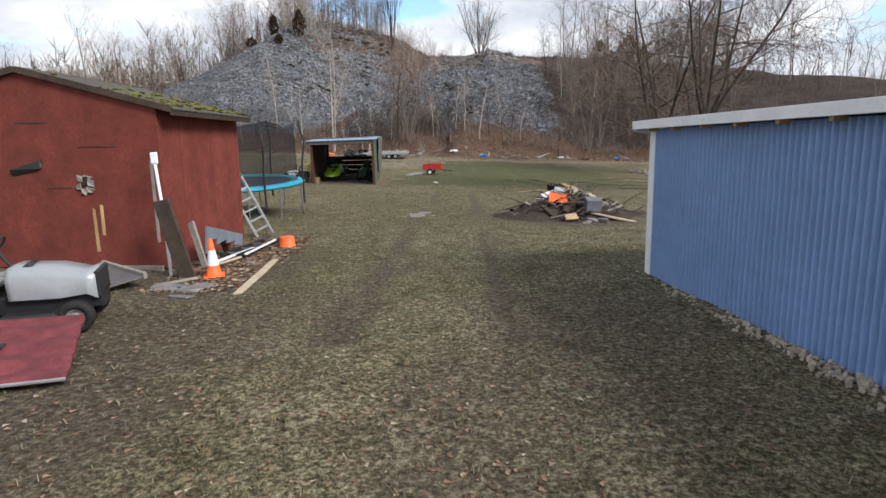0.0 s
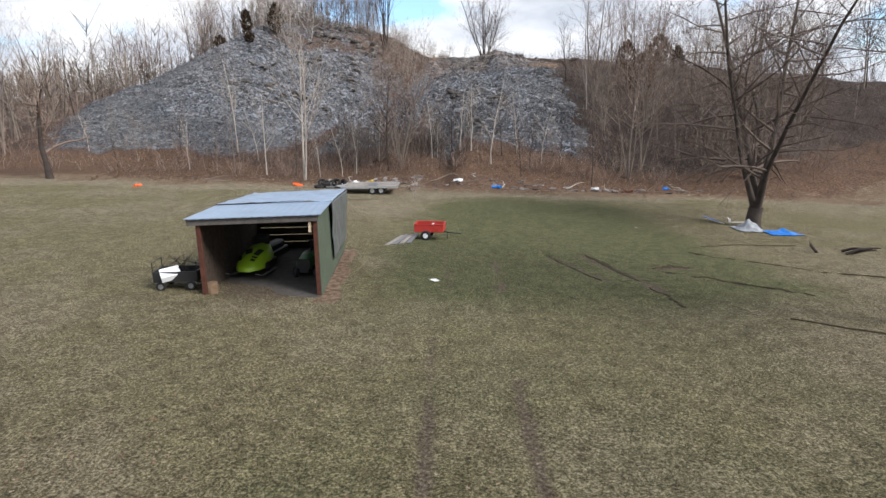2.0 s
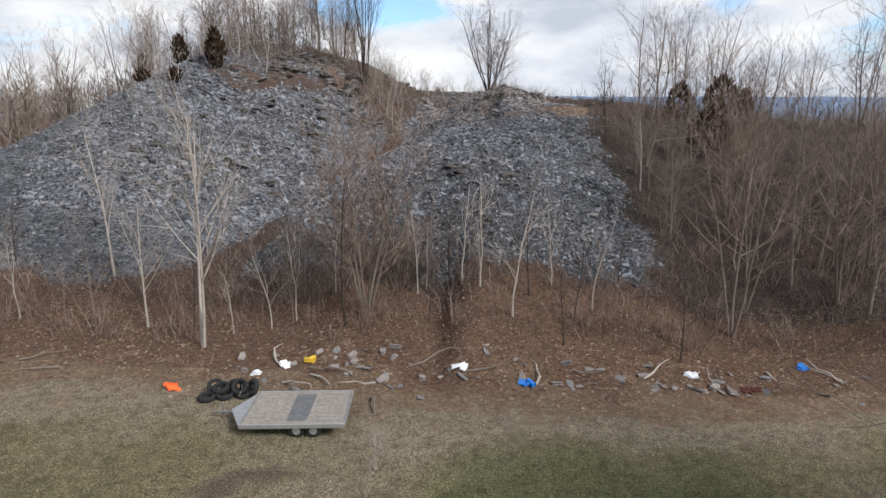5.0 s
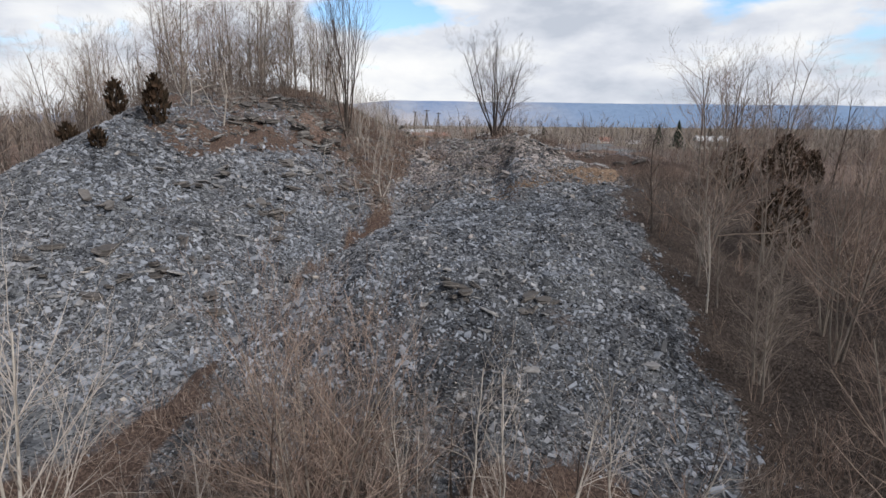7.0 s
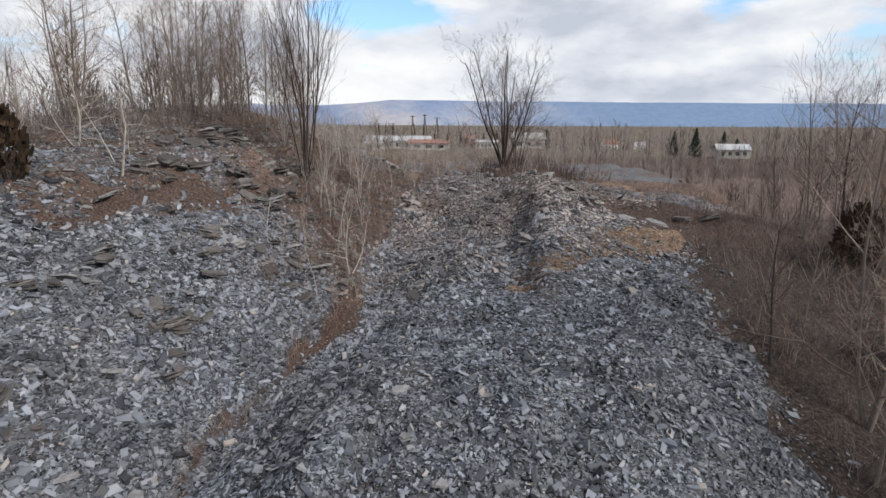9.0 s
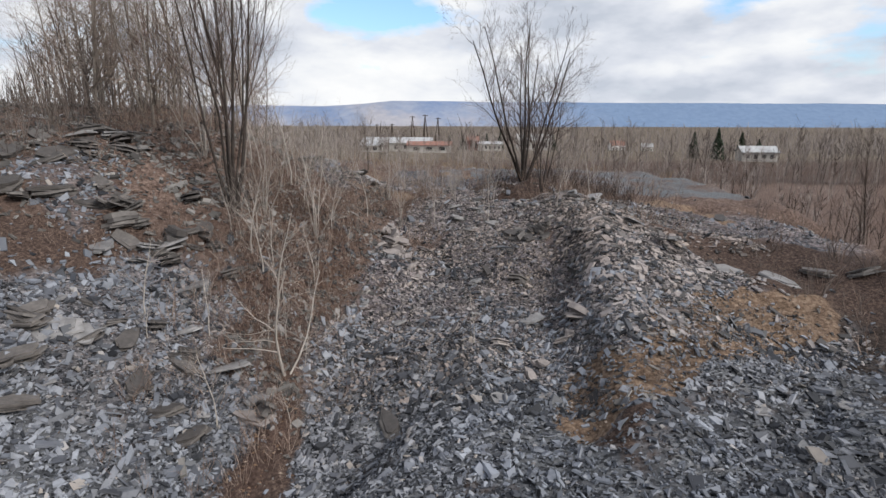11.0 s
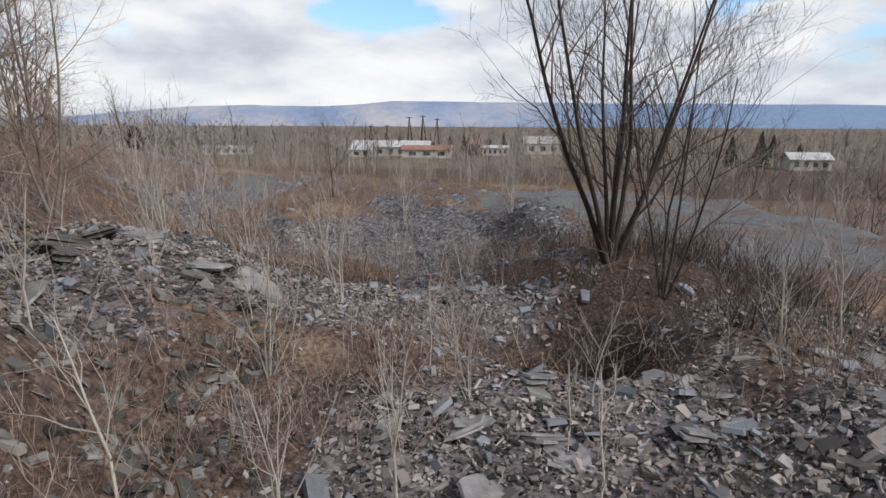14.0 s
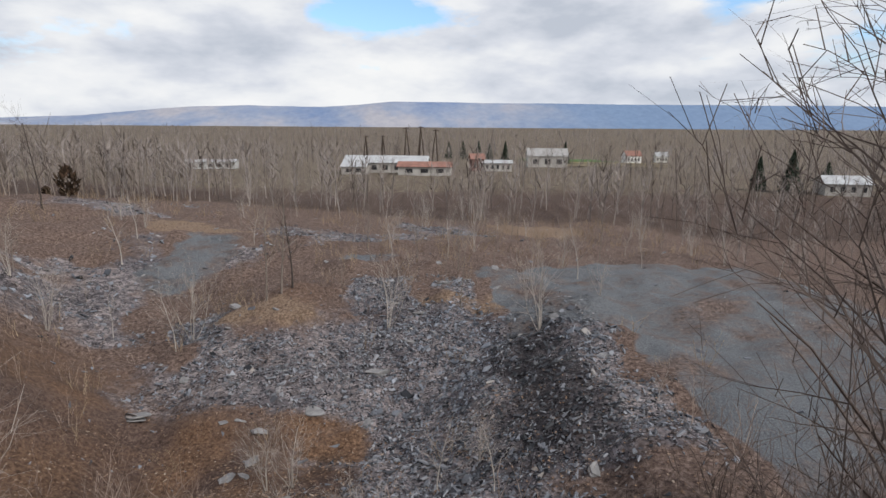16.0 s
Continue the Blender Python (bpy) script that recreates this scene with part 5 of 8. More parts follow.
for k in range(26):
    x, y = random.uniform(-30, 14), random.uniform(56.5, 61.5)
    plant(random.choice(["sapling", "slim", "slim_dark", "birch"]), x, y, random.uniform(3.0, 6.0), "thin bare tree at the foot of the tip", "sapling", "saplings at the wood's edge")
for k in range(44):
    x, y = random.uniform(19, 48), random.uniform(57, 120)
    x = max(x, 27 + 0.3 * (y - 86)) if y > 86 else x
    plant(random.choice(["forked", "slim", "slim_dark", "slim"]), x, y, random.uniform(6.5, 10.5), "bare tree in the woods beside the tip", "bare_tree", "trees in the side wood")
for k in range(16):
    x, y = random.uniform(14.5, 32), random.uniform(58.5, 74)
    plant(random.choice(["slim", "forked", "hill_tree"]), x, y, random.uniform(5.5, 9.5), "bare grey tree in the woods beside the tip", "bare_tree", "trees in the side wood")
for k in range(26):
    x, y = random.uniform(-58, -33), random.uniform(58, 120)
    plant(random.choice(["slim", "slim_dark", "forked"]), x, y, random.uniform(8, 12.5), "tall bare tree in the woods beside the hill", "bare_tree", "trees in the hill wood")


def juniper(x, y, h, w):
    rng = np.random.default_rng(int(abs(x * 100) + h * 10))
    n = int(260 * max(1.0, h / 2.5))
    f = rng.uniform(0.03, 1, n) ** 0.8
    a = rng.uniform(0, 2 * np.pi, n)
    r = w * np.sin(np.pi * np.clip(0.12 + 0.88 * f, 0, 1)) ** 0.8 * rng.uniform(0.55, 1.08, n)
    c = np.stack([r * np.cos(a), r * np.sin(a), f * h], -1)
    V = np.empty((n, 4, 3))
    up = np.stack([np.cos(a) * 0.35, np.sin(a) * 0.35, np.ones(n)], -1) + rng.normal(size=(n, 3)) * 0.3
    side = np.cross(up, rng.normal(size=(n, 3)))
    side /= np.linalg.norm(side, axis=1, keepdims=True)
    k = rng.uniform(0.14, 0.30, n)[:, None] * min(1.0, 0.5 + h * 0.2)
    V[:, 0], V[:, 1], V[:, 2], V[:, 3] = c - side * k * 0.55, c + side * k * 0.55, c + up * k * 1.5 + side * k * 0.2, c + up * k * 1.3 - side * k * 0.3
    ob = new("juniper")
    ob.matrix_world = pose(x, y, float(ground(x, y)) - 0.05)
    new("foliage", mesh_of("foliage", V, np.arange(n * 4).reshape(-1, 4), NEEDLE)).parent = ob
    tr = Wood()
    tr.limb([(0, 0, -0.2), (0, 0, h * 0.5), (0.02, 0.02, h * 0.95)], [0.07, 0.05, 0.01], 6)
    new("trunk", mesh_of("trunk", *tr.arrays(), BARK_DARK)).parent = ob
    tagged(ob, "dark browned juniper bush on the slate hill", "juniper", "junipers")


for x, y, h, w in [(-20.7, 85.6, 3.4, 0.75), (-25.2, 88.5, 2.6, 0.6), (-22.5, 80.9, 1.1, 0.5), (-28.0, 86.5, 1.3, 0.7), (27.0, 87.6, 3.6, 1.5), (21.9, 78.4, 4.0, 1.5), (22.8, 86.9, 3.4, 1.2), (29.6, 88.2, 2.8, 0.8), (-39, 168, 3.2, 1.0), (-47, 176, 1.6, 0.6)]:
    juniper(x, y, h, w)


def shrub(seed, stems, height, spread):
    rng = np.random.default_rng(seed)
    w = Wood()
    for k in range(stems):
        a, s = rng.uniform(0, 2 * np.pi), rng.uniform(0, spread)
        at = np.array([math.cos(a), math.sin(a), 0]) * rng.uniform(0, 0.35)
        d = np.array([math.cos(a) * s, math.sin(a) * s, 1.0])
        h = height * rng.uniform(0.5, 1.0)
        p1 = at + d * h * 0.5 + rng.normal(size=3) * 0.06
        p2 = at + d * h + rng.normal(size=3) * 0.14
        w.limb([at, p1, p2], [0.009, 0.007, 0.003], 3)
        for j in range(4):
            f = rng.uniform(0.3, 0.95)
            q = at + (p1 - at) * f * 2 if f < 0.5 else p1 + (p2 - p1) * (f * 2 - 1)
            w.limb([q, q + (d * 0.8 + rng.normal(size=3) * 0.55) * h * rng.uniform(0.18, 0.4)], [0.006, 0.0025], 2)
    return w.arrays()


SHRUBS = [shrub(60 + k, 6, 1.0, 0.75) for k in range(6)]


def brush(name, count, seed, region, keep, size, mat, label):
    rng = np.random.default_rng(seed)
    x, y = rng.uniform(region[0], region[1], count * 4), rng.uniform(region[2], region[3], count * 4)
    ok = rng.uniform(size=len(x)) < keep(x, y)
    x, y = x[ok][:count], y[ok][:count]
    s = rng.uniform(size[0], size[1], len(x))
    scatter_copies(name, SHRUBS, x, y, s, mat, label, "brush", 0.05, seed, ground(x, y) - 0.05)


def off_slate(x, y):
    c = cover(x, y)
    return np.clip(1.05 - c["slate"] - c["gravel"] - 0.6 * c["tan"], 0, 1) * (np.hypot(x - 3.8, y - 106.4) > 3.1) * (0.45 + 0.55 * sstep(-0.3, 0.3, vnoise(x, y, 6, 12)))


brush("brush", 620, 71, (-40, 30, 55.5, 65), off_slate, (0.5, 1.7), TWIG_RED, "tangled bare reddish brush below the tips")
brush("brush", 900, 72, (13.4, 42, 58, 108), off_slate, (0.45, 1.7), TWIG_WOODS, "tangled bare brush on the wooded flank")
brush("brush", 420, 73, (-22, -2, 88, 122), off_slate, (0.3, 1.1), TWIG_RED, "bare grey brush on the hill")
brush("brush", 420, 74, (-16, 18, 97, 108), off_slate, (0.4, 1.2), TWIG_RED, "bare brush and weeds on the quarry rim")
brush("brush", 230, 80, (-16, 18, 108, 126), off_slate, (0.6, 1.9), TWIG_RED, "bare brush below the quarry rim")
brush("brush", 260, 82, (3.8, 14, 105, 121), lambda x, y: (1 - 0.6 * cover(x, y)["slate"]) * (np.hypot(x - 3.8, y - 106.4) > 3.4), (0.5, 1.8), TWIG_DARK, "dark bare thicket round the quarry rim")
brush("brush", 200, 81, (-32, 4, 118, 150), off_slate, (0.4, 1.5), TWIG_RED, "reddish bare brush in the quarry")
brush("brush", 480, 75, (-44, 30, 126, 190), off_slate, (0.5, 1.6), TWIG_TAN, "dry brush on the old quarry floor")
brush("brush", 420, 76, (-9, -3, 68, 99), lambda x, y: cover(x, y)["rust"], (0.4, 1.1), TWIG_RED, "reddish weeds in the gully")
brush("brush", 130, 78, (13.2, 30, 60, 98), off_slate, (0.6, 1.8), TWIG_RED, "dense reddish brush beside the tip")
brush("brush", 150, 79, (4.5, 15, 85, 90), lambda x, y: np.clip(cover(x, y)["tan"], 0, 1), (0.15, 0.45), TWIG_RED, "low dry tan weeds on the ledge")
brush("brush", 260, 83, (-36, -15, 89, 106), off_slate, (0.7, 2.3), TWIG_WOODS, "bare grey thicket along the hill's crest")
brush("brush", 90, 77, (-9.5, 0.0, 59.5, 64.5), lambda x, y: 1 + 0 * x, (1.4, 3.0), TWIG_WOODS, "tall bare thicket at the foot of the tips")


def far_woods():
    rng = np.random.default_rng(81)
    lite = []
    for k in range(5):
        w = Wood()
        w.limb([(0, 0, -0.5), (rng.normal() * 0.5, rng.normal() * 0.5, 5.0)], [0.07, 0.03], 3)
        for j in range(30):
            a, f = rng.uniform(0, 6.28), rng.uniform(0.15, 0.9)
            at = np.array([0.05, 0.05, 6.5 * f])
            d = np.array([math.cos(a), math.sin(a), rng.uniform(0.2, 1.5)])
            w.limb([at, at + d / np.linalg.norm(d) * rng.uniform(1.0, 2.8) * (1.2 - 0.4 * f)], [0.034, 0.010], 2)
        lite.append(w.arrays())
    n = 3600
    y = 190 + 1500 * rng.uniform(size=n) ** 1.7
    x = rng.uniform(-1, 1, n) * (90 + (y - 110) * 0.95)
    slope = x / (y - 107)
    field = (slope > 0.235) & (slope < 0.385) & (y > 290) & (y < 640) | (np.abs(x - 75) < 32) & (y > 330) & (y < 640) | (np.abs(x + 4) < 40) & (y > 250) & (y < 330) | (np.abs(x - 90) < 30) & (y > 240) & (y < 300)
    x, y = x[~field], y[~field]
    dim = vnoise(x, y, 90, 71) + 0.4 * rng.normal(size=len(x)) > 0.75
    scatter_copies("far_woods", lite, x[dim], y[dim], rng.uniform(0.8, 1.4, dim.sum()) * (1 + y[dim] / 700), TWIG_WOODS, "darker bare woods in the valley", "woods", 0.2, 86)
    x, y = x[~dim], y[~dim]
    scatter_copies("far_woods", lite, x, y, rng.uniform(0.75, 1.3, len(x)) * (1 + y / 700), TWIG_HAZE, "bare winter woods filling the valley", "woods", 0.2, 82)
    n = 1300
    x, y = rng.uniform(29, 210, n), rng.uniform(45, 300, n)
    x, y = x[x < y + 30], y[x < y + 30]
    # Trees farther off take the haze-paled twigs.
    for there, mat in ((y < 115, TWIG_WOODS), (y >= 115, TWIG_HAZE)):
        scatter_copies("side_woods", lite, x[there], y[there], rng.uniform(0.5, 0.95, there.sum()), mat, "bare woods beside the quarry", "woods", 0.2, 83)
    n = 130
    x, y = rng.uniform(30, 100, n), rng.uniform(90, 150, n)
    scatter_copies("side_woods", lite, x, y, rng.uniform(0.5, 0.9, n), TWIG_DARK, "dark bare woods beside the quarry", "woods", 0.2, 85)
    n = 620
    x, y = rng.uniform(-130, -40, n), rng.uniform(50, 230, n)
    scatter_copies("side_woods", lite, x, y, rng.uniform(0.8, 1.5, n), TWIG_GREY, "bare woods behind the hill", "woods", 0.2, 84)
    n = 210
    x, y = rng.uniform(-100, -36, n), rng.uniform(54, 92, n)
    scatter_copies("side_woods", lite, x, y, rng.uniform(1.0, 1.5, n), TWIG_GREY, "tall bare woods beside the hill", "woods", 0.2, 87)
    n = 150
    x, y = rng.uniform(-52, -20, n), rng.uniform(96, 128, n)
    scatter_copies("side_woods", lite, x, y, rng.uniform(0.5, 1.0, n), TWIG_WOODS, "young bare woods over the hill's crest", "woods", 0.2, 88)


far_woods()

# ---- the yard ----
RED_WOOD = plain("barn_red", (0.16, 0.040, 0.030), 0.85, 0, 0.35, 2.5, 0.2, 0.3)
BLUE_METAL = plain("blue_sheet", (0.20, 0.315, 0.54), 0.45, 0.0, 0.14, 1.2, 0.4, 0.05)
WHITE_PAINT = plain("white_paint", (0.74, 0.76, 0.78), 0.6, 0, 0.12, 3, 0.4, 0.1)
RAW_WOOD = plain("raw_timber", (0.42, 0.28, 0.14), 0.8, 0, 0.25, 9, 0.2, 0.3)
PALE_WOOD = plain("pale_board", (0.45, 0.37, 0.27), 0.8, 0, 0.22, 7, 0.2, 0.3)
GREY_WOOD = plain("grey_board", (0.27, 0.245, 0.22), 0.9, 0, 0.35, 7, 0.2, 0.4)
DARK_WOOD = plain("dark_timber", (0.065, 0.048, 0.038), 0.9, 0, 0.4, 7, 0.2, 0.4)
RUST_RED = plain("red_post", (0.085, 0.034, 0.024), 0.85, 0, 0.35, 7, 0.2, 0.3)
# Blue of the reflected sky is put into both roof colours.
ROOF_METAL = plain("roof_sheet", (0.24, 0.315, 0.42), 0.45, 0.1, 0.15, 1.4, 0.5, 0.08)
ROOF_TARP = plain("sky_tinted_tarp", (0.23, 0.30, 0.40), 0.45, 0, 0.18, 2.2, 0.5, 0.2)
TARP_GREY = plain("grey_tarp", (0.125, 0.138, 0.142), 0.42, 0, 0.4, 3.0, 0.5, 0.25)
GREEN_METAL = plain("green_sheet", (0.078, 0.100, 0.072), 0.6, 0, 0.18, 2, 0.4, 0.08)
ALU = plain("worn_aluminium", (0.46, 0.47, 0.475), 0.42, 0.7, 0.18, 6, 0.5, 0.1)
STEEL = plain("dull_steel", (0.22, 0.22, 0.225), 0.5, 0.6, 0.3, 6, 0.5, 0.15)
BLACK = plain("black_plastic", (0.018, 0.018, 0.020), 0.55, 0, 0.3, 6, 0.4, 0.1)
RUBBER = plain("tyre_rubber", (0.020, 0.020, 0.021), 0.8, 0, 0.4, 9, 0.3, 0.3)
RED_PAINT = plain("red_paint", (0.42, 0.035, 0.028), 0.5, 0, 0.25, 4, 0.45, 0.1)
RED_WORN = plain("worn_red_liner", (0.165, 0.030, 0.036), 0.6, 0, 0.6, 5, 0.4, 0.4)
ORANGE = plain("orange_plastic", (0.86, 0.135, 0.03), 0.55, 0, 0.12, 4, 0.4, 0.05)
LIME = plain("lime_paint", (0.28, 0.46, 0.02), 0.4, 0, 0.1, 4, 0.5, 0.03)
GREEN_PAINT = plain("green_paint", (0.02, 0.16, 0.04), 0.4, 0, 0.15, 4, 0.5, 0.05)
YELLOW = plain("yellow_plastic", (0.60, 0.40, 0.04), 0.6, 0, 0.2, 4, 0.4, 0.05)
SILVER = plain("silver_hood", (0.30, 0.315, 0.335), 0.35, 0.2, 0.12, 3, 0.5, 0.04)
TEAL = plain("teal_pad", (0.02, 0.24, 0.36), 0.6, 0, 0.22, 5, 0.4, 0.15)
MAT_BLACK = plain("woven_mat", (0.035, 0.037, 0.046), 0.75, 0, 0.2, 3, 0.4, 0.2)
BLUE_TARP = plain("blue_tarp", (0.01, 0.16, 0.55), 0.45, 0, 0.2, 3, 0.5, 0.2)
BARREL_RUST = plain("rusted_barrel", (0.235, 0.100, 0.042), 0.8, 0.1, 0.45, 5, 0.3, 0.35)
BARREL_SOOT = plain("sooty_barrel", (0.028, 0.023, 0.021), 0.9, 0.1, 0.5, 6, 0.2, 0.35)
CHIPBOARD = plain("chipboard", (0.42, 0.30, 0.17), 0.85, 0, 0.25, 22, 0.2, 0.3)
STONE = plain("grey_stone", (0.24, 0.235, 0.23), 0.9, 0, 0.35, 5, 0.3, 0.5)
EARTH = plain("burnt_earth", (0.060, 0.047, 0.040), 0.95, 0, 0.45, 9, 0.1, 0.9)
SHINGLE = plain("old_shingle", (0.085, 0.078, 0.068), 0.9, 0, 0.3, 8, 0.2, 0.4)
MOSS = plain("roof_moss", (0.15, 0.145, 0.030), 0.95, 0, 0.4, 14, 0.1, 0.9)
CONCRETE = plain("pale_sand", (0.40, 0.345, 0.275), 0.95, 0, 0.3, 9, 0.2, 0.5)


def gz0(x, y):
    return float(ground(x, y))


def net_material():
    m, n, l, b = material("net", 0.9, 0, 0.1)
    b.inputs["Base Color"].default_value = (0.022, 0.022, 0.024, 1)
    w = n.new("ShaderNodeTexChecker")
    w.inputs["Scale"].default_value = 140.0
    l.new(n.new("ShaderNodeTexCoord").outputs["Object"], w.inputs["Vector"])
    t = n.new("ShaderNodeBsdfTransparent")
    x = n.new("ShaderNodeMixShader")
    k = n.new("ShaderNodeMath")
    k.operation = "MULTIPLY_ADD"
    l.new(w.outputs["Fac"], k.inputs[0])
    k.inputs[1].default_value, k.inputs[2].default_value = 0.22, 0.36
    l.new(k.outputs[0], x.inputs[0])
    l.new(t.outputs[0], x.inputs[1])
    l.new(b.outputs[0], x.inputs[2])
    l.new(x.outputs[0], n["Material Output"].inputs[0])
    return m


NET = net_material()


def sheet(bm, corners, nx, ny, thick, relief):
    """A sheet between four corners, (0,0) (1,0) (1,1) (0,1), pushed out by relief(u, v)."""
    c = [Vector(p) for p in corners]
    nrm = (c[1] - c[0]).cross(c[3] - c[0]).normalized()
    grid = []
    for j in range(ny + 1):
        row = []
        for i in range(nx + 1):
            u, v = i / nx, j / ny
            p = (c[0] * (1 - u) + c[1] * u) * (1 - v) + (c[3] * (1 - u) + c[2] * u) * v
            row.append(bm.verts.new(p + nrm * relief(u, v)))
        grid.append(row)
    back = [[bm.verts.new(v.co - nrm * thick) for v in row] for row in grid] if thick else None
    for j in range(ny):
        for i in range(nx):
            bm.faces.new((grid[j][i], grid[j][i + 1], grid[j + 1][i + 1], grid[j + 1][i]))
            if thick:
                bm.faces.new((back[j][i], back[j + 1][i], back[j + 1][i + 1], back[j][i + 1]))
    if thick:
        for i in range(nx):
            bm.faces.new((grid[0][i + 1], grid[0][i], back[0][i], back[0][i + 1]))
            bm.faces.new((grid[ny][i], grid[ny][i + 1], back[ny][i + 1], back[ny][i]))
        for j in range(ny):
            bm.faces.new((grid[j][0], grid[j + 1][0], back[j + 1][0], back[j][0]))
            bm.faces.new((grid[j + 1][nx], grid[j][nx], back[j][nx], back[j + 1][nx]))


def prism(bm, m, outline, depth):
    """A flat outline in the local xz plane, thickened along y."""
    lo = [bm.verts.new(m @ Vector((x, 0, z))) for x, z in outline]
    hi = [bm.verts.new(m @ Vector((x, depth, z))) for x, z in outline]
    n = len(outline)
    for i in range(n):
        bm.faces.new((lo[i], lo[(i + 1) % n], hi[(i + 1) % n], hi[i]))
    bm.faces.new(lo[::-1])
    bm.faces.new(hi)
    bmesh.ops.recalc_face_normals(bm, faces=bm.faces)


def boxed(name, mat, parent, m, sx, sy, sz, bevel=0.0, label="", wobble=0.0):
    bm = bmesh.new()
    box(bm, m, sx, sy, sz, bevel, wobble)
    return part(name, bm, mat, parent, label)


def red_shed():
    """Front right corner at the origin; the gable runs along -x, the side along +y."""
    t = thing("red_shed", pose(-3.90, 7.55, 0.98, -3.1, 0, -4), "weathered red board shed with a mossy shingle roof", "shed")
    w, d, eave, apex = 4.06, 2.65, 2.36, 2.89
    bm = bmesh.new()
    prism(bm, pose(0, 0, 0), [(0, 0), (0, eave), (-w / 2, apex), (-w, eave), (-w, 0)], 0.1)
    part("gable_wall", bm, RED_WOOD, t)
    bm = bmesh.new()
    prism(bm, pose(0, d - 0.1, 0), [(0, 0), (0, eave), (-w / 2, apex), (-w, eave), (-w, 0)], 0.1)
    part("back_wall", bm, RED_WOOD, t)
    for k in range(5):
        y0 = 0.1 + k * (d - 0.2) / 5
        boxed("wall_board", RED_WOOD, t, pose(-0.05, y0 + (d - 0.2) / 10, 0), 0.09 + 0.006 * (k % 2), (d - 0.2) / 5 - 0.003, eave - 0.03, 0, "brighter red side wall board")
    boxed("far_wall", RED_WOOD, t, pose(-w + 0.05, d / 2, 0), 0.1, d - 0.2, eave - 0.03)
    pitch = math.degrees(math.atan2(apex - eave, w / 2))
    for s in (1, -1):
        run = math.hypot(w / 2, apex - eave) + 0.26
        rows = 9
        boxed("roof", DARK_WOOD, t, pose(-w / 2, d / 2, apex + 0.012, 0, s * pitch, 0) @ pose(s * run / 2, 0, 0), run, d + 0.06, 0.016, 0, "dark weathered shingle roof")
        tile = bmesh.new()
        box(tile, pose(0, 0, 0), run / rows * 1.25, (d + 0.08) / 12 * 0.985, 0.02, 0, 0.004)
        piece = bpy.data.meshes.new("shingle")
        tile.to_mesh(piece)
        tile.free()
        piece.materials.append(SHINGLE)
        for r in range(rows):
            for c in range(12):
                ob = new("shingle", piece)
                ob.parent = t
                ob.matrix_local = pose(-w / 2, 0, apex + 0.03, 0, s * pitch, 0) @ pose(s * (r + 0.5) * run / rows, -0.03 + (c + 0.5 + 0.3 * (r % 2)) * (d + 0.08) / 12.3, 0.012 * (r % 2), random.uniform(-0.6, 0.6), s * 2.5, random.uniform(-0.8, 0.8))
        bm = bmesh.new()
        for e in (-0.05, d + 0.05):
            box(bm, pose(-w / 2, e, apex - 0.02, 0, s * pitch, 0) @ pose(s * run / 2, 0, 0), run, 0.03, 0.085)
        box(bm, pose(-w / 2, d / 2, apex - 0.06, 0, s * pitch, 0) @ pose(s * (run - 0.012), 0, 0), 0.03, d + 0.06, 0.07)
        part("fascia", bm, DARK_WOOD, t)
    rng = np.random.default_rng(4)
    bm = bmesh.new()
    for k in range(170):
        u = abs(rng.normal()) * 0.7
        x = 0.20 - u
        mm = pose(x, rng.uniform(0.0, d), apex + 0.065 - (x + w / 2) * math.tan(radians(pitch)), 0, pitch, rng.uniform(0, 360))
        k2 = rng.uniform(0.02, 0.075)
        bmesh.ops.create_icosphere(bm, subdivisions=1, radius=k2, matrix=mm @ Matrix.Diagonal((1, 1, 0.22, 1)))
    tagged(part("moss", bm, MOSS, t), "yellow-green moss cushions on the eave", "", "", "stuff")
    for x, z, wd in ((-0.95, 1.80, 0.6), (-1.9, 2.15, 0.5), (-1.6, 1.2, 0.4)):
        boxed("seam", DARK_WOOD, t, pose(x, -0.004, z), wd, 0.006, 0.018)
    bm = bmesh.new()
    for k in range(6):
        box(bm, pose(-1.18 + 0.10 * math.cos(k * 1.1), -0.012, 1.22 + 0.10 * math.sin(k * 1.1)), 0.09, 0.012, 0.07, 0, 0.03)
    part("patch", bm, GREY_WOOD, t, "splintered pale patch in the boards")
    boxed("strap", BLACK, t, pose(-2.05, -0.02, 1.45, 0, -14, 0), 0.5, 0.02, 0.10, 0.008, "black rubber strap hanging on the wall", 0.03)
    boxed("hole", BLACK, t, pose(-1.18, -0.024, 1.24), 0.07, 0.01, 0.12, 0, "", 0.015)
    for x, z, h in ((-1.1, 0.25, 0.65), (-0.98, 0.5, 0.45), (-0.14, 0.4, 1.2)):
        boxed("scrape", RAW_WOOD if h < 1 else GREY_WOOD, t, pose(x, -0.005, z), 0.05, 0.006, h, 0, "", 0.008)
    boxed("sill_board", GREY_WOOD, t, pose(-1.3, -0.03, -0.10), 2.4, 0.05, 0.14)


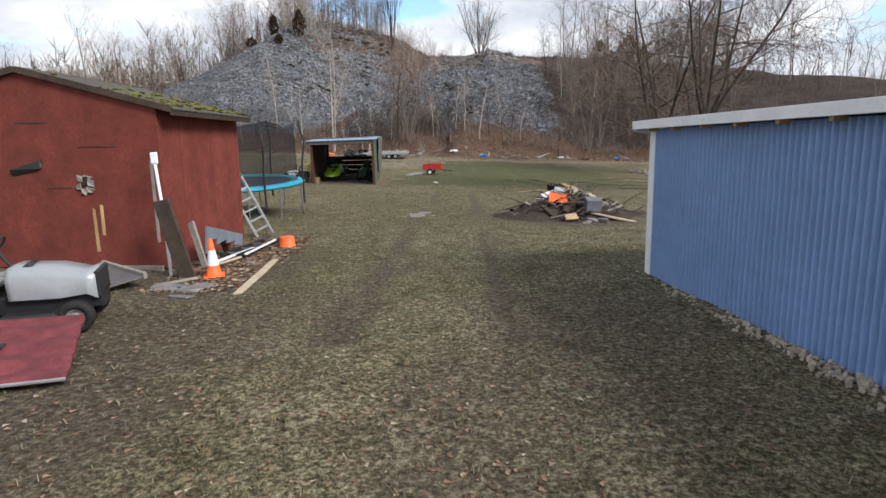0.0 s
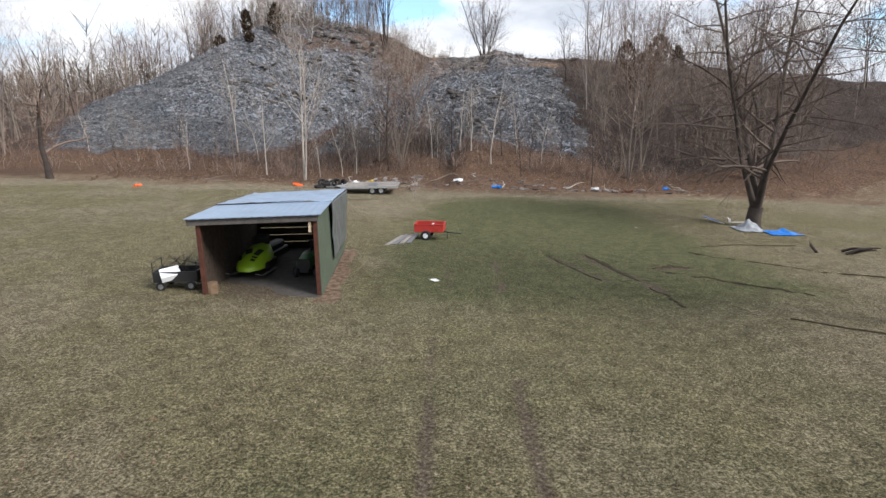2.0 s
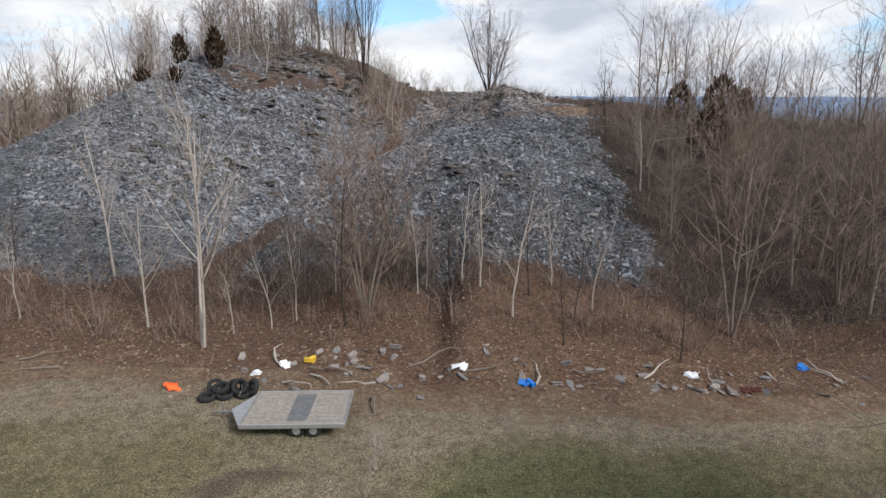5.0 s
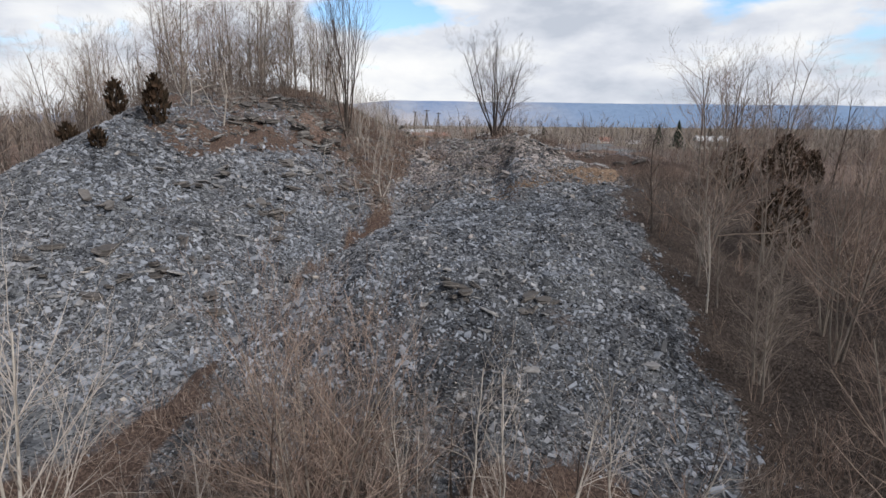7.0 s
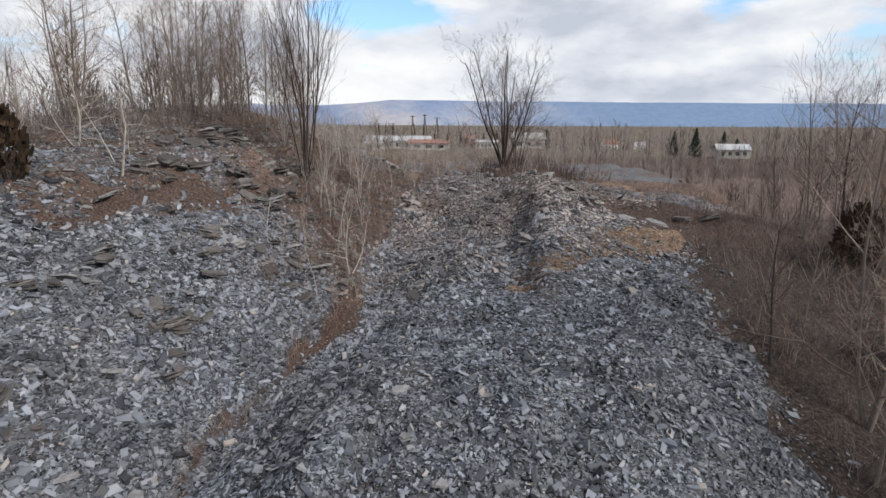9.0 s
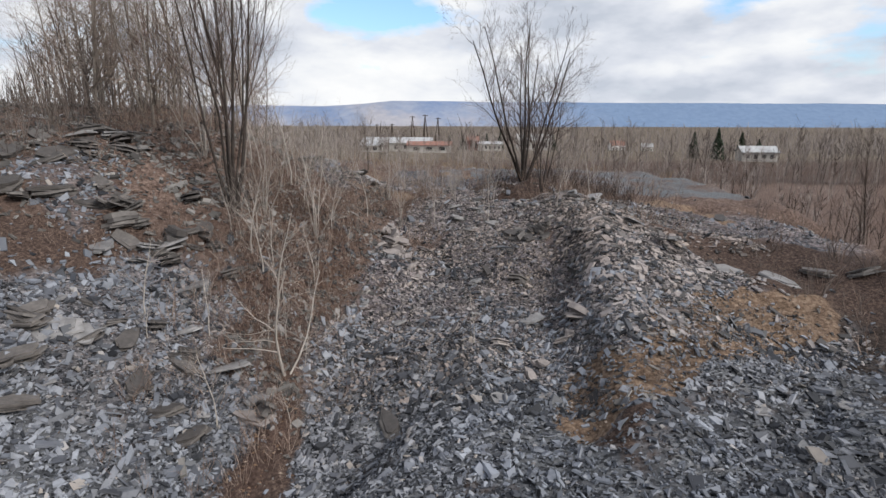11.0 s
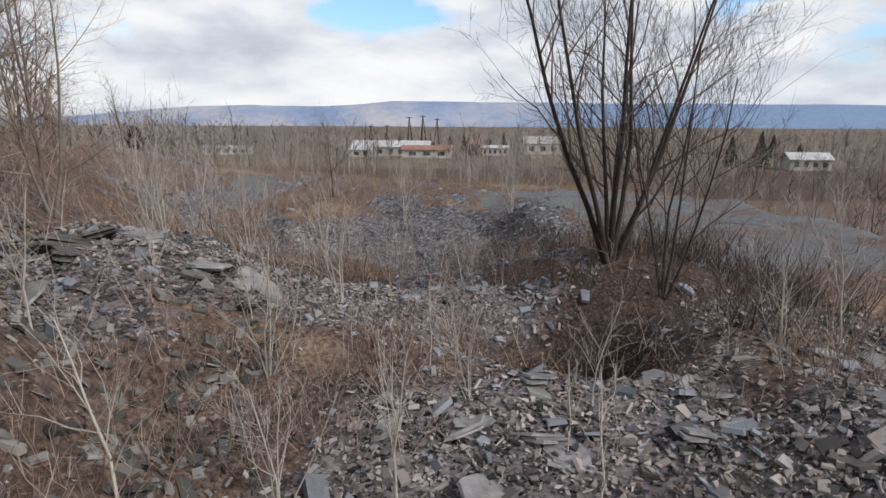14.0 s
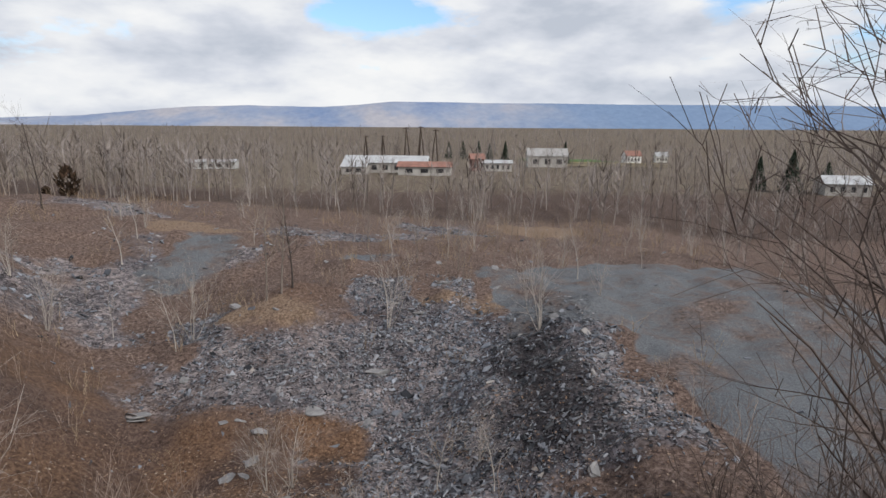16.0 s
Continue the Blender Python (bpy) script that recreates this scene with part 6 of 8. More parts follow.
def blue_shed():
    """Far corner at the origin; the long wall runs along -y, the shed lies on +x."""
    t = thing("blue_shed", pose(2.90, 6.6, 1.02, -3.1, 0, 7), "blue corrugated metal shed with white trim", "shed")
    ln, h, w, tilt = 8.0, 1.92, 2.6, 0.0
    bm = bmesh.new()
    n = 840
    prof = [(0.026 * math.sin(2 * math.pi * k / 8), -0.06 - (ln - 0.06) * k / n) for k in range(n + 1)]
    for z0, z1 in ((0.0, 1.42), (1.40, h)):
        lo = [bm.verts.new((x - (0.004 if z0 > 1 else 0), y, z0 + 0.03 * math.sin(y * 0.9) * (z0 > 1))) for x, y in prof]
        hi = [bm.verts.new((x - (0.004 if z0 > 1 else 0), y, z1 - (tilt * y if z0 > 1 else 0))) for x, y in prof]
        for k in range(n):
            bm.faces.new((lo[k], lo[k + 1], hi[k + 1], hi[k]))
    part("wall", bm, BLUE_METAL, t, "blue corrugated sheet wall", True)
    bm = bmesh.new()
    m = 240
    lo = [bm.verts.new((0.06 + (w - 0.06) * k / m, 0.016 * math.sin(2 * math.pi * k / 8), 0.06)) for k in range(m + 1)]
    hi = [bm.verts.new((v.co.x, v.co.y, h - 0.1 * v.co.x)) for v in lo]
    for k in range(m):
        bm.faces.new((lo[k], lo[k + 1], hi[k + 1], hi[k]))
    part("end_wall", bm, BLUE_METAL, t, "", True)
    boxed("inner_frame", DARK_WOOD, t, pose(w / 2 + 0.04, -ln / 2 - 0.05, -0.1), w - 0.1, ln - 0.2, h - 0.42)
    bm = bmesh.new()
    box(bm, pose(-0.022, -0.045, 0), 0.012, 0.12, h - 0.02, 0.003)
    box(bm, pose(0.03, 0.022, 0), 0.12, 0.012, h - 0.02, 0.003)
    part("corner_trim", bm, WHITE_PAINT, t, "white corner trim")

    def pitched(ob, fall):
        for v in ob.data.vertices:
            v.co.z -= tilt * v.co.y + fall * (v.co.x + 0.2)
        return ob

    pitched(boxed("roof", ROOF_METAL, t, pose(w / 2, -ln / 2 + 0.12, h + 0.085), w + 0.26, ln + 0.26, 0.02), 0.16)
    pitched(boxed("fascia", WHITE_PAINT, t, pose(-0.145, -ln / 2 + 0.13, h + 0.01), 0.025, ln + 0.30, 0.105, 0.004, "white fascia board"), 0.0)
    pitched(boxed("barge_board", WHITE_PAINT, t, pose(w / 2, 0.265, h - 0.01), w + 0.25, 0.022, 0.10, 0.004), 0.16)
    for k in range(14):
        pitched(boxed("rafter_tail", RAW_WOOD, t, pose(-0.07, -0.12 - k * 0.58, h - 0.025), 0.13, 0.045, 0.09, 0.003, "raw yellow timber rafter end"), 0.0)
    pitched(boxed("soffit", DARK_WOOD, t, pose(-0.07, -ln / 2, h + 0.07), 0.13, ln, 0.01), 0.0)
    rng = np.random.default_rng(6)
    bm = bmesh.new()
    for k in range(900):
        s = rng.uniform(0.012, 0.035)
        box(bm, pose(rng.normal() * 0.06 - 0.12, -rng.uniform(-0.2, ln), 0.02 + rng.uniform(0, 0.02), *rng.uniform(0, 180, 3)), s * 1.5, s, s, 0, s * 0.2)
    g = part("gravel_strip", bm, CONCRETE, t, "pale pebble strip along the wall")


def trampoline():
    cx, cy, r = -5.42, 14.35, 1.78
    z = 0.62
    t = thing("trampoline", pose(cx, cy, z), "round trampoline with a teal pad and black safety net", "trampoline")
    rim = 0.88

    def ring(rad, zz, n=48):
        return [(rad * math.cos(2 * math.pi * k / n), rad * math.sin(2 * math.pi * k / n), zz) for k in range(n + 1)]

    bm = bmesh.new()
    tube(bm, ring(r - 0.03, rim - 0.05), 0.025, 8, False)
    part("frame_ring", bm, STEEL, t)
    bm = bmesh.new()
    lathe(bm, pose(0, 0, rim), [(r - 0.27, -0.015), (r - 0.26, 0.02), (r - 0.13, 0.035), (r + 0.01, 0.02), (r + 0.035, -0.04), (r + 0.03, -0.085), (r + 0.01, -0.06)], 56)
    for v in bm.verts:
        v.co += Vector((0, 0, 0.010 * ball(v.co * 6)))
    part("pad", bm, TEAL, t, "faded teal safety pad", True)
    bm = bmesh.new()
    rr = lathe(bm, pose(0, 0, rim - 0.02), [(r - 0.24, 0), (r - 0.7, -0.035), (0.4, -0.05), (0.01, -0.05)], 40)
    part("mat", bm, MAT_BLACK, t, "dark woven jumping mat", True)
    for k in range(6):
        a = radians(14 + k * 60)
        c, s = math.cos(a), math.sin(a)
        sx, sy = -s * 0.42, c * 0.42
        for e in (-1, 1):
            bm = bmesh.new()
            tube(bm, [((r - 0.03) * c + sx * e, (r - 0.03) * s + sy * e, rim - 0.06), ((r - 0.02) * c + sx * e, (r - 0.02) * s + sy * e, 0.10), ((r - 0.02) * c + sx * e * 0.85, (r - 0.02) * s + sy * e * 0.85, 0.0)], 0.021, 8)
            part("leg", bm, STEEL, t, "galvanised steel leg")
        bm = bmesh.new()
        px, py = (r + 0.03) * c, (r + 0.03) * s
        tube(bm, [(px, py, 0.25), (px, py, 1.3), (px * 1.05, py * 1.05, 1.9), (px * 1.0, py * 1.0, 2.2), (px * 0.985, py * 0.985, 2.45)], 0.026, 8)
        part("net_pole", bm, BLACK, t, "black foam-sleeved net pole")
    bm = bmesh.new()
    n, rows = 72, 8
    grid = []
    for j in range(rows + 1):
        f = j / rows
        ringv = []
        for k in range(n):
            a = 2 * math.pi * k / n
            near = abs(((math.degrees(a) - 14 + 30) % 60) - 30) / 30
            rad = (r - 0.10) - 0.10 * f * near + 0.02 * math.sin(k * 1.7)
            ringv.append(bm.verts.new((rad * math.cos(a), rad * math.sin(a), rim + f * (1.52 - 0.16 * near ** 1.5))))
        grid.append(ringv)
    for j in range(rows):
        for k in range(n):
            bm.faces.new((grid[j][k], grid[j][(k + 1) % n], grid[j + 1][(k + 1) % n], grid[j + 1][k]))
    top_edge = [v.co.copy() for v in grid[-1]] + [grid[-1][0].co.copy()]
    part("net", bm, NET, t, "see-through black net", True)
    bm = bmesh.new()
    tube(bm, top_edge, 0.012, 5, False)
    part("net_hem", bm, BLACK, t)


def wheel(parent, m, r, wd, rim_mat, rim_part=0.55, name="wheel"):
    """A wheel whose axle is the local x axis."""
    h = thing_part(name, m, parent)
    bm = bmesh.new()
    lathe(bm, pose(0, 0, 0, 0, 90, 0), [(r * rim_part, -wd * 0.42), (r * 0.86, -wd * 0.5), (r * 0.98, -wd * 0.34), (r, 0), (r * 0.98, wd * 0.34), (r * 0.86, wd * 0.5), (r * rim_part, wd * 0.42), (r * rim_part, -wd * 0.42)], 22)
    part("tyre", bm, RUBBER, h, "", True)
    bm = bmesh.new()
    rings = lathe(bm, pose(0, 0, 0, 0, 90, 0), [(r * 0.10, -wd * 0.40), (r * 0.12, -wd * 0.30), (r * rim_part * 0.8, -wd * 0.18), (r * rim_part, -wd * 0.40), (r * rim_part, wd * 0.40), (r * rim_part * 0.8, wd * 0.18), (r * 0.12, wd * 0.30), (r * 0.10, wd * 0.40)], 18)
    bm.faces.new(rings[0][::-1])
    bm.faces.new(rings[-1])
    part("rim", bm, rim_mat, h, "", True)
    return h


def thing_part(name, m, parent):
    ob = new(name)
    ob.parent = parent
    ob.matrix_local = m
    return ob


def machine_shed():
    """Front right post at the origin, front along -x, depth along +y."""
    x0, y0 = -3.05, 25.25
    t = thing("machine_shed", pose(x0, y0, gz0(-4, 26) - 0.02, 0, 0, 4.0), "open-fronted lean-to shed with a metal roof and tarp", "shed")
    w, d, h = 2.84, 5.4, 2.0
    for x, y, hh in ((0, 0, h - 0.10), (-w, 0, h - 0.12), (-w, d, h - 0.22), (0, d, h - 0.18)):
        boxed("post", RUST_RED, t, pose(x - 0.05 if x == 0 else x + 0.05, y + 0.06, 0), 0.10, 0.10, hh, 0.006, "red-brown timber post")
    boxed("beam", plain("grey_beam", (0.10, 0.092, 0.088), 0.9, 0, 0.35, 7, 0.2, 0.4), t, pose(-w / 2 - 0.06, -0.05, h - 0.10, 0, -0.9, 0), w + 0.22, 0.05, 0.16, 0.006, "grey front beam")
    bm = bmesh.new()
    sheet(bm, [(-w - 0.2, -0.14, h + 0.055), (0.12, -0.14, h + 0.105), (0.12, 2.05, h + 0.10), (-w - 0.1, 2.05, h + 0.06)], 66, 2, 0.02, lambda u, v: 0.003 * math.sin(u * 66 * math.pi / 2))
    part("metal_roof", bm, ROOF_METAL, t, "pale blue-grey ribbed metal roof")
    bm = bmesh.new()
    sheet(bm, [(-w - 0.1, 1.95, h + 0.07), (0.13, 1.95, h + 0.11), (0.14, d + 0.1, h - 0.02), (-w + 0.02, d + 0.1, h - 0.09)], 30, 30, 0.012, lambda u, v: 0.035 * ball((u * 7, v * 9, 1)) + 0.02 * ball((u * 18, v * 16, 4)) + 0.015)
    part("roof_tarp", bm, ROOF_TARP, t, "wrinkled grey tarp over the roof", True)
    bm = bmesh.new()
    sheet(bm, [(-w - 0.1, 1.88, h + 0.082), (-w * 0.22, 1.98, h + 0.115), (-w * 0.22, 2.06, h + 0.125), (-w - 0.1, 1.94, h + 0.092)], 24, 2, 0.01, lambda u, v: 0.02 * ball((u * 9, v * 3, 2)))
    part("tarp_fold", bm, BLACK, t, "dark loose fold at the tarp's edge", True)
    bm = bmesh.new()
    sheet(bm, [(0.02, 0.02, 0.03), (0.02, d - 0.05, 0.03), (0.02, d - 0.05, h - 0.08), (0.02, 0.02, h + 0.04)], 88, 1, 0.012, lambda u, v: 0.008 * math.sin(u * 88 * math.pi / 2))
    part("side_panel", bm, GREEN_METAL, t, "grey-green metal side panel")
    bm = bmesh.new()
    sheet(bm, [(0.06, 2.2, 0.42), (0.06, d + 0.05, 0.34), (0.15, d + 0.1, h - 0.04), (0.12, 1.9, h + 0.09)], 26, 26, 0.01, lambda u, v: 0.02 + 0.045 * ball((u * 9, v * 3, 7)) * (1.2 - v) + 0.02 * ball((u * 22, v * 8, 3)))
    part("side_tarp", bm, TARP_GREY, t, "torn grey tarp hanging down the side", True)
    for k in range(13):
        boxed("wall_board", DARK_WOOD, t, pose(-w - 0.01, 0.22 + k * (d - 0.2) / 13 + 0.2, 0), 0.025, (d - 0.2) / 13 - 0.012, h - 0.05 - 0.012 * k)
    for k in range(4):
        boxed("back_board", DARK_WOOD, t, pose(-w / 2, d, 0.05 + k * 0.24), w, 0.025, 0.22)
    boxed("floor_slab", plain("dusty_floor", (0.075, 0.068, 0.064), 0.95, 0, 0.35, 5), t, pose(-w / 2, d / 2 - 0.1, -0.10), w, d + 0.3, 0.16, 0.02)
    boxed("hinge", PALE_WOOD, t, pose(-0.16, -0.02, h - 0.35), 0.06, 0.03, 0.25, 0, "", 0.01)
    boxed("floor_plank", DARK_WOOD, t, pose(-1.75, -0.1, 0.065, 0, 0, 70), 0.95, 0.09, 0.025)


def snowmobile():
    t = thing("snowmobile", pose(-5.25, 27.85, gz0(-4, 26) + 0.10, 0, 0, 172) @ Matrix.Scale(0.86, 4), "lime green snowmobile with black decals, parked facing out", "snowmobile")
    bm = bmesh.new()
    prof = [(0.16, 1.42, 0.30), (0.34, 1.25, 0.44), (0.46, 0.90, 0.60), (0.47, 0.45, 0.76), (0.40, 0.10, 0.84), (0.30, -0.1, 0.80)]
    rings = []
    for wd, y, z in prof:
        rings.append([bm.verts.new((x * wd, y, zz)) for x, zz in ((-1, 0.20), (-1.02, z * 0.62), (-0.72, z * 0.93), (0, z), (0.72, z * 0.93), (1.02, z * 0.62), (1, 0.20))])
    for a, b in zip(rings, rings[1:]):
        for k in range(6):
            bm.faces.new((a[k], a[k + 1], b[k + 1], b[k]))
    bm.faces.new(rings[0])
    bm.faces.new(rings[-1][::-1])
    bmesh.ops.recalc_face_normals(bm, faces=bm.faces)
    hood = part("hood", bm, LIME, t, "lime green hood", True)
    for x, y, z, sx, sy, tilt in ((-0.19, 0.72, 0.655, 0.20, 0.34, 17), (0.16, 0.66, 0.665, 0.22, 0.30, 17), (-0.17, 1.12, 0.50, 0.14, 0.10, 26), (-0.17, 0.98, 0.56, 0.18, 0.07, 22), (0.30, 1.0, 0.52, 0.08, 0.26, 22)):
        boxed("decal", BLACK, hood, pose(x, y, z + 0.012, -tilt, 12 if x > 0 else -12, 18 if x > 0 else -8), sx, sy, 0.008, 0.002)
    bm = bmesh.new()
    sheet(bm, [(-0.30, 0.12, 0.82), (0.30, 0.12, 0.82), (0.22, -0.12, 1.10), (-0.22, -0.12, 1.10)], 8, 6, 0.008, lambda u, v: 0.06 * math.sin(u * math.pi))
    part("windshield", bm, BLACK, t, "dark tinted windshield", True)
    boxed("seat", BLACK, t, pose(0, -0.75, 0.42), 0.36, 1.2, 0.26, 0.06)
    boxed("tunnel", BLACK, t, pose(0, -0.7, 0.16), 0.44, 1.7, 0.28, 0.04)
    bm = bmesh.new()
    tube(bm, [(-0.36, 0.02, 0.98), (-0.15, 0.08, 1.0), (0.15, 0.08, 1.0), (0.36, 0.02, 0.98)], 0.016)
    part("handlebar", bm, BLACK, t)
    for s in (-1, 1):
        bm = bmesh.new()
        sheet(bm, [(s * 0.50 - 0.07, 0.15, 0.05), (s * 0.50 + 0.07, 0.15, 0.05), (s * 0.50 + 0.05, 1.55, 0.05), (s * 0.50 - 0.05, 1.55, 0.05)], 2, 12, 0.02, lambda u, v: 0.20 * max(0, v - 0.72) ** 1.2 * 3)
        part("ski", bm, STEEL, t)
        bm = bmesh.new()
        tube(bm, [(s * 0.50, 0.75, 0.07), (s * 0.46, 0.72, 0.36), (s * 0.26, 0.70, 0.42)], 0.03)
        part("strut", bm, BLACK, t)
        boxed("side_pod", BLACK, t, pose(s * 0.42, 0.45, 0.14), 0.12, 0.9, 0.24, 0.03)


def lawn_tractor(x, y, z, turn, hood_mat, label, name, size=1.0):
    t = thing(name, pose(x, y, z, 0, 0, turn) @ Matrix.Scale(size, 4), label, "lawn tractor")
    bm = bmesh.new()
    rings = []
    for yy, w, lo, hi in ((0.62, 0.24, 0.42, 0.68), (0.74, 0.25, 0.36, 0.71), (0.35, 0.26, 0.40, 0.76), (-0.10, 0.27, 0.42, 0.80), (-0.16, 0.26, 0.42, 0.78)):
        rings.append((yy, w, lo, hi))
    rings.sort()
    vs = [[bm.verts.new((sx * w, yy, zz)) for sx, zz in ((-1, lo), (-1.03, hi * 0.86), (-0.8, hi * 0.98), (0, hi), (0.8, hi * 0.98), (1.03, hi * 0.86), (1, lo))] for yy, w, lo, hi in rings]
    for a, b in zip(vs, vs[1:]):
        for k in range(6):
            bm.faces.new((a[k], a[k + 1], b[k + 1], b[k]))
    bm.faces.new(vs[0])
    bm.faces.new(vs[-1][::-1])
    bmesh.ops.recalc_face_normals(bm, faces=bm.faces)
    hood = part("hood", bm, hood_mat, t, "", True)
    for k in range(7):
        boxed("louvre", BLACK, hood, pose(-0.16 + k * 0.05, 0.05, 0.797 - 0.004 * abs(k - 3)), 0.02, 0.10, 0.006)
    boxed("grille", BLACK, t, pose(0, 0.75, 0.36), 0.48, 0.05, 0.33, 0.02)
    boxed("chassis", BLACK, t, pose(0, 0.1, 0.22), 0.34, 1.35, 0.22, 0.02)
    boxed("fender", hood_mat, t, pose(0, -0.62, 0.52), 0.92, 0.62, 0.10, 0.03)
    boxed("seat", BLACK, t, pose(0, -0.62, 0.64), 0.42, 0.42, 0.10, 0.03)
    boxed("seat_back", BLACK, t, pose(0, -0.80, 0.70, -8), 0.42, 0.10, 0.34, 0.03)
    boxed("deck", BLACK, t, pose(0, 0.05, 0.12), 0.95, 0.6, 0.16, 0.04)
    bm = bmesh.new()
    tube(bm, [(0, -0.12, 0.70), (0, -0.28, 0.98)], 0.02)
    tube(bm, [(0.17 * math.cos(k * math.pi / 8), -0.29 + 0.10 * math.sin(k * math.pi / 8), 0.99 + 0.14 * math.sin(k * math.pi / 8)) for k in range(17)], 0.014, 6, False)
    part("steering_wheel", bm, BLACK, t)
    for s in (-1, 1):
        wheel(t, pose(s * 0.36, 0.52, 0.19), 0.19, 0.15, ALU)
        wheel(t, pose(s * 0.38, -0.58, 0.26), 0.26, 0.24, ALU)


def red_utility_bed():
    """The red dump bed that stands at the edge of the drive."""
    t = thing("dump_trailer", pose(-2.60, 3.24, gz0(-2.6, 3.24), -2, 0, 11.6) @ Matrix.Scale(0.79, 4), "red utility dump trailer with a worn folded-down tailgate", "trailer")
    bm = bmesh.new()
    sheet(bm, [(-1.40, 0.0, 0.05), (0.0, 0.0, 0.08), (-0.33, 1.38, 0.30), (-1.70, 1.38, 0.30)], 30, 36, 0.03, lambda u, v: 0.016 * math.sin(v * 26) + 0.008 * ball((u * 9, v * 9, 2)))
    part("tailgate", bm, RED_WORN, t, "scuffed red ribbed tailgate")
    boxed("lip", ALU, t, pose(-0.70, -0.01, 0.05, 0, -1.2, 0), 1.40, 0.03, 0.03, 0.005, "scraped metal edge")
    boxed("latch", BLACK, t, pose(-0.95, 0.72, 0.21, 9, 0, 0), 0.20, 0.09, 0.02, 0.006)
    bm = bmesh.new()
    for y in (0.12, 1.38):
        box(bm, pose(-2.5, y, 0.24), 1.5, 0.05, 0.52, 0.01)
    box(bm, pose(-2.5, 0.75, 0.20), 1.5, 1.3, 0.05, 0.01)
    box(bm, pose(-3.25, 0.75, 0.24), 0.05, 1.3, 0.52, 0.01)
    box(bm, pose(-1.76, 1.20, 0.24), 0.05, 0.40, 0.52, 0.01)
    part("bed", bm, RED_PAINT, t)
    for y in (0.0, 1.5):
        wheel(t, pose(-2.6, y, 0.22, 0, 0, 90), 0.22, 0.14, ALU)
    boxed("axle", STEEL, t, pose(-2.6, 0.75, 0.17), 0.06, 1.4, 0.06)
    boxed("support", STEEL, t, pose(-1.8, 0.75, 0.0), 0.05, 0.9, 0.2)


def clutter_by_shed():
    g = "clutter by the red shed"
    z = gz0(-3.5, 9)
    t = thing("traffic_cone", pose(-3.07, 7.11, gz0(-3.07, 7.11), 0, 0, 20) @ Matrix.Scale(0.78, 4), "orange traffic cone with a white collar", "cone", g)
    bm = bmesh.new()
    lathe(bm, pose(0, 0, 0), [(0.17, 0.0), (0.165, 0.03), (0.135, 0.035), (0.105, 0.22)], 20)
    part("lower_cone", bm, ORANGE, t, "", True)
    bm = bmesh.new()
    lathe(bm, pose(0, 0, 0), [(0.105, 0.22), (0.062, 0.50)], 20)
    part("collar", bm, WHITE_PAINT, t, "dirty white collar", True)
    bm = bmesh.new()
    r = lathe(bm, pose(0, 0, 0), [(0.062, 0.50), (0.03, 0.70), (0.028, 0.70)], 20)
    bm.faces.new(r[-1])
    part("tip", bm, ORANGE, t, "", True)
    boxed("foot", ORANGE, t, pose(0, 0, 0), 0.36, 0.36, 0.03, 0.005)
    t = thing("bucket", pose(-2.65, 9.37, gz0(-2.65, 9.37)) @ Matrix.Diagonal((0.95, 0.95, 0.62, 1)), "orange plastic bucket upside down on the grass", "bucket", g)
    bm = bmesh.new()
    r = lathe(bm, pose(0, 0, 0), [(0.155, 0), (0.158, 0.02), (0.145, 0.03), (0.135, 0.27), (0.13, 0.285), (0.02, 0.288)], 24)
    bm.faces.new(r[-1])
    part("body", bm, ORANGE, t, "", True)
    t = thing("downspout", pose(-3.72, 7.18, gz0(-3.72, 7.2), -6, -4, 0), "white pole leaning against the red wall", "pole", g)
    bm = bmesh.new()
    tube(bm, [(0, 0, 0), (0.01, 0.02, 0.9), (0, 0, 1.62)], 0.022)
    part("pole", bm, WHITE_PAINT, t)
    boxed("head", WHITE_PAINT, t, pose(0, 0, 1.6), 0.09, 0.05, 0.16, 0.01)
    for x, y, ln, tilt, turn, mat, wd, lab in ((-3.42, 7.05, 1.15, 14, 88, DARK_WOOD, 0.24, "dark bark slab leaning on the shed"), (-3.45, 7.75, 0.75, 16, 80, GREY_WOOD, 0.10, "grey board leaning on the shed"), (-3.42, 8.6, 0.45, 20, 70, RUST_RED, 0.16, "reddish board leaning on the shed")):
        ob = boxed("leaning_board", mat, None, pose(0, 0, 0), wd, 0.05, ln, 0.012, "", 0.012)
        ob.matrix_world = pose(x, y, gz0(x, y) - 0.02, -tilt * 0.2, -tilt, turn - 90)
        tagged(ob, lab, "board", g)
    t = thing("step_ladder", pose(-3.37, 10.43, gz0(-3.37, 10.43), 23, -6, -65) @ Matrix.Scale(0.66, 4), "folded aluminium step ladder leaning on the shed", "ladder", g)
    for s in (-1, 1):
        boxed("rail", ALU, t, pose(0, s * 0.24, 0), 0.09, 0.045, 1.95, 0.004)
        boxed("rear_rail", ALU, t, pose(-0.12, s * 0.20, 0.05), 0.05, 0.035, 1.85, 0.003)
    for k in range(5):
        boxed("tread", ALU, t, pose(0.0, 0, 0.26 + k * 0.32), 0.11, 0.46, 0.05, 0.004)
    boxed("top_cap", GREEN_PAINT, t, pose(-0.03, 0, 1.92), 0.22, 0.56, 0.09, 0.01, "green plastic top cap")
    ob = boxed("fallen_plank", PALE_WOOD, None, pose(0, 0, 0), 2.15, 0.10, 0.035, 0.004)
    ob.matrix_world = pose(-2.41, 7.04, gz0(-2.41, 7.04) + 0.01, 0, 3.1, 94.7)
    tagged(ob, "pale plank lying in the grass", "plank", g)
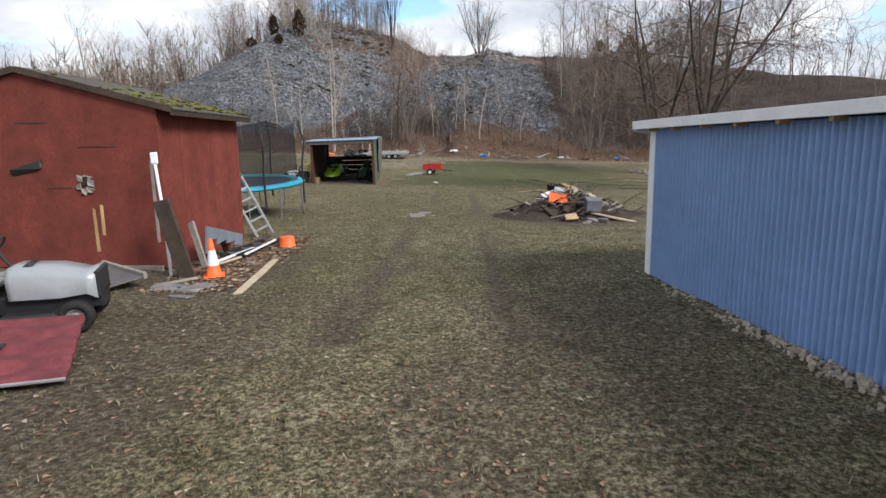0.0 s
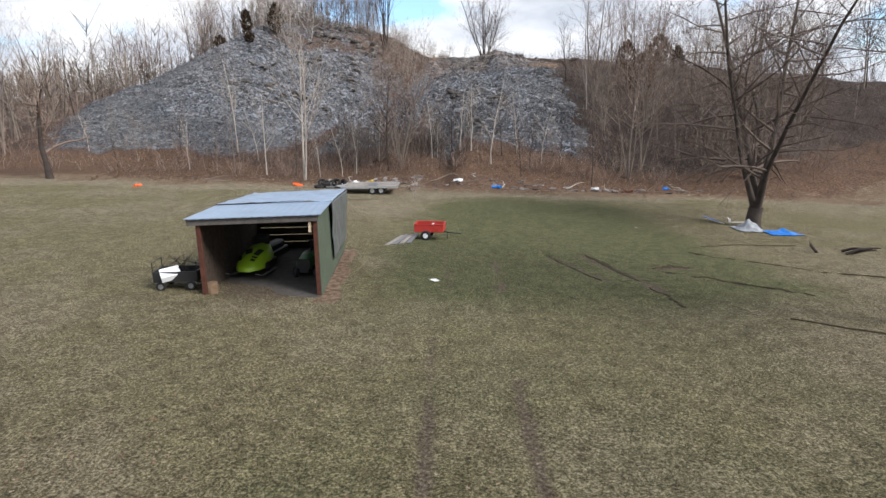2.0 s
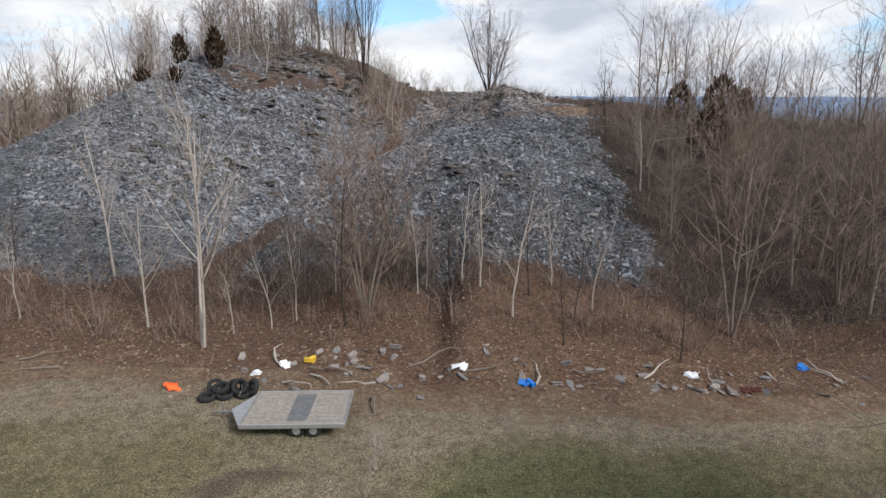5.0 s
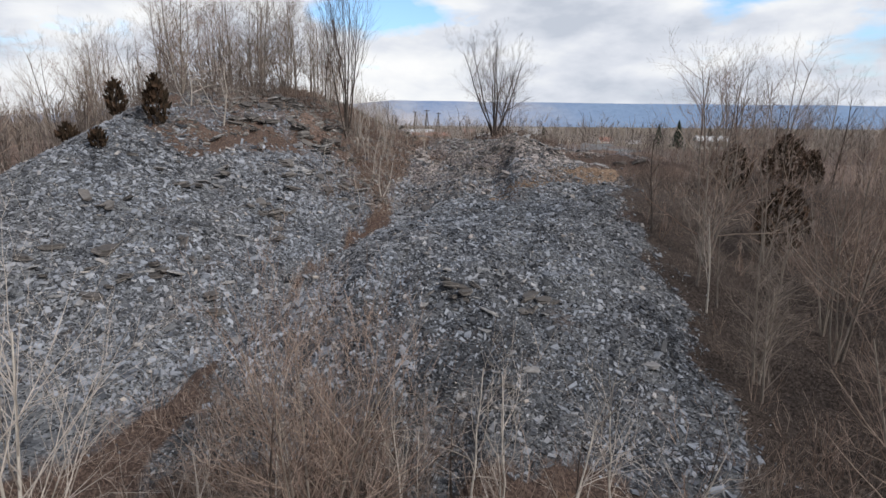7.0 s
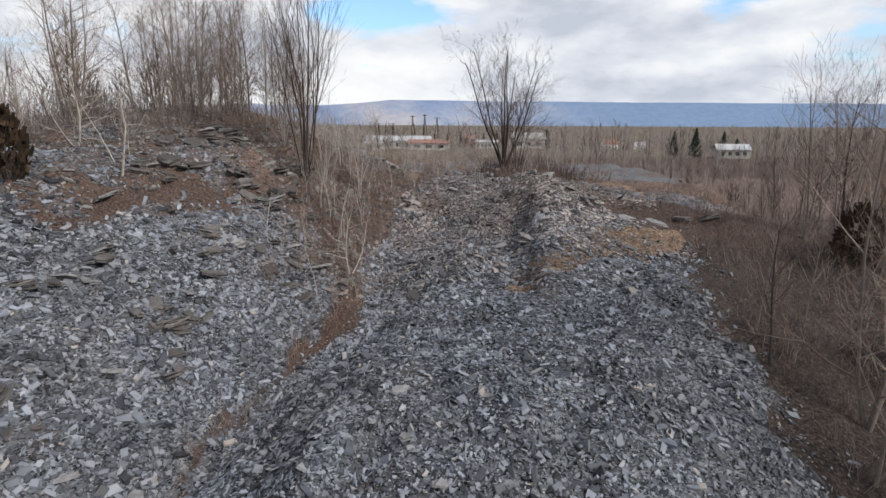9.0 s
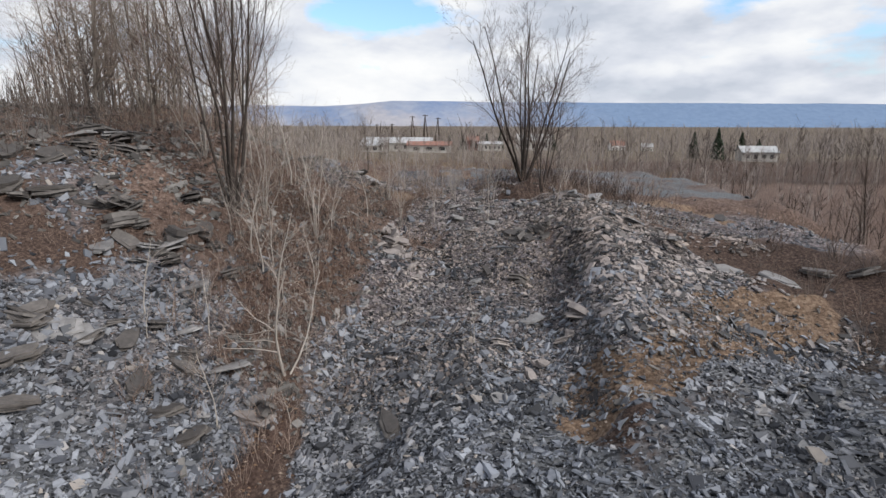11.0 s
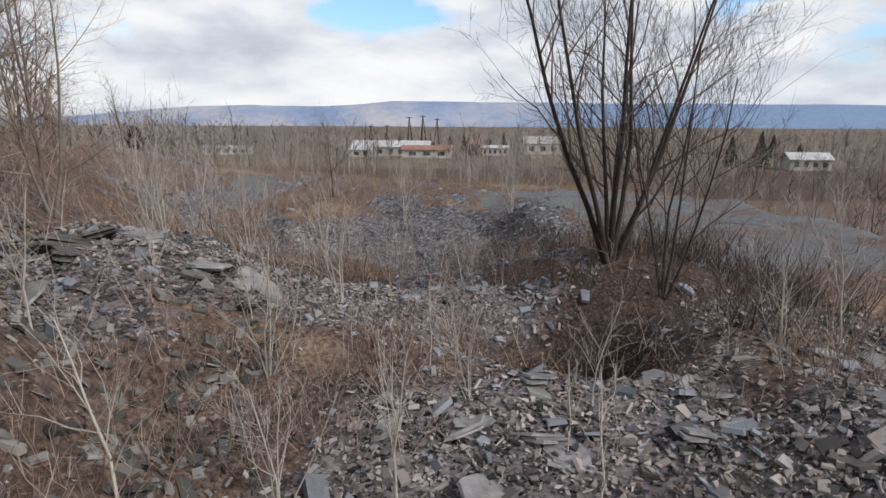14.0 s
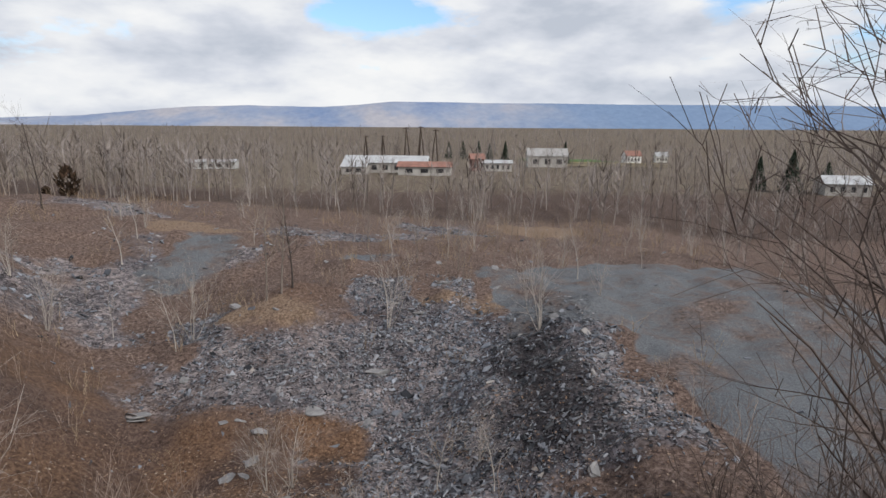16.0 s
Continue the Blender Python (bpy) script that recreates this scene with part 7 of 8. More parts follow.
    ob = boxed("fallen_plank", GREY_WOOD, None, pose(0, 0, 0), 0.55, 0.05, 0.03, 0.004)
    ob.matrix_world = pose(-3.4, 6.7, gz0(-3.4, 6.7) + 0.02, 0, 2, 48)
    tagged(ob, "short grey stick of wood in the dirt", "plank", g)
    t = thing("loading_ramp", pose(-4.28, 6.54, gz0(-4.3, 6.54) + 0.10, 4, 0, -35) @ Matrix.Scale(0.86, 4), "grey mesh ramp lying by the shed", "ramp", g)
    boxed("panel", STEEL, t, pose(0, 0, 0), 1.3, 0.55, 0.02, 0.003)
    for s in (-1, 1):
        boxed("rail", GREY_WOOD, t, pose(0, s * 0.29, -0.02), 1.35, 0.06, 0.10, 0.005)
    t = thing("metal_trestle", pose(-3.14, 9.0, gz0(-3.14, 9.0) + 0.03, 0, 3, 83) @ Matrix.Diagonal((1.65, 1, 1, 1)), "black folded metal frame among leaves", "frame", g)
    for s in (-1, 1):
        boxed("bar", BLACK, t, pose(0, s * 0.14, 0.03), 1.05, 0.04, 0.05, 0.004)
    for k in range(4):
        boxed("cross_bar", STEEL, t, pose(-0.4 + k * 0.27, 0, 0.04), 0.03, 0.30, 0.03, 0.003)
    t = thing("stair_stringer", pose(-3.42, 7.75, gz0(-3.4, 7.75) + 0.22, 0, 12, 82), "blue-grey cut metal stringer leaning on the shed", "panel", g)
    bm = bmesh.new()
    prism(bm, pose(0, 0, 0), [(0, 0.0), (0, 0.42), (1.1, 0.30), (1.1, 0.12), (0.85, 0.12), (0.85, 0.2), (0.6, 0.15), (0.6, 0.22), (0.3, 0.14), (0.3, 0.24), (0.06, 0.2), (0.06, 0.0)], 0.03)
    part("panel", bm, plain("blue_grey_metal", (0.20, 0.235, 0.28), 0.5, 0.3, 0.25, 5), t)
    for x0, y0, x1, y1, mat, wide in ((-3.28, 7.6, -3.05, 8.75, WHITE_PAINT, 0.06), (-3.2, 7.4, -3.0, 8.0, PALE_WOOD, 0.05), (-3.0, 8.2, -2.9, 9.5, WHITE_PAINT, 0.04)):
        ob = boxed("thin_strip", mat, None, pose(0, 0, 0), math.hypot(x1 - x0, y1 - y0), wide, 0.025, 0.003)
        ob.matrix_world = pose((x0 + x1) / 2, (y0 + y1) / 2, gz0((x0 + x1) / 2, (y0 + y1) / 2) + 0.09, 0, 2, math.degrees(math.atan2(y1 - y0, x1 - x0)))
        tagged(ob, "thin pale strip lying on the leaves", "strip", g)
    for k, (x, y, s) in enumerate([(-3.1, 6.35, 0.34), (-3.3, 6.55, 0.28), (-2.95, 6.5, 0.26), (-3.45, 6.4, 0.30), (-3.0, 5.95, 0.24), (-2.8, 7.9, 0.18)]):
        slab(SLABS[k % 3], x, y, s, "flat brownish stone by the shed", (4, 3), "flat_stone", 0.01, g)


def burn_barrel():
    t = thing("burn_barrel", pose(3.36, 15.6, gz0(3.36, 15.6) - 0.02, 1.5, 1, 0) @ Matrix.Diagonal((0.88, 0.88, 0.74, 1)), "rusty steel burn barrel, sooty round the top", "barrel")
    bm = bmesh.new()
    lathe(bm, pose(0, 0, 0), [(0.285, 0), (0.29, 0.02), (0.285, 0.05), (0.285, 0.27), (0.297, 0.285), (0.297, 0.30), (0.285, 0.315), (0.285, 0.56), (0.297, 0.575), (0.297, 0.59), (0.285, 0.605), (0.284, 0.64)], 32)
    part("lower_body", bm, BARREL_RUST, t, "orange-brown rusted steel", True)
    bm = bmesh.new()
    lathe(bm, pose(0, 0, 0), [(0.284, 0.64), (0.286, 0.86), (0.294, 0.875), (0.288, 0.885), (0.278, 0.87), (0.275, 0.05), (0.02, 0.04)], 32)
    for v in bm.verts:
        v.co += Vector((ball(v.co * 5), ball(v.co * 5, 3), 0)) * 0.008
    part("upper_body", bm, BARREL_SOOT, t, "black sooty rim", True)
    for k in range(3):
        boxed("brick", STONE, t, pose(0.22 * math.cos(k * 2.1), 0.22 * math.sin(k * 2.1), -0.06, 0, 0, k * 70), 0.2, 0.1, 0.065, 0.006)


def debris_pile():
    cx, cy = 3.25, 13.2
    g = "burn pile"
    bm = bmesh.new()
    n = 40
    rows = 16
    rings = []
    for j in range(rows + 1):
        f = j / rows
        ring = []
        for k in range(n):
            a = 2 * math.pi * k / n
            r = f * (1.55 + 0.35 * math.sin(a * 2 + 1) + 0.15 * math.sin(a * 5))
            x, y = r * math.cos(a) * 1.15, r * math.sin(a) * 0.75
            z = gz0(cx + x, cy + y) + 0.56 * (1 - f) ** 1.2 * (1 + 0.25 * ball((x * 2, y * 2, 0))) + 0.07 * ball((x * 6, y * 6, 1)) * (1 - f * 0.6) - 0.04 * f
            ring.append(bm.verts.new((cx + x, cy + y, z)))
        rings.append(ring)
    for a, b in zip(rings, rings[1:]):
        for k in range(n):
            bm.faces.new((a[k], a[(k + 1) % n], b[(k + 1) % n], b[k]))
    ob = part("earth_mound", bm, EARTH, None, "", True)
    tagged(ob, "low mound of charred earth and ash", "mound", g)

    def height(x, y):
        f = min(1.0, math.hypot((x - cx) / 1.15, (y - cy) / 0.75) / 1.6)
        return gz0(x, y) + 0.54 * (1 - f) ** 1.2

    def lay(name, mat, x0, y0, up, rx, ry, rz, sx, sy, sz, label, wob=0.006):
        x, y = x0 + cx - 3.0, y0 + cy - 12.1
        ob = boxed(name, mat, None, pose(0, 0, 0), sx, sy, sz, 0.004, "", wob)
        ob.matrix_world = pose(x, y, height(x, y) + up, rx, ry, rz)
        return tagged(ob, label, "debris", g)

    lay("long_plank", PALE_WOOD, 3.85, 11.35, -0.02, 0, 9, -22, 1.35, 0.11, 0.035, "long pale board sliding off the burn pile")
    lay("roof_batten", RAW_WOOD, 3.60, 12.75, 0.10, 6, 7, -33, 1.6, 0.16, 0.05, "pale timber batten on the burn pile")
    lay("orange_panel", ORANGE, 2.66, 11.75, 0.16, 52, 6, -6, 0.44, 0.27, 0.03, "bright orange plastic panel on the burn pile", 0.012)
    lay("card_box", plain("torn_card", (0.40, 0.33, 0.23), 0.9, 0, 0.25, 6), 3.05, 12.12, 0.08, 25, -25, 12, 0.26, 0.28, 0.04, "torn cardboard flap on the burn pile", 0.02)
    lay("plastic_sheet", WHITE_PAINT, 2.62, 12.55, 0.12, 45, -18, 30, 0.40, 0.34, 0.025, "bent white plastic panel", 0.03)
    lay("plastic_sheet", plain("dirty_sheet", (0.42, 0.44, 0.50), 0.7, 0, 0.4, 5), 2.92, 12.55, 0.14, 20, 8, -10, 0.42, 0.28, 0.10, "crumpled dirty white sheet", 0.05)
    lay("chipboard_piece", CHIPBOARD, 2.86, 11.15, 0.04, 22, 0, 12, 0.30, 0.26, 0.02, "broken piece of chipboard", 0.03)
    lay("roof_batten", RAW_WOOD, 3.45, 12.42, 0.20, 4, 22, 11, 1.35, 0.13, 0.05, "pale timber batten on the burn pile")
    lay("stone_block", plain("blue_block", (0.115, 0.125, 0.15), 0.8, 0, 0.25, 6), 3.42, 11.55, 0.0, 8, 5, 10, 0.36, 0.26, 0.28, "dark blue-grey block in the burn pile", 0.03)
    rng = np.random.default_rng(12)
    mats = [GREY_WOOD, DARK_WOOD, DARK_WOOD, DARK_WOOD, GREY_WOOD, DARK_WOOD, PALE_WOOD]
    for k in range(90):
        a, r = rng.uniform(0, 6.28), rng.uniform(0, 1.3)
        x, y = 3.0 + r * math.cos(a) * 1.1, 12.1 + r * math.sin(a) * 0.7
        lay("scrap_wood", mats[k % 7], x, y, rng.uniform(-0.02, 0.14), rng.uniform(-25, 25), rng.uniform(-34, 34), rng.uniform(0, 180), rng.uniform(0.12, 0.6), rng.uniform(0.02, 0.10), rng.uniform(0.02, 0.05), "charred scrap of wood on the burn pile", 0.012)
    for k in range(90):
        a, r = rng.uniform(0, 6.28), rng.uniform(0.05, 1.3)
        x, y = cx + r * math.cos(a) * 1.2, cy + r * math.sin(a) * 0.8
        w = Wood()
        p = np.array([0.0, 0, 0])
        d = np.array([math.cos(a * 3), math.sin(a * 3), rng.uniform(-0.15, 0.5)])
        pts = [p]
        for j in range(3):
            p = p + (d + rng.normal(size=3) * 0.25) * rng.uniform(0.15, 0.3)
            pts.append(p)
        w.limb(pts, [0.013, 0.011, 0.008, 0.004], 5)
        ob = new("branch", mesh_of("branch", *w.arrays(), BARK_GREY if k % 2 else BARK_DARK))
        ob.location = (x, y, height(x, y) + 0.04)
        tagged(ob, "dead branch on the burn pile", "branch", g)
    for k in range(10):
        a, r = rng.uniform(0, 6.28), rng.uniform(0.5, 1.5)
        slab((SLABS + PALES)[k % 9], cx + r * math.cos(a) * 1.1, cy + r * math.sin(a) * 0.75, rng.uniform(0.16, 0.34), "stone at the edge of the burn pile", None, "stone", 0.02, g)
    w = Wood()
    w.limb([(0, 0, 0), (0.5, 0.1, 0.22), (1.05, 0.16, 0.32)], [0.008, 0.008, 0.007], 5)
    ob = new("pole", mesh_of("pole", *w.arrays(), RAW_WOOD))
    ob.matrix_world = pose(2.0, 13.15, gz0(2.0, 13.1) + 0.62, 0, 20, 4)
    tagged(ob, "thin pale stick poking out of the burn pile", "stick", g)
    for k in range(9):
        w = Wood()
        p, pts = np.zeros(3), [np.zeros(3)]
        for j in range(5):
            p = p + np.array([0.36, 0.10 * math.sin(k + j), 0.02]) + rng.normal(size=3) * 0.07
            pts.append(p)
        w.limb(pts, np.linspace(0.022, 0.007, 6), 5)
        ob = new("fallen_branch", mesh_of("fallen_branch", *w.arrays(), BARK_GREY))
        x, y = 6.9 + rng.uniform(-0.7, 1.6), 13.4 + rng.uniform(-1.6, 1.2)
        ob.matrix_world = pose(x, y, gz0(x, y) + 0.05, 0, -3, 110 + rng.uniform(-45, 45))
        tagged(ob, "fallen grey branch on the lawn", "branch", "fallen branches")


def garden_cart():
    t = thing("garden_cart", pose(-0.62, 34.1, gz0(-0.6, 34.1), 0, 0, -8), "small red steel garden cart holding logs", "cart")
    L, W, H, z = 1.12, 0.72, 0.30, 0.34
    bm = bmesh.new()
    for s in (-1, 1):
        box(bm, pose(0, s * W / 2, z), L, 0.02, H, 0.004)
        box(bm, pose(s * L / 2, 0, z), 0.02, W, H, 0.004)
        box(bm, pose(0, s * (W / 2 + 0.01), z + H - 0.02), L + 0.05, 0.035, 0.03, 0.004)
        box(bm, pose(s * (L / 2 + 0.01), 0, z + H - 0.02), 0.035, W + 0.05, 0.03, 0.004)
    box(bm, pose(0, 0, z - 0.01), L, W, 0.025)
    part("bed", bm, RED_PAINT, t, "red steel bed")
    for s in (-1, 1):
        wheel(t, pose(-0.12, s * 0.40, 0.20, 0, 0, 90), 0.20, 0.10, WHITE_PAINT, 0.5)
    bm = bmesh.new()
    tube(bm, [(-0.12, -0.38, 0.2), (-0.12, 0.38, 0.2)], 0.015)
    part("axle", bm, STEEL, t)
    bm = bmesh.new()
    tube(bm, [(0.3, 0, z - 0.02), (0.7, 0, z - 0.06), (1.25, 0, 0.22)], 0.022)
    tube(bm, [(0.7, 0, z - 0.06), (0.68, 0, 0.0)], 0.015)
    part("tongue", bm, BLACK, t)
    for k in range(3):
        bm = bmesh.new()
        tube(bm, [(-0.42, -0.2 + k * 0.2, z + 0.10), (0.42, -0.2 + k * 0.19, z + 0.11)], 0.085, 10)
        ob = part("log", bm, DARK_WOOD, None)
        ob.matrix_world = t.matrix_world.copy()
        tagged(ob, "dark log lying in the red cart", "log", "logs in the cart")
    boxed("label_plate", WHITE_PAINT, t, pose(0.08, 0, z + 0.21), 0.06, W - 0.05, 0.02)
    for k in range(4):
        ob = boxed("rail_panel", STEEL if k % 2 else GREY_WOOD, None, pose(0, 0, 0), 0.17, 1.75, 0.04, 0.008)
        ob.matrix_world = pose(-1.95 + k * 0.22, 33.2 + 0.12 * k, gz0(-1.7, 33.2) + 0.03, 0, 0, -16 + 3 * k)
        tagged(ob, "weathered rail lying beside the cart", "rail", "rails on the grass")


def flat_trailer():
    t = thing("flat_trailer", pose(-4.85, 49.0, gz0(-4.8, 49.0), 0, 0, 1.5), "grey tandem-axle flatbed trailer on bare ground", "trailer")
    L, W, z = 3.45, 2.35, 0.50
    for k in range(9):
        boxed("deck_board", GREY_WOOD, t, pose(0, -W / 2 + (k + 0.5) * W / 9, z), L - 0.08, W / 9 - 0.012, 0.035, 0.003)
    bm = bmesh.new()
    for s in (-1, 1):
        box(bm, pose(0, s * W / 2, z - 0.09), L, 0.05, 0.15, 0.006)
        box(bm, pose(s * L / 2, 0, z - 0.09), 0.05, W, 0.15, 0.006)
    part("frame", bm, ALU, t, "pale metal edge frame")
    for x in (0.12, 0.68):
        for s in (-1, 1):
            wheel(t, pose(x, s * (W / 2 - 0.16), 0.25, 0, 0, 90), 0.25, 0.16, ALU)
        boxed("axle", STEEL, t, pose(x, 0, 0.22), 0.06, W - 0.4, 0.06)
    bm = bmesh.new()
    sheet(bm, [(-L / 2 - 0.62, 0.0, z - 0.02), (-L / 2 - 0.02, -W / 2, z - 0.02), (-L / 2 - 0.02, W / 2, z - 0.02), (-L / 2 - 0.62, 0.05, z - 0.02)], 4, 4, 0.04, lambda u, v: 0)
    part("nose", bm, ALU, t)
    bm = bmesh.new()
    tube(bm, [(-L / 2, 0, z - 0.1), (-L / 2 - 1.25, 0, z - 0.1)], 0.04)
    tube(bm, [(-L / 2 - 0.95, 0.05, z + 0.2), (-L / 2 - 0.95, 0.05, -0.02)], 0.028)
    part("tongue", bm, STEEL, t)
    for s in (-1, 1):
        boxed("cross_member", STEEL, t, pose(s * 1.0, 0, z - 0.10), 0.06, W - 0.1, 0.10)
    boxed("stain_plate", STEEL, t, pose(0.1, 0, z + 0.036), 0.7, W * 0.8, 0.004)


def tyre_pile():
    rng = np.random.default_rng(3)
    bm = bmesh.new()
    r, wd = 0.32, 0.20
    lathe(bm, pose(0, 0, wd / 2), [(r * 0.58, -wd * 0.42), (r * 0.86, -wd * 0.5), (r * 0.98, -wd * 0.34), (r, 0), (r * 0.98, wd * 0.34), (r * 0.86, wd * 0.5), (r * 0.58, wd * 0.42), (r * 0.62, 0), (r * 0.58, -wd * 0.42)], 26)
    one = part("old_tyre", bm, RUBBER, None, "", True)
    tagged(one, "worn black car tyre on the heap", "tyre", "tyre heap")
    spots = [(-8.0, 50.4, 0.0, 0), (-7.35, 50.6, 0.0, 8), (-8.6, 50.2, 0.0, 5), (-7.8, 51.0, 0.1, 70), (-7.1, 51.1, 0.08, 62), (-8.2, 50.6, 0.2, 14), (-7.5, 50.7, 0.22, 40), (-7.0, 50.7, 0.2, 55), (-8.5, 50.8, 0.15, 60)]
    for k, (x, y, up, tilt) in enumerate(spots):
        m = pose(x, y, gz0(x, y) + up + (0.05 if tilt > 30 else 0), tilt, 0, rng.uniform(-60, 60))
        if k == 0:
            one.matrix_world = m
        else:
            copy_thing(one, m)


def dump_wagon():
    t = thing("garden_wagon", pose(-6.72, 25.75, gz0(-6.7, 25.7), 0, 0, 6), "black mesh garden wagon full of scrap", "wagon")
    L, W, z = 1.05, 0.62, 0.22
    bm = bmesh.new()
    box(bm, pose(0, 0, z), L, W, 0.03)
    for s in (-1, 1):
        box(bm, pose(0, s * W / 2, z), L, 0.025, 0.26)
        box(bm, pose(s * L / 2, 0, z), 0.025, W, 0.26)
    part("tray", bm, BLACK, t)
    for sx in (-1, 1):
        bm = bmesh.new()
        tube(bm, [(sx * L / 2, -W / 2, z + 0.26), (sx * L / 2, -W / 2, z + 0.5), (sx * L / 2, W / 2, z + 0.5), (sx * L / 2, W / 2, z + 0.26)], 0.012)
        part("hoop", bm, BLACK, t)
        for sy in (-1, 1):
            wheel(t, pose(sx * 0.36, sy * 0.33, 0.12, 0, 0, 90), 0.12, 0.08, STEEL)
    rng = np.random.default_rng(8)
    ob = boxed("white_carton", WHITE_PAINT, None, pose(0, 0, 0), 0.46, 0.34, 0.16, 0.006)
    ob.matrix_world = t.matrix_world @ pose(-0.15, -0.18, z + 0.12, 28, -8, 24)
    tagged(ob, "white carton tipped in the wagon", "carton")
    for k in range(12):
        w = Wood()
        w.limb([(0, 0, 0), (0.1 * rng.normal(), 0.08 * rng.normal(), 0.3), (0.25 * rng.normal(), 0.2 * rng.normal(), 0.55)], [0.012, 0.01, 0.006], 4)
        ob = new("stick", mesh_of("stick", *w.arrays(), BARK_DARK))
        ob.matrix_world = t.matrix_world @ pose(rng.uniform(-0.35, 0.45), rng.uniform(-0.1, 0.25), z + 0.03)
        tagged(ob, "dark stick standing in the wagon", "stick", "sticks in the wagon")
    t2 = thing("fuel_can", pose(-6.12, 25.95, gz0(-6.2, 25.7) + 0.52), "dull yellow plastic can hanging by the post", "can")
    boxed("body", YELLOW, t2, pose(0, 0, 0), 0.22, 0.16, 0.34, 0.04, "", 0.015)
    boxed("cap", BLACK, t2, pose(0.05, 0, 0.34), 0.05, 0.05, 0.05, 0.01)
    boxed("hanger", BLACK, t2, pose(0.0, 0.0, -0.54), 0.03, 0.03, 0.54)
    t3 = thing("log_round", pose(-5.72, 25.25, gz0(-5.7, 25.2)), "sawn log round by the shed post", "log")
    bm = bmesh.new()
    r = lathe(bm, pose(0, 0, 0), [(0.15, 0), (0.155, 0.12), (0.14, 0.27), (0.12, 0.275)], 14)
    bm.faces.new(r[-1])
    part("log", bm, plain("log_wood", (0.17, 0.115, 0.075), 0.9, 0, 0.35, 9, 0.2, 0.4), t3)


def tarp_by_maple():
    def drape(name, mat, x, y, sx, sy, h, seed, label):
        bm = bmesh.new()
        n = 26
        g = [[None] * (n + 1) for _ in range(n + 1)]
        for j in range(n + 1):
            for i in range(n + 1):
                u, v = i / n - 0.5, j / n - 0.5
                px, py = u * sx * (1 + 0.25 * ball((v * 4, seed, 0))), v * sy * (1 + 0.3 * ball((u * 4, seed, 5)))
                lump = max(0.0, 1 - 2.1 * math.hypot(u, v)) * h
                g[j][i] = bm.verts.new((px, py, gz0(x + px, y + py) + 0.03 + lump * (0.6 + 0.6 * ball((u * 5, v * 5, seed))) + 0.07 * abs(ball((u * 11, v * 11, seed)))))
        for j in range(n):
            for i in range(n):
                bm.faces.new((g[j][i], g[j][i + 1], g[j + 1][i + 1], g[j + 1][i]))
        ob = part(name, bm, mat, None, "", True)
        ob.location = (x, y, 0)
        tagged(ob, label, "tarp")

    drape("blue_tarp", BLUE_TARP, 16.0, 38.5, 1.5, 1.1, 0.30, 3.0, "crumpled blue tarp at the foot of the maple")
    drape("silver_tarp", plain("silver_tarp", (0.27, 0.29, 0.32), 0.5, 0, 0.4, 4), 14.75, 39.2, 1.3, 1.2, 0.75, 8.0, "grey tarp draped over scrap by the maple")
    rng = np.random.default_rng(15)
    for k in range(7):
        ob = boxed("scrap_strip", [ALU, WHITE_PAINT, GREY_WOOD, BLUE_TARP][k % 4], None, pose(0, 0, 0), rng.uniform(0.4, 1.2), rng.uniform(0.04, 0.12), 0.03, 0.004)
        x, y = 14.6 + rng.normal() * 0.5, 41.2 + rng.normal() * 0.4
        ob.matrix_world = pose(x, y, gz0(x, y) + 0.06 + 0.02 * k, rng.uniform(-6, 6), rng.uniform(-14, 14), rng.uniform(0, 180))
        tagged(ob, "strip of metal and siding scrap by the maple", "scrap", "scrap by the maple")
    for k in range(5):
        w = Wood()
        w.limb([(0, 0, 0), (0.4, 0.1, 0.14), (0.8, 0.05, 0.18)], [0.06, 0.05, 0.02], 6)
        ob = new("fallen_branch", mesh_of("fallen_branch", *w.arrays(), BARK_DARK))
        x, y = 15.0 + rng.normal() * 0.5, 33.4 + rng.normal() * 0.3
        ob.matrix_world = pose(x, y, gz0(x, y) + 0.05, 0, -6, rng.uniform(0, 360))
        tagged(ob, "dead branch on the lawn", "branch", "fallen branches")
    for x, y, s in ((9.1, 39.3, 0.7), (11.1, 39.6, 0.5)):
        slab(PALES[0], x, y, s, "flat pale slab sunk in the lawn", (1, 1), "flat_stone", -0.27 * s, "slabs in the lawn")


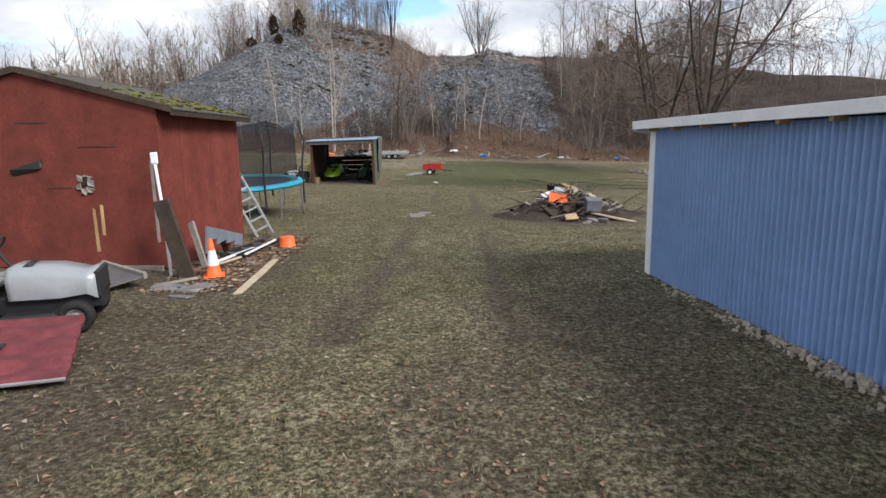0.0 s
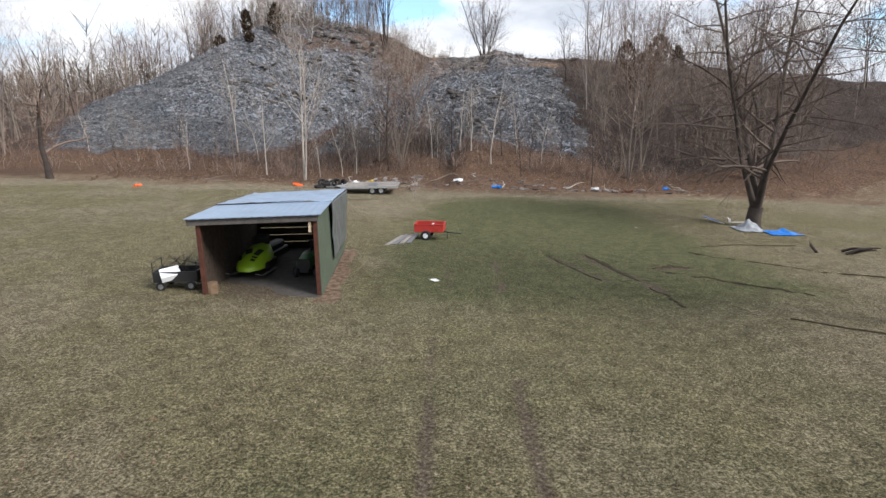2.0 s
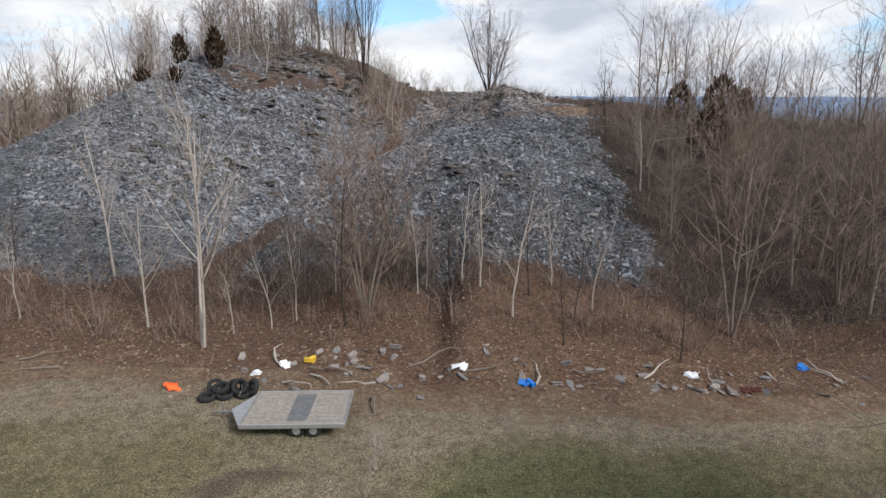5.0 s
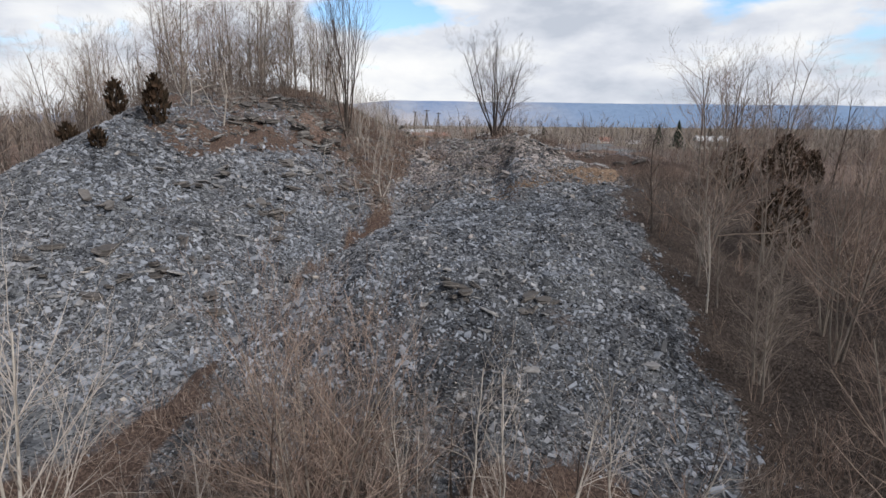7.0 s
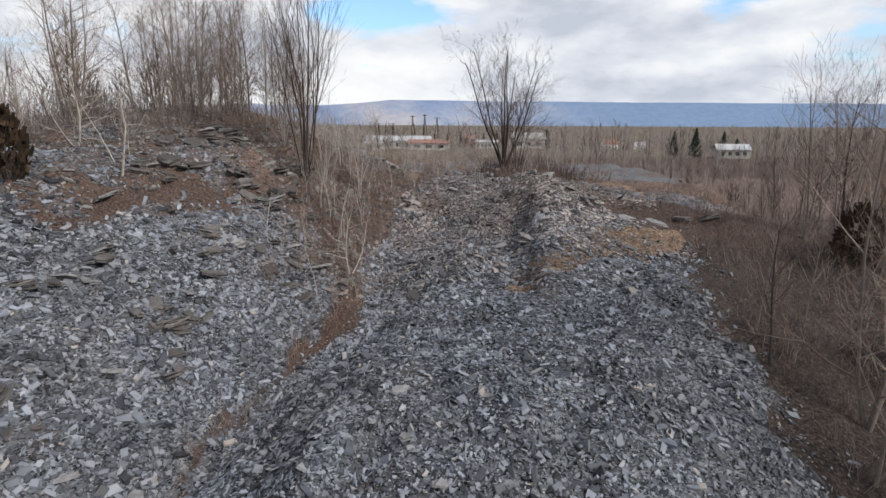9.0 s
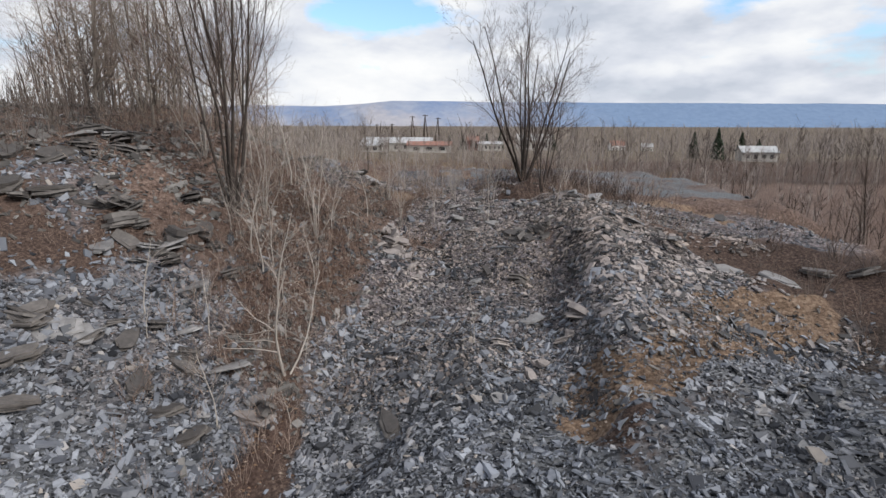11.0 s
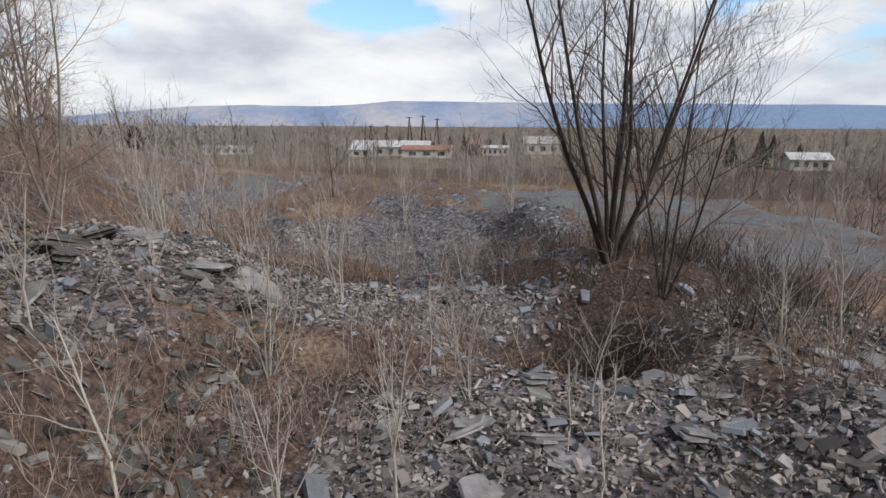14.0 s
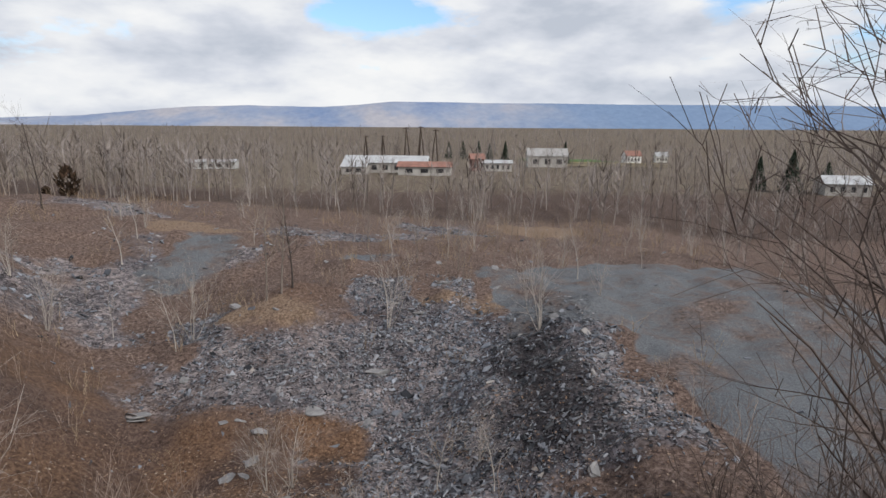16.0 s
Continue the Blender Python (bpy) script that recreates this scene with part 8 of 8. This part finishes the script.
def wood_edge():
    rng = np.random.default_rng(33)
    g = "rubble at the wood's edge"
    for k in range(70):
        x = rng.uniform(-9, 19)
        y = 52.9 + rng.normal() * 0.9 + 0.02 * abs(x)
        slab([PALES, SLABS, PALES][k % 3][k % 3], x, y, rng.uniform(0.15, 0.5), "pale rubble stone at the wood's edge", None, "rubble_stone", 0.02, g)
    for x, y, mat, lab in ((-10.2, 50.9, ORANGE, "orange plastic scrap in the leaves"), (-20.1, 48.6, ORANGE, "orange marker panel at the lawn's edge"), (3.6, 52.2, BLUE_TARP, "blue plastic rag among the rubble"), (16.7, 55.0, BLUE_TARP, "blue plastic bag in the leaves"), (-6.6, 53.4, WHITE_PAINT, "white plastic scrap in the brush"), (-5.6, 53.8, YELLOW, "yellow plastic scrap in the brush"), (-7.5, 52.5, WHITE_PAINT, "white plastic scrap in the brush"), (12.9, 52.6, RUST_RED, "rusty red scrap in the leaves"), (1.0, 52.8, WHITE_PAINT, "white plastic scrap in the rubble"), (11.0, 53.8, WHITE_PAINT, "white plastic scrap in the leaves")):
        bm = bmesh.new()
        for k in range(4):
            box(bm, pose(rng.normal() * 0.13, rng.normal() * 0.1, 0.02, rng.uniform(-25, 25), rng.uniform(-25, 25), rng.uniform(0, 180)), rng.uniform(0.2, 0.5), rng.uniform(0.12, 0.3), rng.uniform(0.03, 0.14), 0, 0.03)
        ob = part("plastic_scrap", bm, mat)
        ob.location = (x, y, gz0(x, y))
        tagged(ob, lab, "scrap", "litter at the wood's edge")
    for k in range(22):
        w = Wood()
        p, pts = np.zeros(3), [np.zeros(3)]
        for j in range(4):
            p = p + np.array([0.5, 0.0, 0.04]) + rng.normal(size=3) * 0.12
            pts.append(p)
        w.limb(pts, np.linspace(0.05, 0.012, 5), 5)
        ob = new("fallen_branch", mesh_of("fallen_branch", *w.arrays(), [BARK_GREY, BARK_PALE][k % 2]))
        x, y = rng.uniform(-18, 18), 52.6 + rng.normal() * 1.2
        ob.matrix_world = pose(x, y, gz0(x, y) + 0.06, 0, -4, rng.uniform(0, 360))
        tagged(ob, "fallen branch at the wood's edge", "branch", "fallen branches")


def tyre_rut(pts, width, seed):
    """A shallow dark rut pressed into the lawn."""
    rng = np.random.default_rng(seed)
    pts = np.array(pts, float)
    n = 10 * (len(pts) - 1) + 1
    f = np.linspace(0, len(pts) - 1, n)
    x, y = np.interp(f, np.arange(len(pts)), pts[:, 0]), np.interp(f, np.arange(len(pts)), pts[:, 1])
    x, y = x + rng.normal(size=n) * 0.025, y + rng.normal(size=n) * 0.025
    dx, dy = np.gradient(x), np.gradient(y)
    k = np.hypot(dx, dy)
    dx, dy = dx / k, dy / k
    half = width * 0.5 * np.clip(np.sin(np.linspace(0.05, 3.09, n)) * 2.2, 0.1, 1) * rng.uniform(0.45, 1.15, n)
    V = []
    for s, up in ((-1, 0.0), (-0.5, 0.03), (0.5, 0.03), (1, 0.0)):
        px, py = x - dy * half * s, y + dx * half * s
        V.append(np.stack([px, py, ground(px, py) + up], -1))
    V = np.stack(V, 1)
    i = np.arange(n * 4).reshape(n, 4)
    Q = np.stack([i[:-1, :-1], i[:-1, 1:], i[1:, 1:], i[1:, :-1]], -1).reshape(-1, 4)
    tagged(new("tyre_rut", mesh_of("tyre_rut", V, Q, RUT)), "dark tyre rut worn in the lawn", "rut", "ruts in the lawn", "structure")


RUT = plain("rut_soil", (0.062, 0.052, 0.033), 0.95, 0, 0.4, 12, 0.1, 0.9)
for k, (run, wide) in enumerate([([(3.6, 31.2), (3.9, 29.3), (4.35, 27.2)], 0.17), ([(4.9, 31.3), (5.3, 28.9), (5.45, 27.4)], 0.2), ([(5.5, 26.6), (5.6, 25.4), (5.5, 24.3)], 0.1), ([(6.6, 29.5), (7.3, 29.8), (7.9, 29.7)], 0.24),
                                 ([(9.0, 32.4), (10.4, 30.8), (13.5, 28.3)], 0.1), ([(10.1, 34.0), (12.0, 34.6), (14.5, 35.0)], 0.07), ([(6.6, 29.0), (7.7, 28.0), (9.6, 26.0)], 0.1), ([(7.5, 23.6), (9.5, 22.0), (12.0, 20.2)], 0.08)]):
    tyre_rut(run, wide, 300 + k)
red_shed()
blue_shed()
trampoline()
machine_shed()
snowmobile()
lawn_tractor(-3.78, 27.35, gz0(-3.6, 27) + 0.06, 176, GREEN_PAINT, "green lawn tractor parked in the open shed", "lawn_tractor", 0.8)
lawn_tractor(-3.90, 4.76, gz0(-3.9, 4.76), -72, SILVER, "lawn tractor with a silver hood by the red shed", "lawn_tractor", 0.84)
red_utility_bed()
clutter_by_shed()
burn_barrel()
debris_pile()
garden_cart()
flat_trailer()
tyre_pile()
dump_wagon()
tarp_by_maple()
wood_edge()
plant("sapling_many", -1.9, 46.3, 1.5, "low bare bush in the lawn", "bush")


def sunk_slab():
    """The cracked concrete slab sunk in the wheel track."""
    mat = plain("old_concrete", (0.215, 0.195, 0.175), 0.95, 0, 0.3, 7, 0.2, 0.5)
    t = thing("concrete_slab", pose(-0.44, 14.1, gz0(-0.44, 14.1) - 0.02, -3, 0, 5), "cracked muddy concrete slab sunk in the wheel track", "slab")
    for y, ln, turn in ((-0.33, 0.62, 2), (0.32, 0.60, -3)):
        bm = bmesh.new()
        box(bm, pose(0, y, 0, 0, 0, turn), 0.62, ln, 0.05, 0.012, 0.03)
        part("piece", bm, mat, t)


sunk_slab()
ob = boxed("paper_scrap", WHITE_PAINT, None, pose(0, 0, 0), 0.16, 0.22, 0.012, 0.003, "", 0.03)
ob.matrix_world = pose(-0.3, 27.0, gz0(-0.3, 27.0) + 0.01, 6, -4, 30)
tagged(ob, "scrap of white paper on the lawn", "scrap")


def lawn_scatter():
    rng = np.random.default_rng(44)

    def tuft(seed, blades):
        r = np.random.default_rng(seed)
        V, Q = [], []
        for k in range(blades):
            a, s = r.uniform(0, 6.28), r.uniform(0.2, 0.9)
            c, d = np.array([math.cos(a), math.sin(a), 0]), np.array([-math.sin(a), math.cos(a), 0])
            p, h = c * r.uniform(0, 0.05), r.uniform(0.018, 0.042)
            V += [p - d * 0.004, p + d * 0.004, p + c * s * h + d * 0.002 + [0, 0, h], p + c * s * h - d * 0.002 + [0, 0, h]]
            Q.append(np.arange(4) + 4 * k)
        return np.array(V), np.array(Q)

    def leaf(seed):
        r = np.random.default_rng(seed)
        k = r.uniform(0.6, 1.0)
        return np.array([(-0.03, -0.018 * k, 0.0), (0.03, -0.014, 0.012), (0.034, 0.018 * k, 0.002), (-0.028, 0.02, 0.014)]), np.array([[0, 1, 2, 3]])

    def sow(name, protos, count, region, mat, label, cat, size, power, weight):
        x = rng.uniform(region[0], region[1], count)
        y = region[2] + (region[3] - region[2]) * rng.uniform(size=count) ** power
        ok = rng.uniform(size=count) < weight(x, y)
        x, y = x[ok], y[ok]
        scatter_copies(name, protos, x, y, rng.uniform(size[0], size[1], len(x)), mat, label, cat, 0.0, 45, ground(x, y) + 0.002)

    def clear(x, y):
        shed = (x < -3.7) & (y > 7.5) & (y < 10.4) | (x > 2.8 + (6.6 - y) * 0.12) & (y < 6.8) | (x > -6.1) & (x < -3) & (y > 25.2) & (y < 31)
        return np.where(shed, 0.0, 1.0)

    sow("lawn_grass", [tuft(k, 6) for k in range(8)], 40000, (-12, 13, 1.0, 26), BLADE, "short worn grass, half green and half straw", "grass", (0.45, 1.0), 1.6, lambda x, y: clear(x, y) * (1 - 0.75 * cover(x, y)["mud"]))
    sow("dead_leaves", [leaf(k) for k in range(5)], 42000, (-12, 15, 1.0, 40), LITTER, "scattered dead leaves and bits in the grass", "leaves", (0.3, 0.85), 1.5, lambda x, y: clear(x, y) * np.clip(0.35 + 0.6 * vnoise(x, y, 2.2, 9) + 0.3 * cover(x, y)["mud"], 0.03, 1))
    sow("dead_leaves", [leaf(k) for k in range(5)], 2600, (-3.7, -2.2, 6.2, 10.2), LITTER, "brown leaves drifted along the shed", "leaves", (0.8, 1.6), 1.0, lambda x, y: np.clip(1.3 - np.abs(x + 3.1) * 1.5, 0, 1))
    sow("dead_leaves", [leaf(k) for k in range(5)], 16000, (-26, 24, 49.5, 60), LITTER, "deep dead leaves along the wood's edge", "leaves", (1.0, 2.6), 1.0, lambda x, y: sstep(50, 54, y + 1.5 * vnoise(x, y, 3, 4)))
    sow("dead_leaves", [leaf(k) for k in range(5)], 30000, (-14, 10, 80, 132), LITTER, "drifts of dead leaves among the slate", "leaves", (0.8, 2.2), 1.0, lambda x, y: np.clip(cover(x, y)["rust"] + cover(x, y)["amber"] + 0.35 * cover(x, y)["soil"] + 0.5 * cover(x, y)["tan"], 0, 1))


lawn_scatter()
# ---- the valley ----
def building(name, x, y, w, d, h, turn, wall, roof, label, rise=0.18, shed_roof=False, windows=0):
    z = float(land(x, y))
    t = thing(name, pose(x, y, z - 0.3, 0, 0, turn), label, "building", "buildings in the valley")
    bm = bmesh.new()
    box(bm, pose(0, 0, 0), w, d, h + 0.3)
    part("wall", bm, wall, t)
    top = h + 0.3
    bm = bmesh.new()
    hy = d * rise
    for s in (-1, 1):
        sheet(bm, [(-w / 2 - 0.4, s * (d / 2 + 0.5), top - 0.1), (w / 2 + 0.4, s * (d / 2 + 0.5), top - 0.1), (w / 2 + 0.4, 0, top + hy), (-w / 2 - 0.4, 0, top + hy)][:: 1 if s < 0 else -1], max(4, int(w)), 3, 0.1, lambda u, v: 0.03 * math.sin(u * w * 3))
    part("roof", bm, roof, t)
    for s in (-1, 1):
        bm = bmesh.new()
        prism(bm, pose(s * (w / 2 - 0.1), 0, 0, 0, 0, 90), [(-d / 2, top - 0.02), (d / 2, top - 0.02), (0, top + hy - 0.05)], 0.08)
        part("gable", bm, wall, t)
    for k in range(windows):
        boxed("window", BLACK, t, pose(-w / 2 + (k + 0.7) * w / (windows + 0.4), -d / 2 - 0.02, 0.3 + h * 0.3), w / windows * 0.42, 0.06, h * 0.42)
    return t


OLD_ROOF = plain("old_white_roof", (0.40, 0.405, 0.41), 0.7, 0.0, 0.3, 0.5, 0.3, 0.1)
OLD_WALL = plain("old_pale_wall", (0.40, 0.38, 0.35), 0.9, 0, 0.25, 0.6, 0.2, 0.1)
RED_ROOF = plain("rusty_roof", (0.26, 0.13, 0.10), 0.8, 0, 0.4, 0.6, 0.3, 0.1)
building("slate_mill", -15.5, 283, 25, 9, 3.2, -3, OLD_WALL, OLD_ROOF, "long derelict mill with a patchy white metal roof", 0.2, False, 7)
building("mill_lean_to", -24.0, 274, 7, 6, 2.4, -3, OLD_WALL, OLD_ROOF, "low pale lean-to against the mill", 0.15, False, 2)
building("mill_wing", -3.6, 272, 15, 6, 2.6, -3, OLD_WALL, RED_ROOF, "mill wing with a rusty red roof", 0.2, False, 3)
building("red_house", 12.5, 292, 4.0, 5, 4.0, 5, plain("brick_red_wall", (0.17, 0.085, 0.07), 0.9, 0, 0.2, 1), RED_ROOF, "small red house behind the mill", 0.3, False, 2)
building("long_hut", 19, 291, 9, 5, 2.8, 0, OLD_WALL, OLD_ROOF, "long low white hut behind the mill", 0.15, False, 5)
building("white_hut", -76, 300, 16, 5, 2.6, 6, plain("white_wall", (0.46, 0.46, 0.445), 0.8, 0, 0.15, 1), OLD_ROOF, "long low white building among the trees", 0.12, False, 5)
building("grey_barn", 42, 330, 15, 9, 4.5, -4, OLD_WALL, plain("grey_roof", (0.30, 0.29, 0.28), 0.8, 0, 0.2, 0.6), "grey barn beside the field", 0.3, False, 3)
building("cottage", 88, 230, 9, 6, 2.6, -10, OLD_WALL, OLD_ROOF, "white-roofed cottage at the edge of the woods", 0.25, False, 4)
building("farm_house", 125, 480, 10, 8, 5, 5, plain("white_house", (0.66, 0.65, 0.62), 0.8, 0, 0.1, 1), RED_ROOF, "white farmhouse beyond the fields", 0.4, False, 4)
building("farm_house", 175, 560, 9, 8, 5, -8, plain("cream_house", (0.60, 0.58, 0.52), 0.8, 0, 0.1, 1), OLD_ROOF, "cream farmhouse beyond the fields", 0.4, False, 4)


def field(name, mat, cx, cy, w, d, label):
    bm = bmesh.new()
    n = 16
    g = [[bm.verts.new((cx + (i / n - 0.5) * w, cy + (j / n - 0.5) * d, float(land(cx + (i / n - 0.5) * w, cy + (j / n - 0.5) * d)) + 0.35)) for i in range(n + 1)] for j in range(n + 1)]
    for j in range(n):
        for i in range(n):
            bm.faces.new((g[j][i], g[j][i + 1], g[j + 1][i + 1], g[j + 1][i]))
    tagged(part(name, bm, mat, None, "", True), label, "field", "", "structure")


field("field", plain("green_field", (0.075, 0.14, 0.035), 0.95, 0, 0.2, 0.05, 0.1), 100, 560, 66, 90, "green field in the valley")
field("field", plain("straw_field", (0.26, 0.21, 0.11), 0.95, 0, 0.2, 0.05, 0.1), 88, 430, 60, 70, "straw-coloured field in the valley")
field("field", plain("brown_field", (0.20, 0.16, 0.10), 0.95, 0, 0.2, 0.05, 0.1), 70, 352, 50, 34, "brown field in the valley")


def trestle(x, y, h):
    t = thing("derrick", pose(x, y, float(land(x, y)) - 0.2), "dark timber quarry derrick on three legs", "derrick", "derricks by the mill")
    for k in range(3):
        bm = bmesh.new()
        a = k * 2.1 + x
        tube(bm, [(math.cos(a) * h * 0.12, math.sin(a) * h * 0.12, 0), (0.0, 0.0, h)], [0.28, 0.14], 5)
        part("leg", bm, DARK_WOOD, t)
    boxed("cross_arm", DARK_WOOD, t, pose(0, 0, h - 0.6), h * 0.16, 0.25, 0.25)


for x, y, h in ((-12.5, 330, 15), (-6.5, 318, 15), (-1.0, 322, 14), (-30, 345, 12), (-22.5, 340, 12)):
    trestle(x, y, h)


def conifer(x, y, h, w):
    rng = np.random.default_rng(int(x * 7 + y))
    n = 420
    f = rng.uniform(0, 1, n)
    a = rng.uniform(0, 6.28, n)
    r = w * (1 - f) * rng.uniform(0.5, 1.05, n) + 0.05
    c = np.stack([r * np.cos(a), r * np.sin(a), 0.4 + f * (h - 0.4)], -1)
    d = np.stack([np.cos(a), np.sin(a), -0.25 + 0 * a], -1)
    s = np.stack([-np.sin(a), np.cos(a), 0 * a], -1)
    k = (0.35 + 0.06 * h) * rng.uniform(0.6, 1.2, n)[:, None]
    V = np.stack([c - s * k * 0.4, c + d * k * 0.7, c + s * k * 0.4, c + np.array([0, 0, 1]) * k * 0.8], 1)
    ob = thing("conifer", pose(x, y, float(land(x, y)) - 0.2), "dark evergreen standing among bare trees", "conifer", "conifers in the valley")
    new("foliage", mesh_of("foliage", V, np.arange(n * 4).reshape(-1, 4), plain("conifer_needles", (0.022, 0.034, 0.018), 0.9, 0, 0.3, 2) if "conifer_needles" not in bpy.data.materials else bpy.data.materials["conifer_needles"])).parent = ob
    w2 = Wood()
    w2.limb([(0, 0, -0.3), (0, 0, h * 0.95)], [0.25, 0.04], 6)
    new("trunk", mesh_of("trunk", *w2.arrays(), BARK_DARK)).parent = ob


for x, y, h, w in ((78, 232, 8.5, 2.8), (73, 236, 7.5, 2.2), (60, 380, 10, 3), (36, 420, 11, 3.2), (28, 425, 10, 3), (120, 300, 8, 2.6), (20, 600, 15, 5), (34, 610, 15, 5), (8, 605, 14, 5), (105, 260, 5, 2.2)):
    conifer(x, y, h, w)
